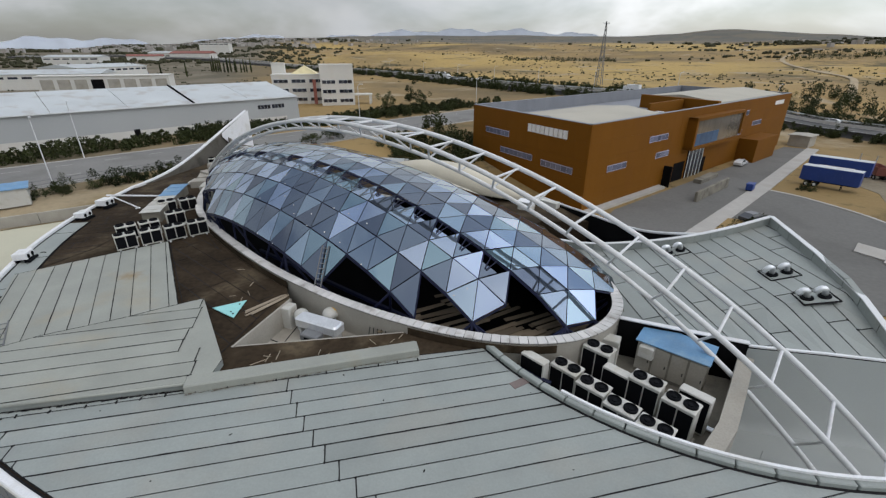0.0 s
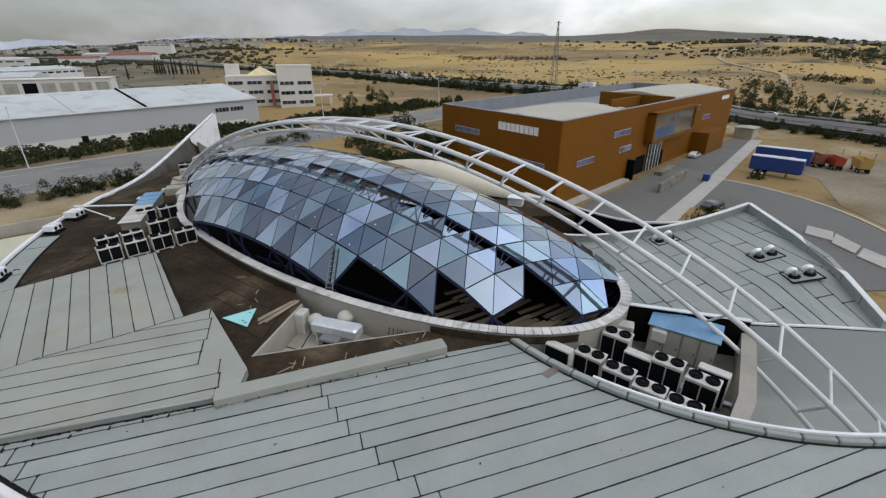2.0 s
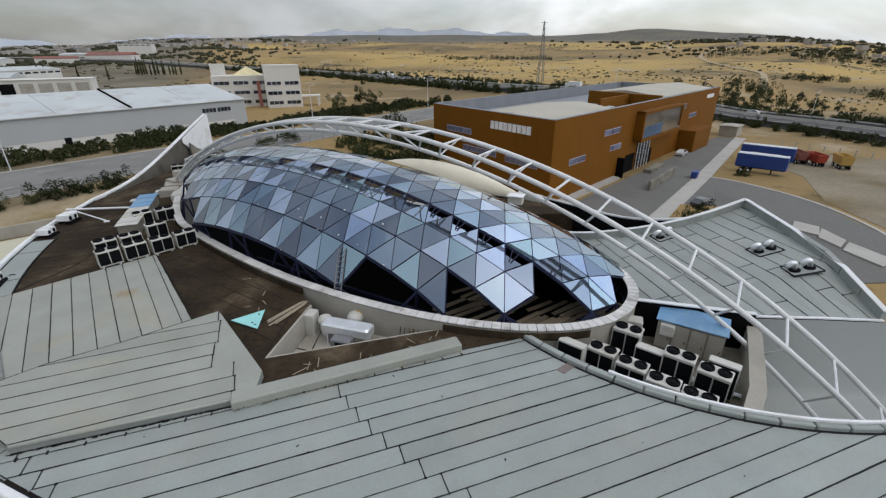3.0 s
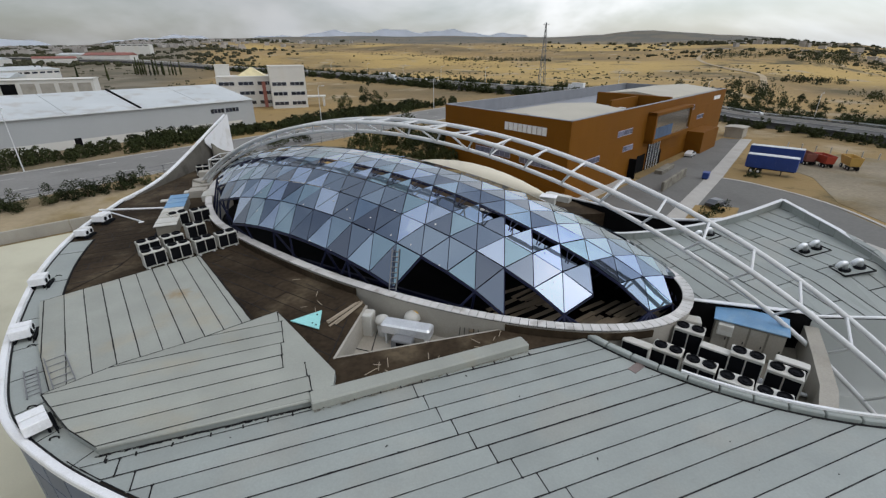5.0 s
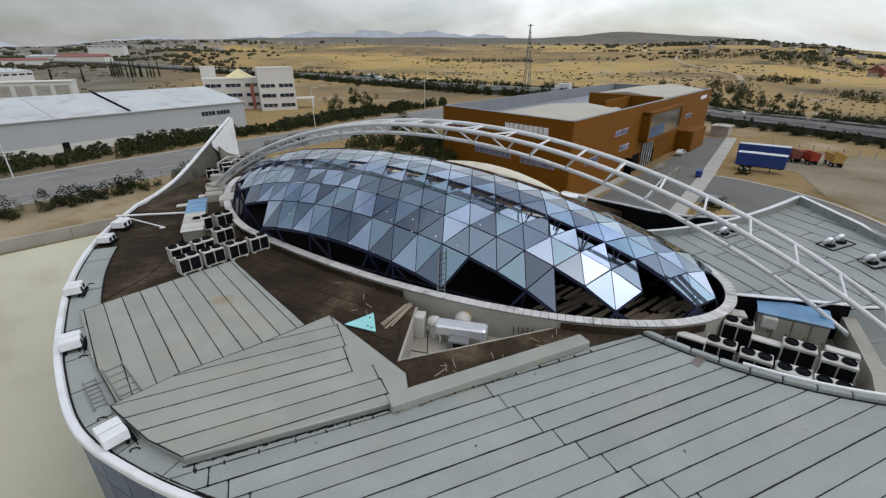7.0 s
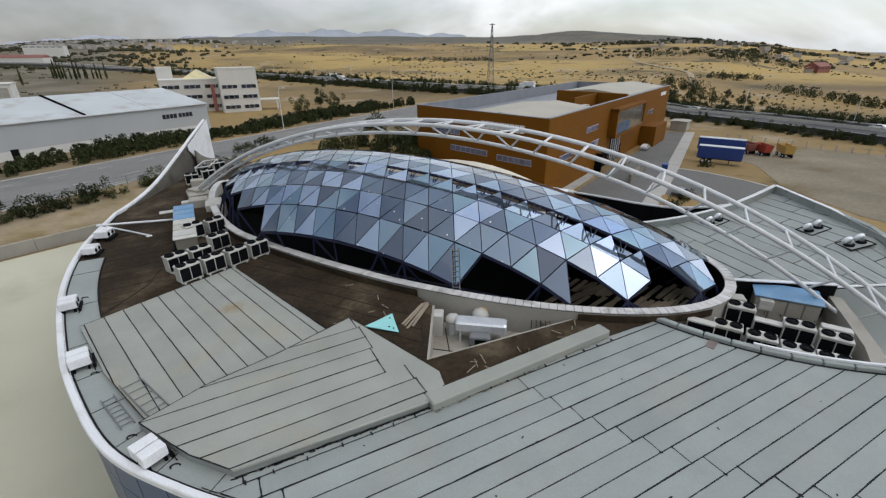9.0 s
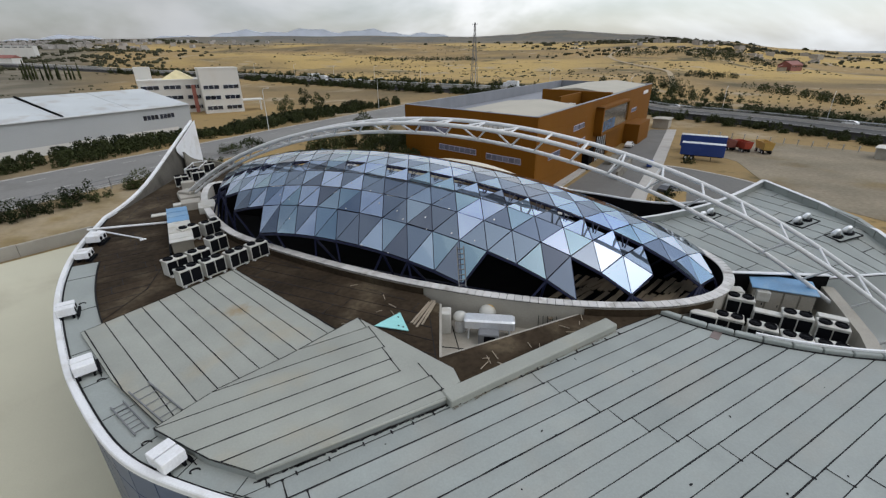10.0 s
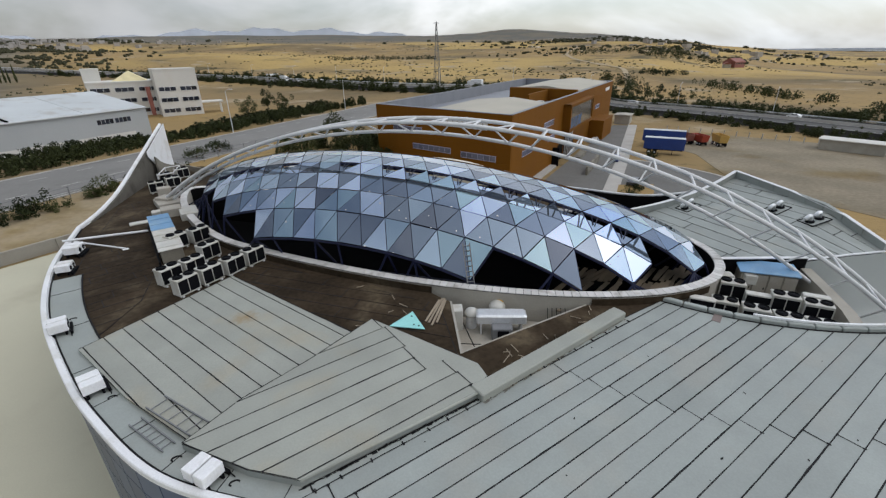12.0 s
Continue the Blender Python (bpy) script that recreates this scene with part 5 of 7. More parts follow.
for k in range(4):
    o = -1.2 + 0.8 * k
    part("door_panel", Geo().box((hx + o * math.cos(a) + 0.712 * math.sin(a), hy + o * math.sin(a) - 0.712 * math.cos(a), WELL_Z + 0.95), (0.7, 0.03, 1.5), hr), M_CONC, hut)
    part("handle", Geo().box((hx + (o + 0.25) * math.cos(a) + 0.745 * math.sin(a), hy + (o + 0.25) * math.sin(a) - 0.745 * math.cos(a), WELL_Z + 0.8), (0.04, 0.04, 0.14), hr), M_BLACK, hut)
part("roof", Geo().box((0, 0, 0), (3.35, 1.65, 0.06), m=pose(hx, hy, WELL_Z + 1.95, 6, 0, hr)), M_BLUE_ROOF, hut)
part("duct", Geo().bevelled((hx - 1.35, hy + 0.05, WELL_Z + 1.45), (0.7, 0.5, 0.6), 0.03, hr), M_CASE, hut)
solo("junction_box", Geo().bevelled((8.5, 18.6, WELL_Z + 0.95), (0.9, 0.7, 1.9), 0.04, -30), M_CASE, "beige box against the dome kerb", "box")
pipes = thing("pipe_run", None, "thin metal pipes along the well floor", "pipes")
for k in range(3):
    part("pipe", Geo().tube([(8.9 + 0.25 * k, 17.2 - 0.1 * k, WELL_Z + 0.15), (10.3 + 0.25 * k, 15.2 - 0.1 * k, WELL_Z + 0.15), (11.9, 13.9 + 0.1 * k, WELL_Z + 0.15)], 0.05, 6), M_GALV, pipes)

# plant at the pointed end
hut2 = thing("air_handler", pose(-25.35, 38.9, ROOF, 0, 0, 14), "low grey air handling unit with a slatted, half faded blue roof", "air handling unit")
part("body", Geo().bevelled((0, 0, 0.5), (1.35, 8.6, 0.9), 0.04), M_WORN, hut2)
for k in range(13):
    yy = -4.1 + k * 0.68
    part("roof_slat", Geo().bevelled((0, yy, 0.99 + 0.02 * (k % 2)), (1.55, 0.64, 0.05), 0.012), M_BLUE_ROOF if k > 6 else M_CASE, hut2, "faded blue slat" if k > 6 else "")
part("side_strip", Geo().box((-0.86, 0, 0.14), (0.12, 8.8, 0.24)), M_BLACK, hut2)
rc = random.Random(11)
for k, (x, y, sx, sy, sz) in enumerate(((-25.9, 46.0, 1.6, 1.4, 0.7), (-27.0, 47.0, 1.3, 0.8, 0.25), (-26.6, 49.3, 2.0, 2.6, 0.5), (-24.4, 45.0, 1.4, 2.4, 0.6), (-27.2, 52.0, 1.2, 1.0, 1.1), (-28.2, 44.6, 1.4, 0.7, 0.12))):
    solo("equipment_box", Geo().bevelled((x, y, ROOF + 0.004 + sz / 2), (sx, sy, sz), 0.04, 12 + rc.uniform(-8, 8)), M_CASE if k % 2 else M_CONC,
         "pale metal equipment box at the roof tip", "box", "boxes at the roof tip")
for x, y in ((-28.3, 54.6), (-27.0, 56.2), (-28.0, 58.2), (-26.6, 60.2)):
    copy_thing(first, pose(x, y, ROOF, 0, 0, 25 + rc.uniform(-15, 15)))
gantry = thing("pipe_gantry", None, "low grey steel frame of posts and beams near the fin", "gantry")
for x, y in ((-28.4, 57.0), (-27.0, 57.6), (-28.2, 60.6), (-26.8, 61.2)):
    part("post", Geo().box((x, y, ROOF + 0.65), (0.09, 0.09, 1.3)), M_STEEL, gantry)
for p, q in (((-28.4, 57.0), (-27.0, 57.6)), ((-28.2, 60.6), (-26.8, 61.2)), ((-28.4, 57.0), (-28.2, 60.6)), ((-27.0, 57.6), (-26.8, 61.2))):
    part("beam", Geo().tube([(*p, ROOF + 1.27), (*q, ROOF + 1.27)], 0.05, 6), M_STEEL, gantry)

# ---- small things on the deck ----
pit = thing("light_well", None, "three-cornered sunken light well with pale floor", "roof well", kind="structure")
part("floor", Geo().prism([(-2.0, 18.9), (-10.3, 17.7), (-8.9, 22.6), (-5.0, 21.6)], ROOF - 1.5, ROOF - 1.3), M_CONC, pit)
for a, b in zip(PIT, PIT[1:]):
    dx, dy = b[0] - a[0], b[1] - a[1]
    n = (-dy / math.hypot(dx, dy) * 0.12, dx / math.hypot(dx, dy) * 0.12)
    part("side_wall", Geo().prism([a, b, (b[0] - n[0], b[1] - n[1]), (a[0] - n[0], a[1] - n[1])], ROOF - 1.5, ROOF - 0.02 if b == PIT[1] else ROOF + 0.03), M_CONC, pit)
for p, q in (((-9.6, 20.2), (-6.2, 18.5)), ((-8.3, 21.8), (-8.9, 18.1))):
    part("floor_joint", Geo().tube([(*p, ROOF - 1.295), (*q, ROOF - 1.295)], 0.03, 5), M_JOINT, pit)
duct = thing("ventilation_duct", pose(-6.7, 20.25, ROOF - 1.3, 0, 0, -24), "shiny galvanised ventilation duct box", "duct")
part("body", Geo().bevelled((0, 0, 0.98), (2.75, 0.85, 0.52), 0.09), M_GALV, duct)
part("inlet", Geo().bevelled((0.0, -0.7, 0.45), (1.1, 0.65, 0.7), 0.05), M_MAST, duct)
part("inlet_mouth", Geo().box((0.05, -1.02, 0.45), (0.6, 0.05, 0.45)), M_BLACK, duct)
for sx in (-1, 1):
    part("leg", Geo().box((sx * 1.1, 0, 0.36), (0.08, 0.7, 0.72)), M_STEEL, duct)
solo("steel_cabinet", Geo().bevelled((-8.75, 21.55, ROOF - 0.65), (0.55, 0.75, 1.3), 0.04, -20), M_CASE, "cream metal cabinet in the light well", "cabinet")
for x, y, r, mt, lb in ((-8.0, 21.3, 0.42, M_CASE, "cream round-topped vent"), (-6.35, 21.35, 0.48, M_CASE, "cream round-topped vent with a yellow cover")):
    v = thing("roof_vent", pose(x, y, ROOF - 1.3), lb + " in the light well", "vent", "round vents in the light well")
    part("stem", Geo().lathe((0, 0, 0), [(0.3, 0), (0.3, 0.8)], 12), M_GALV, v)
    part("dome_cap", Geo().lathe((0, 0, 0.8), [(r, 0), (r * 0.97, r * 0.3), (r * 0.8, r * 0.65), (r * 0.4, r * 0.9), (0.04, r)], 14), mt, v, smooth=True)
    if r > 0.45:
        part("cover", Geo().lathe((0.28, 0.22, 0.75), [(0.36, 0), (0.36, 0.3), (0.25, 0.5), (0.04, 0.58)], 12), M_YELLOW, v, "ochre yellow motor cover", smooth=True)
for k in range(5):
    solo("hanging_cable", Geo().tube([(-3.9 + 0.22 * k, 19.9 - 0.1 * k, ROOF - 0.3), (-4.0 + 0.25 * k, 19.7 - 0.1 * k, ROOF - 0.9), (-3.85 + 0.2 * k, 19.55, ROOF - 1.28)], 0.02, 5),
         M_BLACK, "short black cable hanging in the light well", "cable", "hanging cables")

tri = [(-12.8, 21.1), (-11.25, 21.95), (-11.2, 20.1)]
spare = thing("spare_pane", None, "loose turquoise triangular glass pane lying on the deck", "glass pane")
part("pane", Geo().prism(tri, ROOF + 0.09, ROOF + 0.13), M_TEAL, spare)
for x, y in ((-11.6, 20.7), (-11.4, 20.5), (-11.45, 21.5)):
    part("clamp", Geo().lathe((x, y, ROOF + 0.13), [(0.05, 0), (0.05, 0.02)], 8), M_BLACK, spare)
part("batten", Geo().box((-11.7, 21.0, ROOF + 0.053), (1.0, 0.1, 0.07), 20), M_TIMBER, spare)
pile = thing("board_pile", None, "small pile of weathered timber boards on the deck", "timber boards")
for k in range(4):
    part("board", Geo().box((-10.15 + 0.13 * k, 21.75 - 0.1 * k, ROOF + 0.05 + 0.035 * (k % 2)), (2.3 + 0.25 * (k % 3), 0.11, 0.035), 50 + 2 * k), M_TIMBER, pile)
sc = random.Random(21)
for k in range(20):
    t = sc.random()
    if k < 14:
        x, y = -9.5 + 8.0 * t, 16.0 + 2.0 * t + sc.uniform(-0.3, 0.8)
    else:
        x, y = sc.uniform(-15, -10.5), sc.uniform(21, 26)
        if (x + 12.5) * 0.7 + (y - 24) > 1.5:
            y -= 2
    solo("offcut", Geo().box((x, y, ROOF + 0.06), (sc.uniform(0.3, 0.75), 0.032, 0.03), sc.uniform(0, 180)), M_TIMBER, "small pale timber offcut lying on brown felt", "timber offcut", "scattered offcuts")


def ladder(m, length, width, rungs, label):
    t = thing("ladder", m, label, "ladder")
    for s in (-1, 1):
        part("rail", Geo().box((0, s * width / 2, 0.04), (length, 0.045, 0.07)), M_MAST, t)
    for k in range(rungs):
        part("rung", Geo().tube([(-length / 2 + (k + 0.5) * length / rungs, -width / 2, 0.04), (-length / 2 + (k + 0.5) * length / rungs, width / 2, 0.04)], 0.02, 6), M_MAST, t)
    return t


ladder(pose(-22.2, 18.3, ROOF + 0.21, 0, 0, -52), 2.9, 0.75, 5, "metal ladder lying on the sheet roof edge")
ladder(pose(-23.0, 17.75, ROOF + 0.06, 0, 0, -54), 2.4, 0.45, 7, "thin metal ladder lying in the roof gutter")
lean = lattice(-1, 1).lerp(lattice(0, 1), 0.9)
low = Vector((*ring_point(1 - 0.197, 0.4), ROOF + 0.56))
dirv = (lattice(0, 1) - lattice(0, 0)).normalized()
base = lattice(0, 0) + Vector((0, 0, 0.05))
rot = dirv.to_track_quat("X", "Z").to_matrix().to_4x4()
ladder(Matrix.Translation(base + dirv * 0.95 + rot.to_3x3() @ Vector((0, 0, 0.08))) @ rot, 2.5, 0.4, 8, "light metal ladder leaning on the lowest glass panes")
bracket = thing("steel_pole", None, "white steel poles lying across the brown deck", "pole")
part("pole", Geo().tube([(-32.4, 41.0, ROOF + 0.5), (-26.6, 42.0, ROOF + 0.12)], 0.09, 8), M_WHITE, bracket)
part("brace", Geo().tube([(-31.6, 40.7, ROOF + 0.45), (-28.0, 38.6, ROOF + 0.1)], 0.06, 8), M_WHITE, bracket)
part("foot_plate", Geo().box((-28.0, 38.6, ROOF + 0.03), (0.4, 0.3, 0.05), 30), M_WHITE, bracket)
solo("drain_grate", Geo().bevelled((3.35, 15.1, ROOF + 0.075), (0.95, 0.4, 0.02), 0.008, 30), material("rusty_grey_grating", (0.17, 0.135, 0.125), 0.8, vary=0.3), "rusty drain cover on the roof sheets", "drain cover")


def goose_vent(m):
    """Two bent pipes on a square flashing."""
    t = thing("roof_vent", m, "pair of shiny bent vent pipes on a square black-edged flashing", "vent", "bent vents on the side roof")
    part("flashing", Geo().prism([(-0.85, -0.6), (0.85, -0.6), (0.85, 0.6), (-0.85, 0.6)], 0.035, 0.06), M_SHEET, t)
    for p, q in (((-0.85, -0.6), (0.85, -0.6)), ((0.85, -0.6), (0.85, 0.6)), ((0.85, 0.6), (-0.85, 0.6)), ((-0.85, 0.6), (-0.85, -0.6))):
        part("seal", Geo().tube([(*p, 0.06), (*q, 0.06)], 0.05, 6), M_JOINT, t)
    for s in (-1, 1):
        path = [(s * 0.42, 0, 0.0), (s * 0.42, 0, 0.4)] + [(s * 0.42 - 0.22 + 0.22 * math.cos(a), -0.1 * math.sin(a), 0.4 + 0.25 * math.sin(a)) for a in [0.4, 0.9, 1.5, 2.1, 2.7, 3.1]]
        part("pipe", Geo().tube(path, 0.15, 10), M_GALV, t, smooth=True)
        part("collar", Geo().lathe((s * 0.42, 0, 0.03), [(0.3, 0), (0.3, 0.1), (0.17, 0.16)], 12), M_BLACK, t)
    return t


gv = goose_vent(pose(19.9, 23.3, wing_z(19.9, 23.3), 0, -11.9, 0))
copy_thing(gv, pose(19.9, 20.5, wing_z(19.9, 20.5), 0, -11.9, -8))
copy_thing(gv, pose(16.2, 28.2, wing_z(16.2, 28.2), 0, -11.9, 4))
skylight = thing("roof_box", pose(7.5, 38.0, ROOF + 0.1, 0, 0, -30), "small white louvred roof box beside the dome", "roof box")
part("body", Geo().bevelled((0, 0, 0.4), (1.3, 0.9, 0.7), 0.03), M_CASE, skylight)
part("lid", Geo().bevelled((0, 0, 0.8), (1.5, 1.1, 0.08), 0.02), M_WHITE, skylight)

# ---- surroundings: paving and roads ----
g = Geo()
for j in range(25):
    for i in range(13):
        s, t = i / 12, j / 24
        a = (-95 + 155 * s, -60 + 40 * s)
        b = (-62 + 30 * s, 49 + 21 * s)
        x, y = a[0] + (b[0] - a[0]) * t, a[1] + (b[1] - a[1]) * t
        g.v.append((x, y, ground_z(x, y) + 0.12))
g.f = [(j * 13 + i, j * 13 + i + 1, j * 13 + 14 + i, j * 13 + 13 + i) for j in range(24) for i in range(12)]
solo("pavement", g, M_SLAB, "wide cream concrete forecourt with faint stains", "pavement", kind="structure", smooth=True)
low_wall = thing("wall_low", None, "low grey concrete wall at the edge of the forecourt", "wall", kind="structure")
wp = [(-60.0, 51.5), (-54.0, 55.7), (-48.0, 59.9), (-42.0, 64.1), (-36.5, 68.0)]
for a, b in zip(wp, wp[1:]):
    z = ground_z(*a)
    dx, dy = (b[0] - a[0]), (b[1] - a[1])
    part("wall_panel", Geo().bevelled(((a[0] + b[0]) / 2, (a[1] + b[1]) / 2, z + 0.5), (math.hypot(dx, dy) - 0.04, 0.35, 1.9), 0.03, math.degrees(math.atan2(dy, dx))), M_CONC, low_wall)

ROAD = [(-180.0, -37.5), (-90.0, 52.5), (0.0, 142.5), (45.0, 187.5), (95.0, 225.0)]
M_ROAD = material("pale_worn_road", (0.20, 0.196, 0.185), 0.9, spec=0.2, vary=0.1, grain=0.08, scale=0.08, fine=2.0, stain=(0.15, 0.146, 0.135), stain_amount=0.7, stain_scale=0.12, streak=0.5)
solo("road", ribbon(ROAD, 9.2, 0.10), M_ROAD, "wide sun-bleached asphalt road", "road", kind="structure", smooth=True)
for off, w in ((-8.6, 0.08), (8.6, 0.08)):
    o = off * 0.7071
    solo("road_marking", ribbon([(x - o, y + o) for x, y in ROAD[:-1]], w, 0.16), M_PAINT, "thin white line along the road", "road marking", kind="structure")
dash = Geo()
for off in (-4.4, 4.4):
    o = off * 0.7071
    for k in range(44):
        s = -150 + k * 5.2
        a, b = (s - o, s + 142.5 + o), (s + 1.9 - o, s + 144.4 + o)
        dash.add(ribbon([a, b], 0.1, 0.16).v, [(0, 1, 3, 2)])
solo("lane_dashes", dash, M_PAINT, "broken white lane lines on the road", "road marking", kind="structure")
solo("bare_verge", ribbon([(-112, 4.5), (-26, 90.5)], 4.7, 0.07), M_BARE, "strip of bare pale soil beside the road fence", "ground", kind="structure", smooth=True)
kerb("kerb", [(x - 6.7, x + 142.5 + 6.7) for x in range(-150, 40, 6)], "pale kerb along the road")
kerb("kerb", [(x + 6.7, x + 142.5 - 6.7) for x in range(-150, 40, 6)], "pale kerb along the road")

HWY = [tuple(p.xy) for p in spline([(-700, 790, 0), (-420, 650, 0), (-260, 575, 0), (-165, 520, 0), (-92, 470, 0), (-40, 412, 0), (0, 345, 0), (32, 288, 0), (64, 238, 0), (104, 194, 0), (137, 155, 0), (150, 108, 0), (156, 55, 0), (160, -20, 0)], 10)]
solo("highway", ribbon(HWY, 11.0, 1.8, thick=2.2), M_ASPHALT, "dual carriageway of grey asphalt", "road", kind="structure", smooth=True)


def beside(path, off):
    out = []
    for i, p in enumerate(path):
        a, b = path[max(i - 1, 0)], path[min(i + 1, len(path) - 1)]
        dx, dy = b[0] - a[0], b[1] - a[1]
        n = math.hypot(dx, dy)
        out.append((p[0] - dy / n * off, p[1] + dx / n * off))
    return out


for off in (-10.3, -1.2, 1.2, 10.3):
    solo("road_marking", ribbon(beside(HWY, off), 0.18, 1.9), M_PAINT, "white edge line on the highway", "road marking", kind="structure")
solo("median_barrier", Geo().sweep([(x, y, ground_z(x, y) + 1.8) for x, y in HWY], [(-0.3, 0), (0.3, 0), (0.12, 0.9), (-0.12, 0.9)]), M_KERB, "concrete barrier between the carriageways", "barrier", kind="structure")
solo("guard_rail", Geo().sweep([(x, y, ground_z(x, y) + 2.1) for x, y in beside(HWY, 10.9)], [(-0.06, 0), (0.06, 0), (0.06, 0.4), (-0.06, 0.4)]), M_GALV, "grey metal guard rail beside the highway", "guard rail", kind="structure")
solo("dirt_road", ribbon([tuple(p.xy) for p in spline([(205, 235, 0), (262, 300, 0), (302, 352, 0), (322, 411, 0), (360, 502, 0), (430, 600, 0), (620, 760, 0)], 10)], 2.2, 0.5), M_TRACK,
     "pale dirt track winding up the fields", "dirt road", kind="structure", smooth=True)

lot = [(23.5, 64.0), (29.5, 72.5), (98.0, 128.0), (104.0, 124.0), (63.0, 86.0), (67.5, 79.5), (70.5, 66.0), (67.0, 50.0), (58.0, 38.0), (30.0, 40.0)]
solo("parking_lot", draped(lot, 0.08), M_ROADGREY, "grey asphalt yard and access road", "parking lot", kind="structure")
walkway = [(36.0, 61.5), (62.5, 86.4), (103.0, 126.0), (105.0, 124.0), (64.6, 84.6), (38.0, 59.5)]
solo("walkway", draped(walkway, 0.2), M_KERB, "pale concrete pavement along the access road", "pavement", kind="structure")
solo("planting_bed", draped([(40.0, 61.5), (46.5, 68.0), (53.0, 65.5), (46.0, 58.5)], 0.26), M_LAND, "small planting bed of dry grass", "planting bed", kind="structure")
kerb("kerb", [(p.x, p.y) for p in spline([(63.2, 86.0, 0), (67.7, 79.5, 0), (70.7, 66.0, 0), (67.2, 50.0, 0), (58.2, 38.0, 0)], 5)], "pale kerb round the yard", width=0.6)
yard = draped([(86.0, 96.0), (112.0, 102.0), (136.0, 60.0), (128.0, 20.0), (72.0, 22.0), (69.5, 50.0), (73.0, 66.0), (84.0, 82.0)], 0.05)
solo("dirt_yard", yard, material("pale_bare_earth", (0.215, 0.183, 0.13), 0.95, spec=0.2, vary=0.24, grain=0.16, scale=0.09, fine=1.4, stain=(0.17, 0.12, 0.05), stain_amount=0.85, stain_scale=0.05),
     "bare trampled earth yard with parked trailers", "ground", kind="structure")

# ---- ochre warehouse with window bands ----
OC, OL, OF = Vector((23.3, 70.9, 0)), Vector((6.8, 100.6, 0)), Vector((97.5, 130.5, 0))
OT = 14.6
e1, e2 = (OL - OC), (OF - OC)
OB = OL + e2
orange = thing("ochre_building", None, "large ochre-orange clad building with flat roofs", "building")


def on_side(a, b, s, z, off=0.0):
    """A place on the wall from a to b: s along it in metres, z up, off outwards."""
    d = (b - a).normalized()
    n = Vector((d.y, -d.x, 0))
    return a + d * s + n * off + Vector((0, 0, z))


def slab_on(a, b, s0, s1, z0, z1, t0, t1):
    """A flat box on the wall from a to b."""
    c = [on_side(a, b, s, z, t) for t in (t0, t1) for s in (s0, s1) for z in (z0, z1)]
    return Geo().add(c, [(0, 1, 3, 2), (4, 6, 7, 5), (0, 4, 5, 1), (2, 3, 7, 6), (0, 2, 6, 4), (1, 5, 7, 3)])


# walls run so that the outward side is to the right of a to b
L1, L2 = e1.length, e2.length
for (a, b, ln) in ((OL, OC, L1), (OC, OF, L2), (OF, OB, L1), (OB, OL, L2)):
    wall = part("wall", slab_on(a, b, 0, ln, -0.5, OT, -0.5, 0), M_ORANGE, orange)
    if ln == L1 and a == OL or ln == L2 and a == OC:
        n = int(ln / 3.0)
        for k in range(n):
            for r in range(5):
                part("cladding_panel", slab_on(a, b, k * ln / n + 0.008, (k + 1) * ln / n - 0.008, r * OT / 5 + 0.008, (r + 1) * OT / 5 - 0.008, 0.003, 0.05), M_ORANGE, wall)
    part("parapet_lining", slab_on(a, b, 0.4, ln - 0.4, OT - 2.6, OT - 0.02, -0.55, -0.503), M_GREY_PARAPET, orange)
    part("parapet_cap", slab_on(a, b, 0, ln, OT + 0.003, OT + 0.08, -0.6, 0.08), M_GREY_PARAPET, orange)
d1, d2 = e1.normalized(), e2.normalized()


def in_plan(s, t):
    p = OC + d2 * s + d1 * t
    return (p.x, p.y)


def roof_block(s0, s1, t0, t1, z0, z1, mat, name, ridge=0.0):
    g = Geo().prism([in_plan(s0, t0), in_plan(s1, t0), in_plan(s1, t1), in_plan(s0, t1)], z0, z1)
    if ridge:
        k = len(g.v)
        a, b = in_plan(s0, (t0 + t1) / 2), in_plan(s1, (t0 + t1) / 2)
        g.v += [(*a, z1 + ridge), (*b, z1 + ridge)]
        g.f = [f for f in g.f if f != (4, 5, 6, 7)] + [(4, 5, k + 1, k), (k, k + 1, 6, 7), (4, k, 7), (5, 6, k + 1)]
    return part(name, g, mat, orange)


roof_block(0.6, L2 - 0.6, 0.6, L1 - 0.6, OT - 3.0, OT - 2.6, M_GREY_PARAPET, "flat_roof")
roof_block(0.9, 27.0, 0.9, L1 * 0.62, OT - 2.6, OT - 0.75, M_ORANGE_ROOF, "pale_roof", 0.9)
roof_block(50.0, L2 - 6, 0.9, L1 * 0.62, OT - 2.6, OT + 0.15, M_ORANGE_ROOF, "pale_roof", 1.0)
roof_block(48.5, 49.9, 0.9, L1 * 0.62, OT - 2.6, OT + 0.5, M_ORANGE, "roof_wall")
roof_block(33.0, 48.4, 9.0, 9.6, OT - 2.6, OT + 0.3, M_ORANGE, "roof_wall")
for k, s in enumerate((29.0, 31.0, 33.0)):
    roof_block(s, s + 1.2, 4 + k, 5.4 + k, OT - 2.6, OT - 0.6 - 0.3 * k, M_CASE, "roof_unit")
# sign: nine white letter-sized blocks
for k in range(9):
    part("sign_block", slab_on(OL, OC, L1 - 15.2 + k * 1.16, L1 - 15.2 + k * 1.16 + 0.95, 11.6, 13.0, 0.056, 0.2), M_WHITE, orange, "white sign shape")
part("sign_block", slab_on(OC, OF, L2 - 12.0, L2 - 5.5, 12.2, 13.2, 0.056, 0.15), M_WHITE, orange)
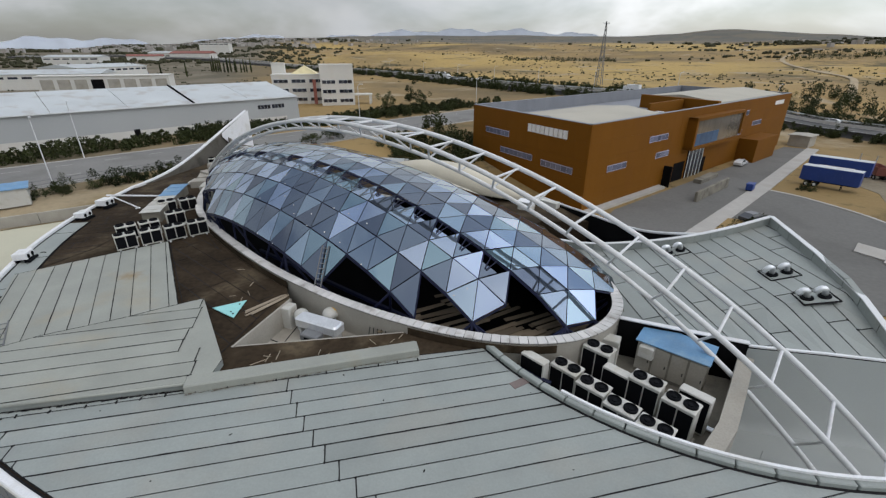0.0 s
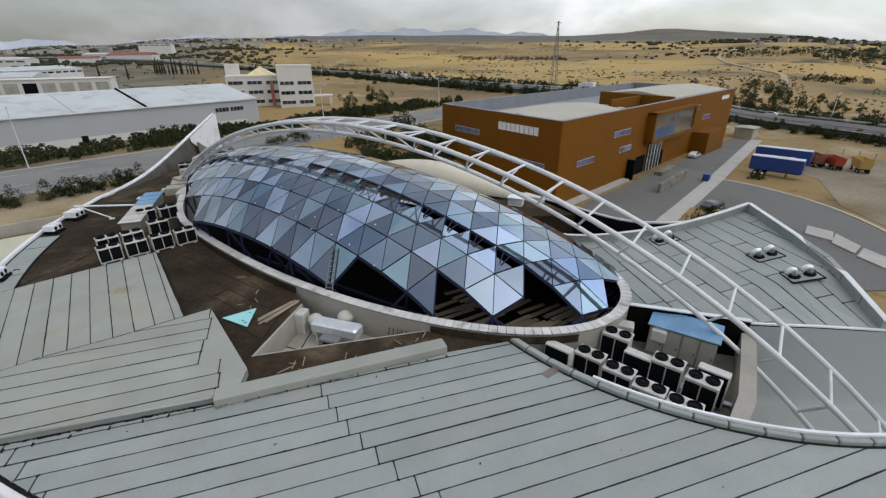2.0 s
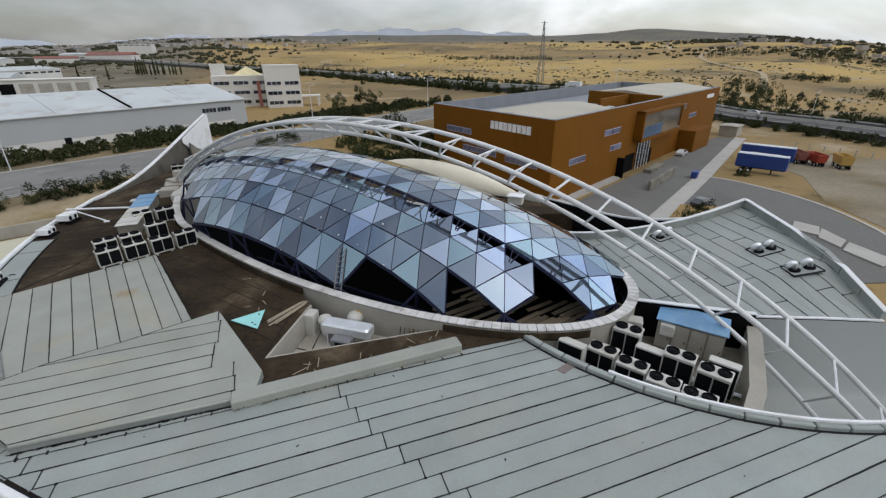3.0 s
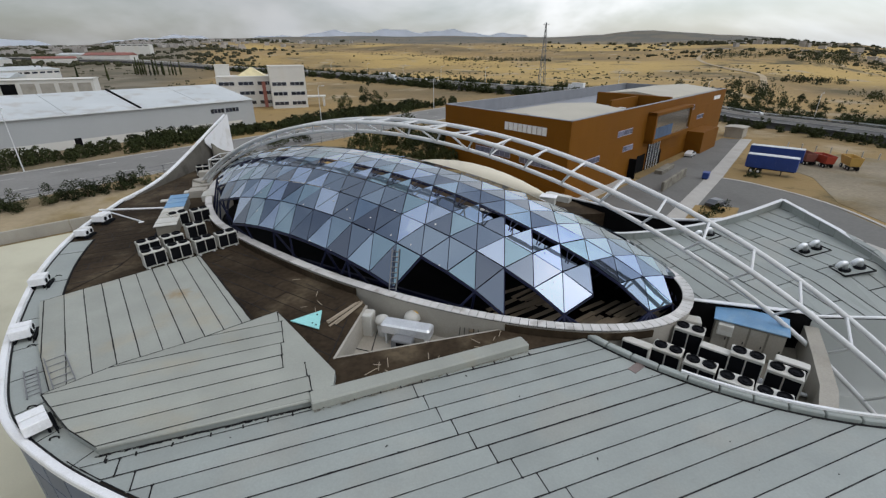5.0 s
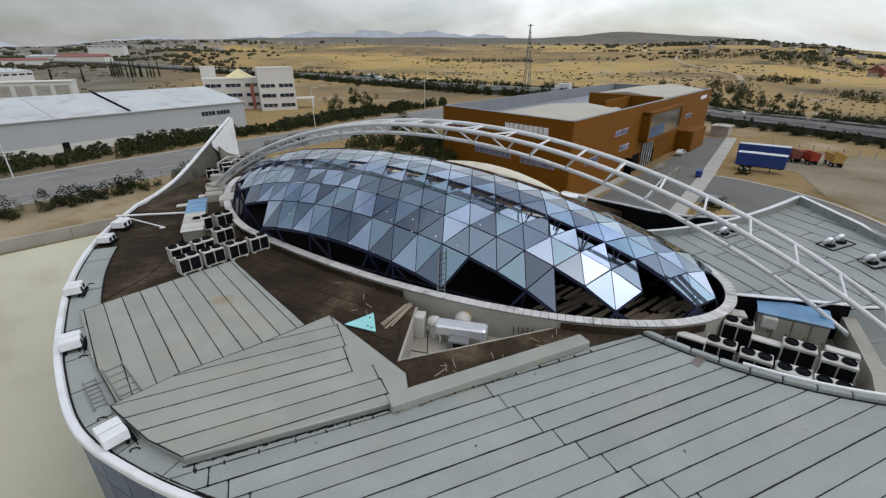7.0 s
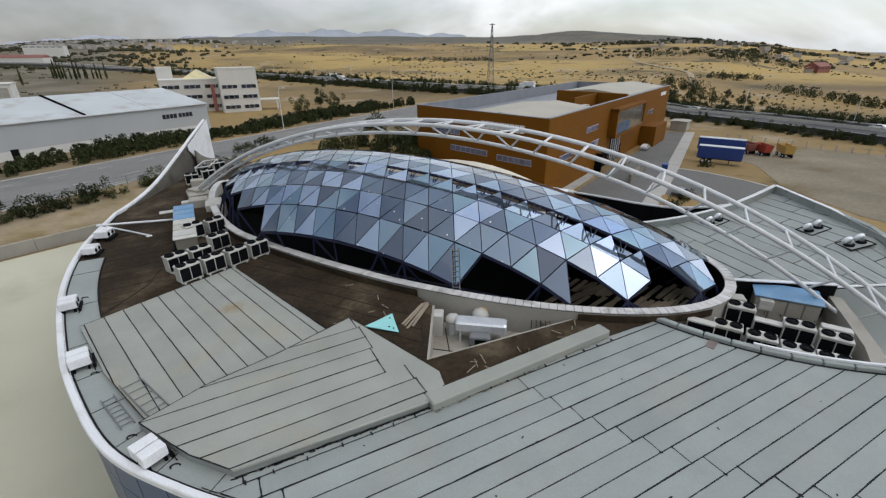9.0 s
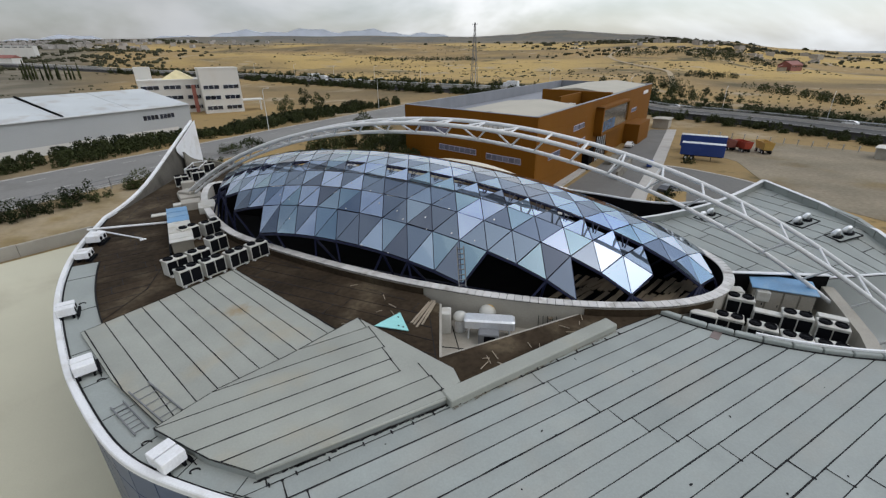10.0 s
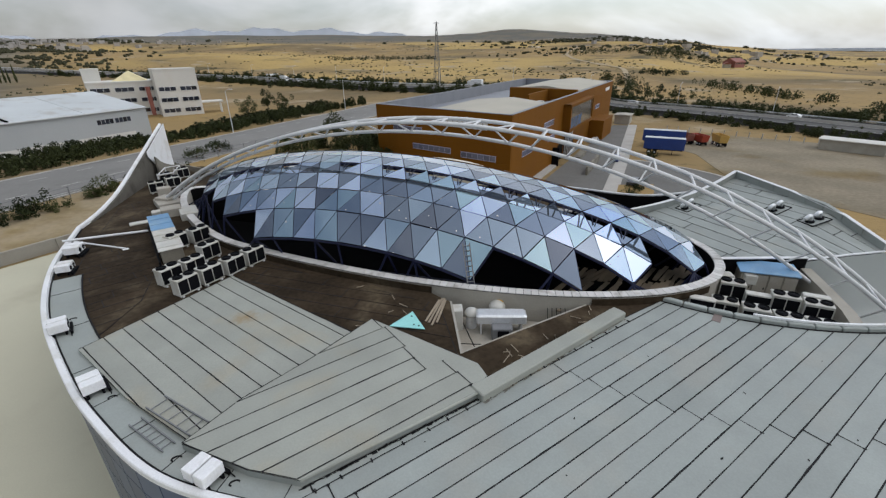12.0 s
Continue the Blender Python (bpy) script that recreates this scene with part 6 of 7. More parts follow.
# window bands, each with panes
for a, b, s0, s1, z0 in ((OL, OC, 5.0, 13.0, 9.6), (OL, OC, 10.5, 20.5, 6.3), (OL, OC, 23.0, 31.0, 6.0), (OC, OF, 19.0, 26.0, 9.6), (OC, OF, 22.5, 27.5, 6.2), (OC, OF, 6.0, 12.0, 6.1),
                         (OC, OF, 60.0, 66.0, 11.0), (OC, OF, 70.0, 76.0, 8.0), (OC, OF, 60.0, 64.0, 6.6)):
    band = part("window", slab_on(a, b, s0, s1, z0, z0 + 1.15, 0.052, 0.12), M_FRAME_BLUE, orange)
    n = max(3, int((s1 - s0) / 1.3))
    for k in range(n):
        part("pane", slab_on(a, b, s0 + 0.1 + k * (s1 - s0 - 0.1) / n, s0 + (k + 1) * (s1 - s0 - 0.1) / n, z0 + 0.12, z0 + 1.03, 0.123, 0.15), M_BAND_GLASS, band)
# recessed loggia with a deep ochre frame
for s0, s1, z0, z1 in ((33.5, 34.3, 6.8, 13.0), (57.5, 58.3, 7.6, 12.4), (33.5, 58.3, 12.4, 13.0), (33.5, 58.3, 6.6, 7.2)):
    part("loggia_frame", slab_on(OC, OF, s0, s1, z0, z1, 0.052, 1.9), M_ORANGE, orange)
# brown base colour puts the reflection of the tan fields into the bay glass
M_BAYGLASS = material("field_tinted_glass", (0.30, 0.265, 0.225), 0.12, metal=0.55, vary=0.2, scale=0.25, bump=0, per_object=0.12)
M_BLUEPANE = material("deep_blue_window_panel", (0.045, 0.10, 0.19), 0.25, vary=0.2, bump=0, per_object=0.2)
loggia = part("loggia_glass", slab_on(OC, OF, 34.3, 57.5, 7.2, 12.4, 0.052, 1.5), M_GREY_PARAPET, orange)
for k in range(8):
    s0 = 34.35 + k * 2.89
    part("pane", slab_on(OC, OF, s0, s0 + 2.84, 9.75 if k < 4 else 7.25, 12.35, 1.503, 1.56), M_BAYGLASS, loggia)
    if k < 4:
        part("pane", slab_on(OC, OF, s0, s0 + 2.84, 7.25, 9.7, 1.503, 1.58), M_BLUEPANE, loggia)
for s0, s1, z1 in ((27.5, 30.2, 3.6), (31.0, 35.8, 4.0), (44.0, 46.0, 3.6)):
    part("gate", slab_on(OC, OF, s0, s1, 0, z1, 0.052, 0.1), M_DARK, orange)
entry = part("entrance_glass", slab_on(OC, OF, 36.5, 43.5, 0, 6.4, 0.052, 0.3), M_WINDOW, orange)
for k in range(5):
    part("mullion", slab_on(OC, OF, 36.5 + k * 1.7, 36.7 + k * 1.7, 0, 6.4, 0.303, 0.38), M_STEEL, entry)
part("porch", slab_on(OC, OF, 64.0, 78.0, 0, 5.6, 0.052, 4.2), M_ORANGE, orange)
part("gate_frame", slab_on(OC, OF, 26.9, 27.3, 0, 4.2, 0.052, 1.6), M_DARK, orange)
plinth = Geo().prism([in_plan(-0.2, -1.6), in_plan(26, -1.6), in_plan(26, -0.06), in_plan(-0.2, -0.06)], 0, 0.5)
part("plinth", plinth, M_KERB, orange)
for x, y, sx_, sy_, sz in ((51.6, 82.0, 15.5, 0.5, 1.9), (56.0, 92.2, 9.0, 1.6, 0.9)):
    solo("yard_wall", Geo().bevelled((x, y, sz / 2 + 0.07), (sx_, sy_, sz), 0.05, 41), M_WORN, "low weathered concrete wall on the yard", "wall", "yard walls")

# ---- trailers, cars and lorries ----


def wheel(parent, x, y, r, w):
    g = Geo()
    for k in range(12):
        a = k * math.pi / 6
        g.v += [(x + r * math.cos(a), y - w / 2, r + r * math.sin(a)), (x + r * math.cos(a), y + w / 2, r + r * math.sin(a))]
    g.f = [(2 * k, 2 * ((k + 1) % 12), 2 * ((k + 1) % 12) + 1, 2 * k + 1) for k in range(12)] + [tuple(range(0, 24, 2)), tuple(range(23, 0, -2))]
    t = part("wheel", g, M_TYRE, parent)
    s = 1 if y > 0 else -1
    part("rim", Geo().add([(x + 0.55 * r * math.cos(k * math.pi / 4), y + s * (w / 2 + 0.01), r + 0.55 * r * math.sin(k * math.pi / 4)) for k in range(8)], [tuple(range(8))]), M_STEEL, t)


def trailer(m, length, mat, label, height=2.75):
    t = thing("trailer", m, label, "trailer", "trailers in the dirt yard")
    part("box", Geo().bevelled((0, 0, 1.25 + height / 2), (length, 2.5, height), 0.06), mat, t)
    part("roof_cover", Geo().bevelled((0, 0, 1.28 + height), (length - 0.1, 2.4, 0.06), 0.02), M_WAREROOF, t)
    part("chassis", Geo().box((0, 0, 1.1), (length - 0.6, 1.1, 0.28)), M_TYRE, t)
    for x in (-length / 2 + 1.4, -length / 2 + 2.7):
        for y in (-1.05, 1.05):
            wheel(t, x, y, 0.52, 0.36)
    for y in (-0.7, 0.7):
        part("landing_leg", Geo().box((length / 2 - 2.6, y, 0.5), (0.12, 0.12, 1.0)), M_TYRE, t)
    for k in range(int(length / 1.2)):
        for s in (-1, 1):
            part("side_rib", Geo().box((-length / 2 + 0.6 + k * 1.2, s * 1.265, 1.25 + height / 2), (0.07, 0.03, height - 0.2)), mat, t)
    return t


ang = math.degrees(math.atan2(-7.0, 6.0))
trailer(pose(77.2, 86.3, 0.05, 0, 0, ang), 9.4, M_BLUE, "blue curtain-sided trailer parked on dry grass")
trailer(pose(85.5, 94.3, 0.05, 0, 0, ang), 10.6, M_BLUE, "blue curtain-sided trailer parked behind another", 2.9)
solo("container", Geo().bevelled((81.8, 91.0, 1.9), (6.0, 2.3, 2.3), 0.08, ang), M_CASE, "pale grey container between the trailers", "container")


def lorry_body(m, mat, label):
    t = thing("tipper_body", m, label, "tipper trailer", "tipper trailers in the dirt yard")
    g = Geo()
    lo = [(-2.6, -1.05), (2.4, -1.05), (2.4, 1.05), (-2.6, 1.05)]
    hi = [(-2.9, -1.25), (2.9, -1.25), (2.9, 1.25), (-2.9, 1.25)]
    g.add([(x, y, 1.1) for x, y in lo] + [(x, y, 3.1) for x, y in hi] + [(x * 0.95, y * 0.9, 3.1) for x, y in hi] + [(x * 0.95, y * 0.9, 1.3) for x, y in lo],
          [(3, 2, 1, 0)] + [(i, (i + 1) % 4, 4 + (i + 1) % 4, 4 + i) for i in range(4)] + [(4 + i, 4 + (i + 1) % 4, 8 + (i + 1) % 4, 8 + i) for i in range(4)] +
          [(8 + i, 8 + (i + 1) % 4, 12 + (i + 1) % 4, 12 + i) for i in range(4)] + [(12, 13, 14, 15)])
    part("skip", g, mat, t)
    part("chassis", Geo().box((0, 0, 0.95), (5.2, 0.9, 0.25)), M_TYRE, t)
    for x in (-1.9, -0.6, 1.9):
        for y in (-0.95, 0.95):
            wheel(t, x, y, 0.5, 0.32)
    return t


lorry_body(pose(93.6, 94.0, 0.05, 0, 0, 70) @ Matrix.Scale(0.88, 4), M_RUST, "dark red tipper trailer")
lorry_body(pose(95.4, 91.0, 0.05, 0, 0, 75) @ Matrix.Scale(0.88, 4), M_RED, "brick-red tipper trailer on bare earth")
lorry_body(pose(98.8, 87.6, 0.05, 0, 0, 62) @ Matrix.Scale(0.95, 4), M_OCHRE, "mustard yellow tipper trailer")


def car(m, mat=M_CAR, label="", group="", s=1.0):
    t = thing("car", m, label, "car", group)
    prof = [(-2.1, 0.35), (2.1, 0.35), (2.15, 0.75), (1.3, 0.95), (0.6, 1.42), (-1.1, 1.45), (-1.9, 1.0), (-2.15, 0.9)]
    n = len(prof)
    g = Geo()
    for y, k in ((-0.85, 1), (-0.7, 0), (0.7, 0), (0.85, 1)):
        g.v += [(x * s, y * s, (z if not (k and z > 1.0) else 1.0) * s) for x, z in prof]
    g.f = [(r * n + i, r * n + (i + 1) % n, (r + 1) * n + (i + 1) % n, (r + 1) * n + i) for r in range(3) for i in range(n)] + [tuple(range(n - 1, -1, -1)), tuple(range(3 * n, 4 * n))]
    part("body", g, mat, t)
    part("windscreen", Geo().add([(1.27 * s, -0.6 * s, 0.99 * s), (1.27 * s, 0.6 * s, 0.99 * s), (0.64 * s, 0.6 * s, 1.42 * s), (0.64 * s, -0.6 * s, 1.42 * s)], [(0, 1, 2, 3)]), M_WINDOW, t)
    for sd in (-1, 1):
        part("side_window", Geo().add([(1.0 * s, sd * 0.86 * s, 1.0 * s), (-1.6 * s, sd * 0.86 * s, 1.02 * s), (-1.0 * s, sd * 0.72 * s, 1.41 * s), (0.5 * s, sd * 0.72 * s, 1.4 * s)], [(0, 1, 2, 3)]), M_WINDOW, t)
        for x in (-1.3, 1.3):
            wheel(t, x * s, sd * 0.78 * s, 0.33 * s, 0.2 * s)
    return t


white_car = car(pose(71.5, 105.5, 0.09, 0, 0, 40), M_CAR, "small white car parked on the access road", "cars")
M_DARKCAR = material("dark_grey_car_paint", (0.06, 0.065, 0.075), 0.3, bump=0)
grey_car = car(pose(49.8, 67.2, 0.09, 0, 0, 25), M_DARKCAR, "dark grey car parked in the yard", "cars")
blue_bin = thing("skip_bin", pose(60.3, 84.2, 0.2, 0, 0, 45), "small blue metal waste skip", "waste skip")
part("tub", Geo().bevelled((0, 0, 0.75), (2.0, 1.2, 1.1), 0.1), M_BLUE, blue_bin)
part("lid", Geo().bevelled((0, 0, 1.36), (2.1, 1.3, 0.1), 0.03), M_BLUE, blue_bin)
for x in (-0.8, 0.8):
    part("castor", Geo().box((x, 0, 0.1), (0.15, 1.0, 0.2)), M_TYRE, blue_bin)
rh = random.Random(4)
hw = [p for p in HWY if 60 < p[1] < 540]
for k in range(15):
    i = rh.randrange(2, len(hw) - 2)
    off = rh.choice((-7.6, -4.2, 4.2, 7.6))
    a, b = hw[i], hw[i + 1]
    q = beside(hw, off)[i]
    m = pose(q[0], q[1], ground_z(*q) + 1.82, 0, 0, math.degrees(math.atan2(b[1] - a[1], b[0] - a[0])) + (180 if off > 0 else 0))
    copy_thing(white_car if k % 3 else grey_car, m)


def lorry(m):
    t = thing("lorry", m, "white box lorry driving on the highway", "lorry", "lorries")
    part("box", Geo().bevelled((-1.0, 0, 2.1), (6.0, 2.4, 2.6), 0.05), M_WHITE, t)
    part("cab", Geo().bevelled((3.0, 0, 1.6), (1.9, 2.3, 2.2), 0.2), M_WHITE, t)
    part("windscreen", Geo().box((3.96, 0, 1.95), (0.04, 2.0, 0.8)), M_WINDOW, t)
    for x in (-2.8, 2.8):
        for y in (-1.0, 1.0):
            wheel(t, x, y, 0.5, 0.3)
    return t


lz = lorry(pose(*beside(HWY, -5)[62], ground_z(*beside(HWY, -5)[62]) + 1.82, 0, 0, -60))
copy_thing(lz, pose(*beside(HWY, 6)[85], ground_z(*beside(HWY, 6)[85]) + 1.82, 0, 0, 130))

# ---- long warehouse and white office block beyond the road ----
ware = thing("long_warehouse", None, "long pale blue-grey warehouse with white metal roof", "warehouse")
wd = Vector((0.7071, 0.7071, 0))
wq = Vector((-0.7071, 0.7071, 0))
w0, w1 = Vector((-175.0, 7.0, 0)), Vector((-43.4, 138.6, 0))
WZ, WE, WD = 5.5, 13.1, 38.0
LW = (w1 - w0).length
part("front_wall", slab_on(w0, w1, 0, LW, WZ, WE, -0.3, 0), M_WAREWALL, ware)
g = Geo()
a, b = w1, w1 + wq * WD
g.add([a + Vector((0, 0, WZ)), b + Vector((0, 0, WZ)), b + Vector((0, 0, WE)), (a + b) / 2 + Vector((0, 0, WE + 3.2)), a + Vector((0, 0, WE))], [(0, 1, 2, 3, 4)])
part("gable_wall", g, M_WAREWALL, ware)
for k in range(13):
    s0, s1 = k * LW / 13 + 0.06, (k + 1) * LW / 13 - 0.06
    for sgn in (0, 1):
        p0, p1 = w0 + wd * s0, w0 + wd * s1
        ev, rg = (0.0, WD / 2) if sgn == 0 else (WD, WD / 2)
        q = [p0 + wq * (ev - 0.5 + sgn) + Vector((0, 0, WE - 0.05)), p1 + wq * (ev - 0.5 + sgn) + Vector((0, 0, WE - 0.05)), p1 + wq * rg + Vector((0, 0, WE + 3.3)), p0 + wq * rg + Vector((0, 0, WE + 3.3))]
        part("roof_panel", Geo().add(q + [v - Vector((0, 0, 0.2)) for v in q], [(0, 1, 2, 3), (7, 6, 5, 4), (0, 4, 5, 1), (1, 5, 6, 2), (2, 6, 7, 3), (3, 7, 4, 0)]), M_WAREROOF, ware)
part("gap_flashing", Geo().tube([w0 + wd * (LW * 11 / 13) + Vector((0, 0, WE + 0.05)), w0 + wd * (LW * 11 / 13) + wq * (WD / 2) + Vector((0, 0, WE + 3.4))], 0.3, 6), M_DARK, ware)
for k in range(8):
    at = LW - 12.3 + k * 0.95 + (0.35 if k > 3 else 0.0)
    part("window", slab_on(w0, w1, at, at + 0.8, WZ + 4.75, WZ + 5.8, 0.004, 0.08), M_WINDOW, ware)
for s in (20, 62, 100, 143):
    part("door", slab_on(w0, w1, s, s + 1.3, WZ, WZ + 2.6, 0.004, 0.08), M_DARK, ware)
part("wall_band", slab_on(w0, w1, 0, LW - 4, WZ, WZ + 2.3, 0.004, 0.05), M_PLASTER, ware)
part("gutter", slab_on(w0, w1, 0, LW, WE - 0.2, WE, 0.3, 0.55), M_STEEL, ware)

office = thing("office_block", pose(1.6, 0, 0), "white plastered office block of three and four storeys", "building")


def block(c, sx, sy, z0, z1, rz, floors, cols, name="wall", right_cols=0):
    """A plastered block with a roof parapet and window strips on the side that faces the road."""
    w = part(name, Geo().box((c[0], c[1], (z0 + z1) / 2), (sx, sy, z1 - z0), rz), M_PLASTER, office)
    part("parapet", Geo().box((c[0], c[1], z1 + 0.25), (sx + 0.2, sy + 0.2, 0.5), rz), M_PLASTER, office)
    a = radians(rz)
    for f in range(floors):
        zz = z0 + 1.6 + f * 3.4
        for k in range(cols):
            o = -sx / 2 + (k + 0.5) * sx / cols
            x, y = c[0] + o * math.cos(a) + (sy / 2 + 0.03) * math.sin(a), c[1] + o * math.sin(a) - (sy / 2 + 0.03) * math.cos(a)
            wd_ = sx / cols * 0.8
            fr = part("window", Geo().box((x, y, zz + 0.7), (wd_, 0.1, 1.4), rz), M_STEEL, office)
            for p in range(3):
                oo = o - wd_ / 2 + (p + 0.5) * wd_ / 3
                part("pane", Geo().box((c[0] + oo * math.cos(a) + (sy / 2 + 0.1) * math.sin(a), c[1] + oo * math.sin(a) - (sy / 2 + 0.1) * math.cos(a), zz + 0.7), (wd_ / 3 - 0.12, 0.05, 1.2), rz), M_WINDOW, fr)
    return w


block((-43.5, 186.0), 12.5, 11.0, 5.5, 20.3, 14, 3, 2)
block((-60.0, 192.0), 20.0, 13.0, 5.5, 16.6, 14, 3, 3)
block((-69.5, 197.0), 5.0, 6.0, 15.0, 20.5, 14, 0, 1)
part("stair_glass", Geo().box((-50.9, 180.6, 11.0), (1.2, 0.3, 9.0), 8), M_RUST, office, "rust-red stair window strip")
g = Geo()
g.add([(-62, 188, 17.1), (-52, 189.4, 17.1), (-53.2, 197, 17.1), (-63, 195.6, 17.1), (-57.5, 192.5, 20.2)], [(0, 1, 4), (1, 2, 4), (2, 3, 4), (3, 0, 4)])
part("skylight_roof", g, material("pale_yellow_sheet", (0.66, 0.58, 0.33), 0.5), office)
part("porch_slab", Geo().box((-33.5, 187.5, 9.6), (7.0, 6.0, 0.4), 8), M_PLASTER, office)
for x, y in ((-30.6, 185.5), (-31.0, 190.6)):
    part("porch_post", Geo().box((x, y, 7.5), (0.6, 0.6, 4.0)), M_PLASTER, office)
for k in range(3):
    part("window", Geo().box((-37.25, 185.5 + 0.4 * 0, 9.5 + 3.6 * k), (0.12, 1.0, 1.0), 8), M_WINDOW, office)


def shed(cx, cy, lx, ly, h, rz, wall, roof, label, rise=2.0, wins=10):
    t = thing("industrial_shed", pose(cx, cy, ground_z(cx, cy), 0, 0, rz), label, "industrial shed", "sheds beyond the warehouse")
    part("wall", Geo().prism([(-lx / 2, -ly / 2), (lx / 2, -ly / 2), (lx / 2, ly / 2), (-lx / 2, ly / 2)], -0.5, h), wall, t)
    x, y = lx / 2 + 0.4, ly / 2 + 0.4
    part("roof", Geo().add([(-x, -y, h), (x, -y, h), (x, 0, h + rise), (-x, 0, h + rise), (x, y, h), (-x, y, h), (-x, -y, h - 0.2), (x, -y, h - 0.2), (x, y, h - 0.2), (-x, y, h - 0.2)],
                           [(0, 1, 2, 3), (3, 2, 4, 5), (0, 3, 5), (1, 4, 2), (0, 6, 7, 1), (1, 7, 8, 4), (4, 8, 9, 5), (5, 9, 6, 0), (6, 9, 8, 7)]), roof, t)
    for k in range(wins):
        part("window", Geo().box((-lx / 2 + (k + 0.5) * lx / wins, -ly / 2 - 0.03, h - 1.9), (lx / wins * 0.72, 0.06, 1.1)), M_WINDOW, t)
    return t


shed(-228, 272, 62, 30, 8.0, 20, M_PLASTER, M_WAREROOF, "white shed with a strip of small windows")
shed(-254, 350, 62, 30, 9.0, 82, M_PLASTER, M_WAREROOF, "large white shed with a blue side wall")
solo("blue_fence", Geo().box((-237.5, 362, ground_z(-237, 362) + 2.6), (34, 0.6, 5.0), 82), material("bright_blue_sheet", (0.10, 0.16, 0.42), 0.6), "blue sheet wall before a white shed", "wall")
cs = shed(-168, 238, 56, 12, 8.5, 18, M_PLASTER, M_PLASTER, "long cream building with shuttered bays", 0.4, 0)
for k in range(8):
    part("shutter", Geo().box((-24 + k * 6.9, -6.05, 4.6), (5.2, 0.12, 4.4)), M_CONC if k != 3 else M_DARK, cs)
shed(-345, 560, 36, 18, 5.0, 25, M_PLASTER, M_RUST, "low building with a red roof", 2.0, 0)
shed(-330, 640, 50, 26, 6.0, 5, M_PLASTER, M_RUST, "long low building with a red roof", 3.0, 0)
shed(-390, 700, 60, 26, 7.0, -5, M_PLASTER, M_WAREROOF, "long white building far off", 2.0, 0)
shed(-380, 500, 50, 26, 7.0, 12, M_PLASTER, M_WAREROOF, "white shed far off", 2.0, 6)
shed(-420, 900, 50, 30, 18.0, 12, M_PLASTER, M_WAREROOF, "grey block far off", 0.5, 6)
shed(104.5, 130.5, 6.0, 5.0, 3.2, 38, M_CONC, M_CONC, "small grey flat-roofed hut", 0.15, 0)
shed(121.5, 68.0, 13.0, 5.0, 2.8, 109, M_CONC, M_PLASTER, "long low grey hut with a white roof", 0.3, 5)
shed(503, 390, 22, 14, 6.0, 10, M_RUST, M_RUST, "red-brown house far off", 4.0, 4)
shed(484, 384, 12, 8, 4.0, 40, M_CONC, M_RUST, "small house far off", 2.0, 2)
shed(-10.5, 81, 6.5, 4.0, 3.6, -14, M_CONC, M_WAREWALL, "small hut with a grey ribbed roof", 0.5, 0)
shed(-2, 395, 8, 5, 3.0, 10, M_PLASTER, M_WAREROOF, "tiny white hut in the fields", 1.0, 0)
shed(560, 900, 30, 12, 6.0, 10, M_PLASTER, M_PLASTER, "white farm building on the hillside", 1.0, 0)

forecourt_hut = thing("storage_hut", pose(-62.6, 60.0, ground_z(-62.6, 60.0), 0, 0, 40), "small grey hut with a ribbed pale blue roof by the forecourt", "hut")
part("wall", Geo().bevelled((0, 0, 1.2), (6.4, 4.6, 2.4), 0.04), M_CASE, forecourt_hut)
for k in range(9):
    part("roof_sheet", Geo().box((-3.06 + k * 0.765, 0, 2.46 + 0.03 * (k % 2)), (0.78, 5.0, 0.06)), M_BLUE_ROOF, forecourt_hut)
apron = thing("concrete_apron", None, "pale broken concrete slabs beside the side roof", "pavement", kind="structure")
for poly in ([(58.8, 57.6), (60.4, 54.8), (57.4, 51.8), (55.8, 54.8)], [(60.2, 54.2), (59.4, 49.6), (56.4, 47.6), (56.6, 51.2)], [(59.2, 49.0), (59.4, 43.5), (56.0, 41.6), (55.9, 46.8)]):
    part("slab", Geo().prism(poly, -0.3, 0.34), M_KERB, apron)

# ---- pylons, lamps, fence ----


def pylon(x, y, h, label):
    z = ground_z(x, y)
    t = thing("lattice_mast", pose(x, y, z), label, "mast", "lattice masts")
    w = lambda k: 3.2 * (1 - k) + 0.45
    for i, (sx_, sy_) in enumerate(((-1, -1), (1, -1), (1, 1), (-1, 1))):
        part("leg", Geo().tube([(sx_ * w(0) / 2, sy_ * w(0) / 2, 0), (sx_ * w(1) / 2, sy_ * w(1) / 2, h)], [0.22, 0.12], 5), M_MAST, t)
    for k in range(12):
        a, b = k / 12, (k + 1) / 12
        for s in range(4):
            c0 = ((-1, -1), (1, -1), (1, 1), (-1, 1))[s]
            c1 = ((-1, -1), (1, -1), (1, 1), (-1, 1))[(s + 1) % 4]
            part("brace", Geo().tube([(c0[0] * w(a) / 2, c0[1] * w(a) / 2, a * h), (c1[0] * w(b) / 2, c1[1] * w(b) / 2, b * h)], 0.09, 4), M_MAST, t)
    part("top_arm", Geo().box((0, 0, h - 1.0), (4.0, 0.3, 0.3)), M_MAST, t)
    return t


pylon(99, 300, 36, "tall grey lattice mast in the fields")
pylon(-650, 690, 46, "tall lattice mast far off")


def lamp(m, flip=1):
    t = thing("street_lamp", m, "tall grey street lamp with a short arm", "street lamp", "street lamps")
    part("pole", Geo().tube([(0, 0, 0), (0, 0, 10.2), (flip * 0.5, 0, 10.7), (flip * 1.8, 0, 10.9)], [0.10, 0.065, 0.05, 0.04], 7), M_STEEL, t)
    part("head", Geo().bevelled((flip * 2.1, 0, 10.88), (0.8, 0.3, 0.14), 0.04), M_STEEL, t)
    return t


lm = None
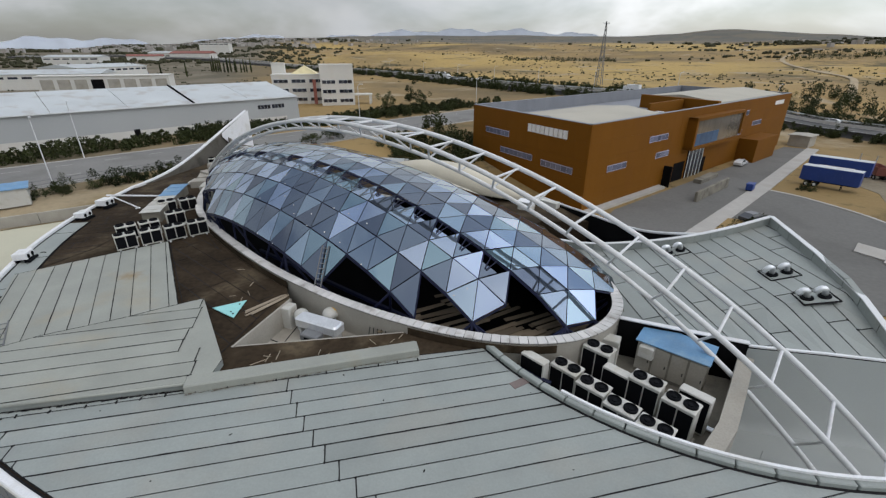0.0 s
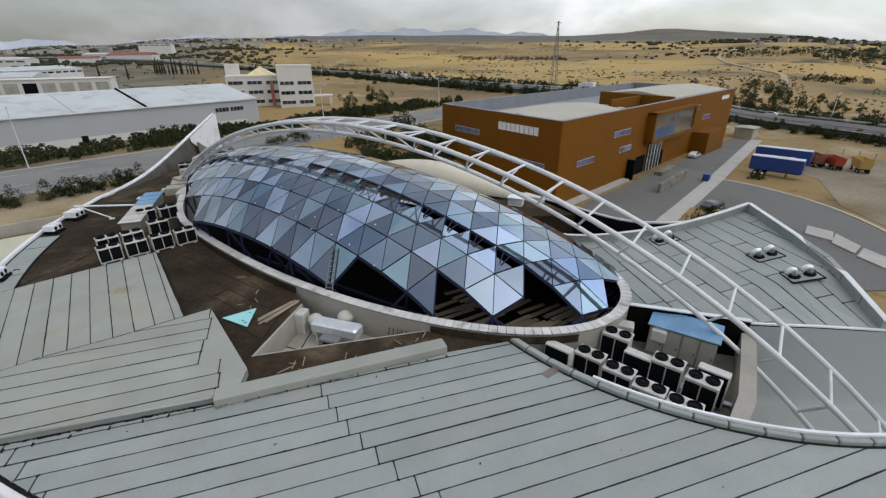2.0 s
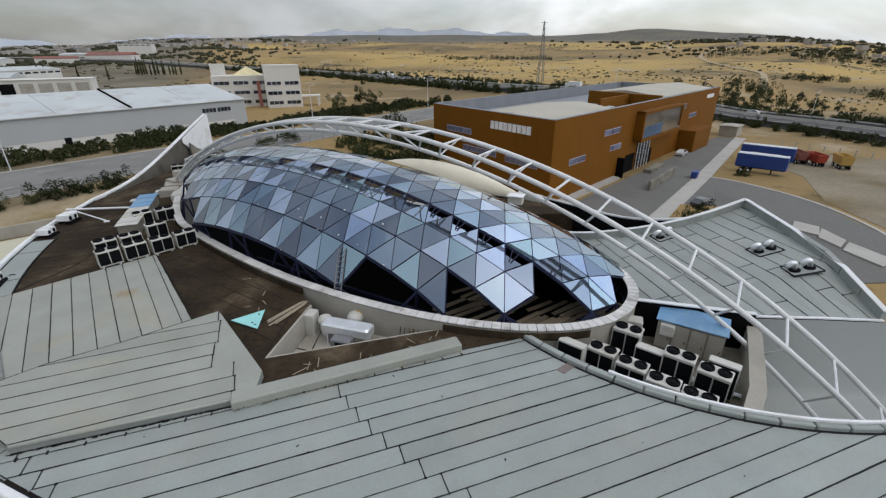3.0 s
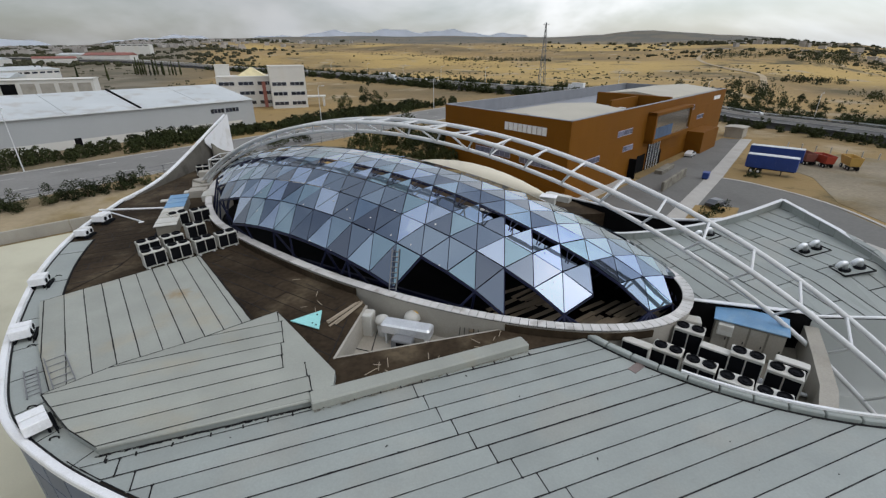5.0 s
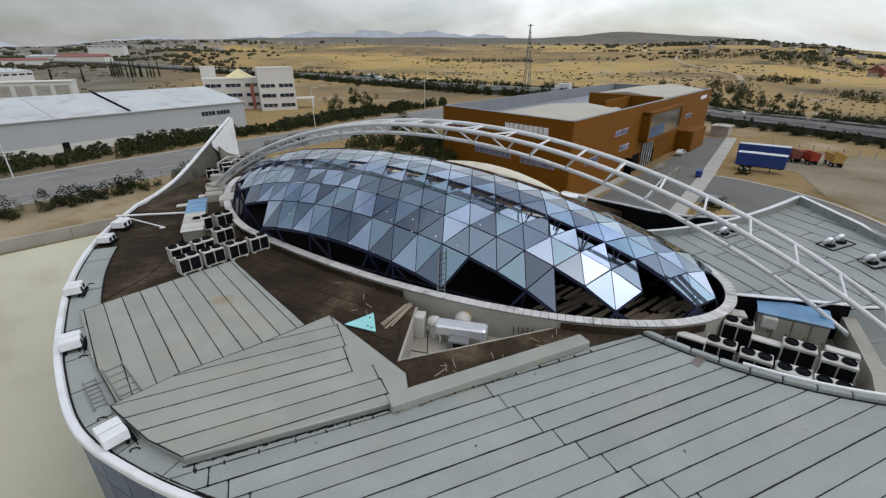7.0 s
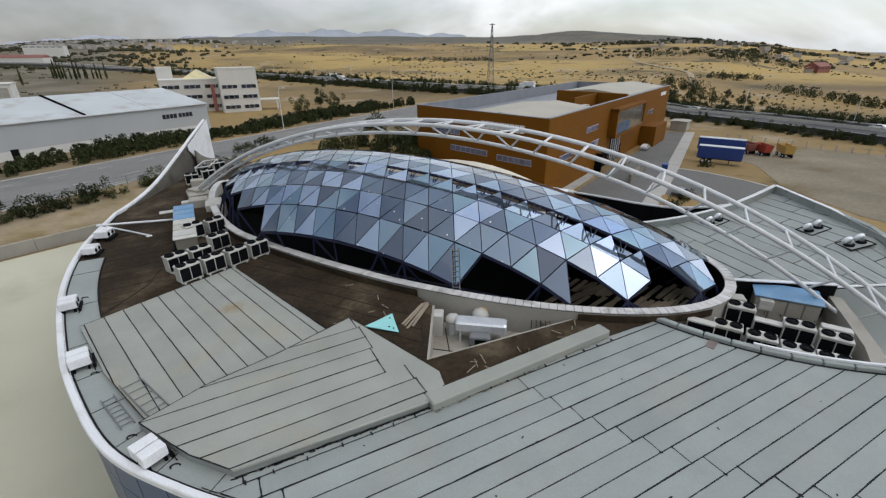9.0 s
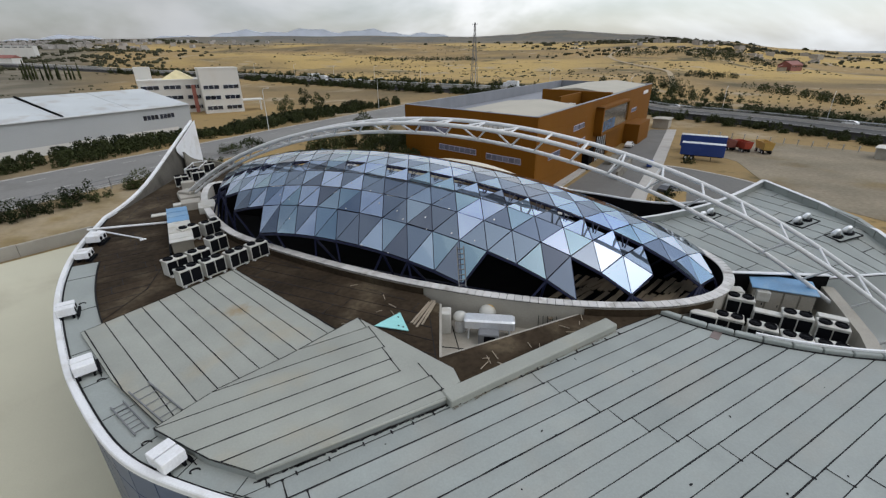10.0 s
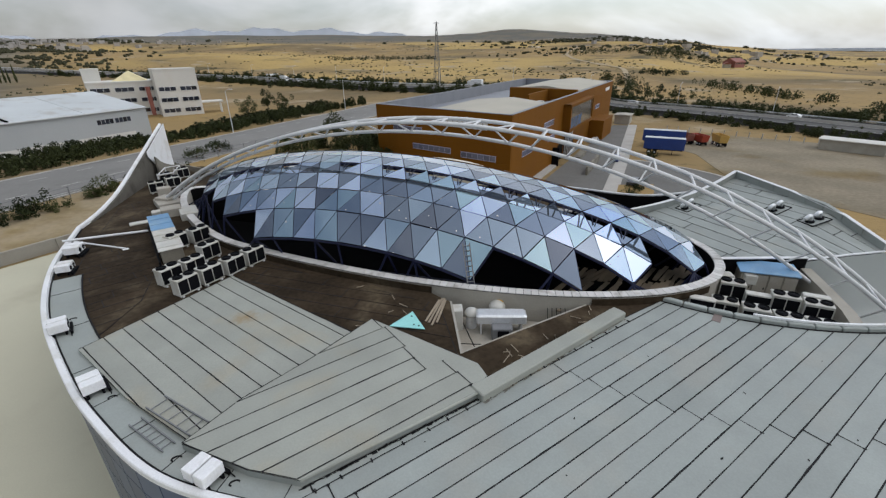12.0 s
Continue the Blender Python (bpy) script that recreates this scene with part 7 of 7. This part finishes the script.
for x in (-104, -70, -61, -24, 12):
    y = x + 142.5 + (13.6 if x != -61 else -14.2)
    m = pose(x, y, ground_z(x, y), 0, 0, -45)
    if lm is None:
        lm = lamp(m)
    else:
        copy_thing(lm, m)
for i in range(46, 116, 7):
    q = beside(HWY, 12.5)[i]
    copy_thing(lm, pose(*q, ground_z(*q), 0, 0, 30))
fence = thing("wire_fence", None, "thin grey metal fence along the road", "fence")
for k in range(46):
    x = -110 + k * 2.4
    y = x + 127.0
    part("post", Geo().tube([(x, y, ground_z(x, y)), (x, y, ground_z(x, y) + 1.7)], 0.06, 5), M_MAST, fence)
for h in (0.5, 1.05, 1.6):
    part("rail", Geo().tube([(-110 + k * 6, 17 + k * 6, ground_z(-110 + k * 6, 17 + k * 6) + h) for k in range(19)], 0.035, 4), M_MAST, fence)
yardfence = thing("post_fence", None, "pale post fence along the dirt yard", "fence")
for k in range(20):
    x, y = 106 + k * 1.5, 112 - k * 2.9
    part("post", Geo().box((x, y, ground_z(x, y) + 0.8), (0.22, 0.22, 1.6)), M_KERB, yardfence)

# ---- plants ----


def leafy(seed, rx, ry, rz, n, size, base=0.25):
    """A crown of many small leaf blades on lumpy limbs, with gaps."""
    r = random.Random(seed)
    lumps = [(Vector((r.gauss(0, 0.5) * rx, r.gauss(0, 0.5) * ry, base * rz + abs(r.gauss(0.55, 0.42)) * rz)), r.uniform(0.28, 0.5)) for _ in range(16)]
    g = Geo()
    for _ in range(n):
        c, q = lumps[r.randrange(len(lumps))]
        d = Vector((r.gauss(0, 1), r.gauss(0, 1), r.gauss(0, 1))).normalized() * (r.random() ** 0.4)
        p = c + Vector((d.x * rx * q, d.y * ry * q, d.z * rz * q * 0.8))
        if p.z < 0.05:
            p.z = 0.05 + r.random() * 0.3
        u = Vector((r.gauss(0, 1), r.gauss(0, 1), r.gauss(0, 1))).normalized()
        v = u.cross(Vector((r.gauss(0, 1), r.gauss(0, 1), r.gauss(0, 1)))).normalized()
        s = size * r.uniform(0.6, 1.4)
        g.add([p - u * s, p - v * s * 0.5, p + u * s, p + v * s * 0.5], [(0, 1, 2, 3)])
    return g


def plant(name, m, seed, rx, rz, n, size, trunk, label, category, group):
    t = thing(name, m, label, category, group)
    part("crown", leafy(seed, rx, rx, rz, n, size, 0.5 if trunk > 1 else 0.15), M_LEAF, t)
    g = Geo().tube([(0, 0, -0.3), (0.06, 0.03, trunk * 0.6), (0.02, 0.1, trunk + rz * 0.4)], [0.16, 0.12, 0.05], 6)
    for k in range(3):
        a = k * 2.1
        g.tube([(0.05, 0.03, trunk * 0.6), (rx * 0.45 * math.cos(a), rx * 0.45 * math.sin(a), trunk + rz * 0.45)], [0.09, 0.03], 5)
    part("trunk", g, M_TRUNK, t)
    return t


bush_a = plant("bush", pose(-87, 58, ground_z(-87, 58)), 1, 2.1, 2.3, 1100, 0.17, 0.6, "dense dark green bush beside the road", "bush", "bushes")
bush_b = plant("bush", pose(-48, 76, ground_z(-48, 76)), 2, 1.7, 1.9, 900, 0.16, 0.5, "dense dark green bush beside the road", "bush", "bushes")
tree_a = plant("tree", pose(14, 112, ground_z(14, 112)), 3, 2.6, 3.4, 1500, 0.21, 1.6, "round dark green tree", "tree", "trees")
tree_b = plant("tree", pose(-13.3, 188, ground_z(-13.3, 188)), 4, 3.0, 3.6, 1600, 0.22, 1.2, "round dark green tree", "tree", "trees")
rp = random.Random(17)


def scatter(src, x, y, smin=0.7, smax=1.3):
    s = rp.uniform(smin, smax)
    copy_thing(src, pose(x, y, ground_z(x, y) - 0.05, 0, 0, rp.uniform(0, 360)) @ Matrix.Scale(s, 4))


def hedge_run(path, width, height, seed, per_m, leaf=0.22, girth=1.25, gaps=-9.0):
    """A long uneven hedge: leaf blades over lumps set close along a line."""
    r = random.Random(seed)
    g = Geo()
    for (x0, y0), (x1, y1) in zip(path, path[1:]):
        ln = math.dist((x0, y0), (x1, y1))
        nx, ny = -(y1 - y0) / ln, (x1 - x0) / ln
        for k in range(int(ln / 0.8)):
            t = k * 0.8 / ln
            swell = 0.75 + 0.5 * noise.noise(Vector((x0 + (x1 - x0) * t, seed, 0)) * 0.11) + r.uniform(-0.12, 0.2)
            off = r.uniform(-0.5, 0.5) * width
            cx, cy = x0 + (x1 - x0) * t + nx * off, y0 + (y1 - y0) * t + ny * off
            cz, rad = ground_z(cx, cy), girth * swell
            hh = max(0.8, height * swell)
            if noise.noise(Vector((cx / 11, cy / 11, seed))) < gaps:
                continue
            for _ in range(per_m):
                a, e = r.uniform(0, 6.283), r.random()
                q = rad * (1 - 0.55 * e ** 3) * r.uniform(0.75, 1.1)
                p = Vector((cx + q * math.cos(a), cy + q * math.sin(a), cz + hh * e))
                if e > 0.85:
                    p = Vector((cx + q * r.random() * math.cos(a), cy + q * r.random() * math.sin(a), cz + hh * r.uniform(0.85, 1.06)))
                u = Vector((r.gauss(0, 1), r.gauss(0, 1), r.gauss(0, 1))).normalized()
                v = u.cross(Vector((r.gauss(0, 1), r.gauss(0, 1), r.gauss(0, 1)))).normalized()
                s = leaf * r.uniform(0.6, 1.4)
                g.add([p - u * s, p - v * s * 0.55, p + u * s, p + v * s * 0.55], [(0, 1, 2, 3)])
    return g


solo("hedge", hedge_run([(-138, 26.5), (-70, 94.5), (-20, 144.5), (22, 187)], 6.0, 2.9, 3, 250), M_LEAF, "long dense dark green hedge between road and warehouse", "hedge", kind="stuff")
solo("hedge", hedge_run([(-62, 107), (-30, 140), (6, 177)], 3.5, 2.9, 5, 230), M_LEAF, "tall dense dark green hedge before the office block", "hedge", kind="stuff")
solo("hedge", hedge_run([(-14, 104), (-4, 103), (9, 106), (22, 112)], 8.0, 3.2, 7, 260), M_LEAF, "thicket of dark green shrubs behind the dome", "shrubs", kind="stuff")
solo("hedge", hedge_run([(-10, 94), (2, 96), (12, 101)], 7.0, 2.4, 8, 240), M_LEAF, "thicket of dark green shrubs behind the dome", "shrubs", kind="stuff")
for path, wide, tall, seed in (([(290, 253), (264, 211), (253, 183), (238, 156), (229, 136)], 9, 4.2, 11), ([(231, 271), (199, 231), (170, 195)], 18, 5.0, 12),
                               ([(173, 119), (184, 106), (191, 96), (224, 108)], 7, 3.0, 13), ([(400, 565), (425, 555), (508, 546), (527, 492), (560, 440)], 40, 6.0, 14),
                               ([(454, 455), (520, 500), (600, 560)], 26, 5.0, 15), ([(141, 176), (150, 163), (162, 140)], 7, 4.0, 18), ([(292, 306), (335, 331), (352, 322)], 12, 4.5, 19), ([(80, 640), (150, 655), (230, 640)], 25, 5.0, 16)):
    solo("thicket", hedge_run(path, wide * 1.7, tall, seed, 70, 0.36, 2.0, -0.04), M_LEAF, "belt of dark green trees among the fields", "trees", kind="stuff")
for x, y in ((-30, 102), (-26, 106.5)):
    scatter(bush_a, x, y, 0.75, 0.9)
for x, y in ((-20, 166), (-8, 178)):
    scatter(tree_a, x, y, 0.7, 1.0)
for k in range(44):                                   # along the fence
    x = -106 + k * 1.75
    scatter(bush_b, x + rp.uniform(-1, 1), x + 123.5 + rp.uniform(-2.0, 1.0), 0.4, 1.0)
for x, y in ((-4, 88), (-9, 92), (2, 96), (8, 108), (-2, 105), (4, 88), (0, 80), (6, 78)):
    scatter(rp.choice((tree_a, bush_a)), x, y, 0.8, 1.2)
verge = Geo()
for i in range(30, 126):                              # both verges of the highway
    for off in (-15.5, 16.0):
        q = beside(HWY, off)[i]
        for k in range(4 if i > 92 else 3):
            x, y, sc_ = q[0] + rp.uniform(-4, 4), q[1] + rp.uniform(-5, 5), rp.uniform(0.8, 1.35) if off > 0 or i < 92 else rp.uniform(0.35, 0.8)
            g = leafy(i * 31 + k, 2.0 * sc_, 2.0 * sc_, 2.4 * sc_, 420, 0.26 * sc_ + 0.04, 0.1)
            z = ground_z(x, y)
            verge.add([(p[0] + x, p[1] + y, p[2] + z) for p in g.v], g.f)
solo("verge_bushes", verge, M_LEAF, "dark green bushes along both verges of the highway", "bushes", kind="stuff")
for _ in range(24):                                   # grove beyond the highway
    scatter(rp.choice((tree_a, tree_b, bush_a)), rp.uniform(150, 205), rp.uniform(170, 250), 0.5, 0.9)
for x, y in ((71.5, 85.0), (72.4, 84.3), (45, 63), (48, 64.5), (43, 61), (-22, 178), (-8, 182), (2, 186)):
    scatter(bush_b, x, y, 0.4, 0.9)
for k in range(14):                                   # young orchard behind the dirt yard
    for j in range(6):
        scatter(bush_b, 168 + k * 4.4 + j * 8 + rp.uniform(-1, 1), 128 + k * 8.5 - j * 4 + rp.uniform(-1, 1), 0.22, 0.42)


def cypress(m):
    t = thing("cypress", m, "slim dark cypress tree", "tree", "cypress trees")
    r = random.Random(9)
    g = Geo()
    for _ in range(700):
        h = r.random()
        rad = 1.0 * (1 - h) ** 0.6 * min(1, h * 8 + 0.3) * r.random() ** 0.4
        a = r.uniform(0, 6.283)
        p = Vector((rad * math.cos(a), rad * math.sin(a), 0.6 + h * 11))
        u = Vector((r.gauss(0, 0.4), r.gauss(0, 0.4), 1)).normalized()
        v = Vector((-math.sin(a), math.cos(a), 0))
        g.add([p - u * 0.4, p - v * 0.2, p + u * 0.4, p + v * 0.2], [(0, 1, 2, 3)])
    part("crown", g, M_LEAF, t)
    part("trunk", Geo().tube([(0, 0, -0.3), (0, 0, 6)], [0.2, 0.08], 6), M_TRUNK, t)
    return t


cy = cypress(pose(-207, 440, ground_z(-207, 440)))
for k in range(14):
    x, y = -214 + k * 2.8 + rp.uniform(-1, 1), 436 + rp.uniform(-6, 8)
    copy_thing(cy, pose(x, y, ground_z(x, y), 0, 0, 40 * k) @ Matrix.Scale(rp.uniform(0.8, 1.25), 4))
for x, y in ((-246, 372), (-243, 374), (-224, 378), (-206, 382)):
    copy_thing(cy, pose(x, y, ground_z(x, y), 0, 0, 30))

# ---- far scrub, town and mountains ----
g = Geo()
rs = random.Random(31)
for _ in range(8000):
    az, r = radians(rs.uniform(-48, 68)), 330 + 2300 * rs.random() ** 1.5
    x, y = r * math.sin(az), r * math.cos(az)
    if noise.noise(Vector((x / 160, y / 160, 0))) < 0.12 and rs.random() > 0.05:
        continue
    z, s = ground_z(x, y), rs.uniform(0.3, 1.05) * (1.0 + r / 2000)
    for _ in range(3):
        c = Vector((x + rs.uniform(-s, s), y + rs.uniform(-s, s), z + s * 0.35))
        k = len(g.v)
        for t in range(5):
            a = t * 1.2566 + rs.uniform(-0.3, 0.3)
            g.v.append((c.x + s * 0.8 * math.cos(a), c.y + s * 0.8 * math.sin(a), c.z - s * 0.45 + rs.uniform(-0.2, 0.3) * s))
        g.v.append((c.x + rs.uniform(-0.3, 0.3) * s, c.y, c.z + s * rs.uniform(0.4, 0.8)))
        g.f += [(k + t, k + (t + 1) % 5, k + 5) for t in range(5)]
solo("scrub", g, M_SCRUB, "scattered olive scrub and far trees on the fields", "scrub", kind="stuff")
g = Geo()
for k in range(560):
    az, r = (radians(rs.gauss(-27, 8)), rs.uniform(1250, 2300)) if k < 480 else (radians(rs.gauss(46, 6)), rs.uniform(900, 1900))
    x, y = r * math.sin(az), r * math.cos(az)
    g.box((x, y, ground_z(x, y) + 3), (rs.uniform(7, 16), rs.uniform(7, 13), rs.uniform(5, 11)), rs.uniform(0, 90))
solo("far_town", g, M_TERRACE, "small pale houses of a far town", "town", kind="stuff")
g = Geo()
for k in range(8600):
    az, r = (radians(rs.gauss(-31, 9)), rs.uniform(600, 2350)) if k < 6500 else (radians(rs.gauss(43, 9)), rs.uniform(650, 2000))
    x, y = r * math.sin(az), r * math.cos(az)
    if noise.noise(Vector((x / 140, y / 140, 3))) < 0.0:
        continue
    s = rs.uniform(1.2, 2.8) * (1 + 1.2 * smooth_step(900, 1600, r))
    z = ground_z(x, y)
    for _ in range(2):
        cx, cy = x + rs.uniform(-s, s), y + rs.uniform(-s, s)
        k = len(g.v)
        for zz, rr in ((0.0, 0.8), (0.6, 1.0), (1.15, 0.55)):
            for t in range(5):
                a = t * 1.2566 + rs.uniform(-0.35, 0.35)
                q = rr * s * rs.uniform(0.7, 1.15)
                g.v.append((cx + q * math.cos(a), cy + q * math.sin(a), z + zz * s * rs.uniform(0.8, 1.15)))
        g.f += [(k + u * 5 + t, k + u * 5 + (t + 1) % 5, k + u * 5 + 5 + (t + 1) % 5, k + u * 5 + 5 + t) for u in range(2) for t in range(5)] + [tuple(range(k + 10, k + 15))]
solo("far_trees", g, M_SCRUB, "dark trees among the far houses", "trees", kind="stuff")
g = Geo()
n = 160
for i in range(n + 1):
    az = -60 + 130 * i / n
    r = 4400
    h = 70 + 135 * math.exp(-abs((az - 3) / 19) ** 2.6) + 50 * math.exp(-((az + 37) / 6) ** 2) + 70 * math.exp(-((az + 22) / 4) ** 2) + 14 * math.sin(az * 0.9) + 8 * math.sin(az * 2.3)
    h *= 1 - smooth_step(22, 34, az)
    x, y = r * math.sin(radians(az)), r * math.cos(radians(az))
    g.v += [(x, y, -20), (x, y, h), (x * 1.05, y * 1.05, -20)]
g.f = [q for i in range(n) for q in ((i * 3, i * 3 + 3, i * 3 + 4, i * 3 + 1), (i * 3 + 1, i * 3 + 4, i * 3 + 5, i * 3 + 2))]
solo("backdrop", g, M_HILL, "mountains on the horizon, coloured pale blue for haze", "mountains", kind="structure", smooth=True)
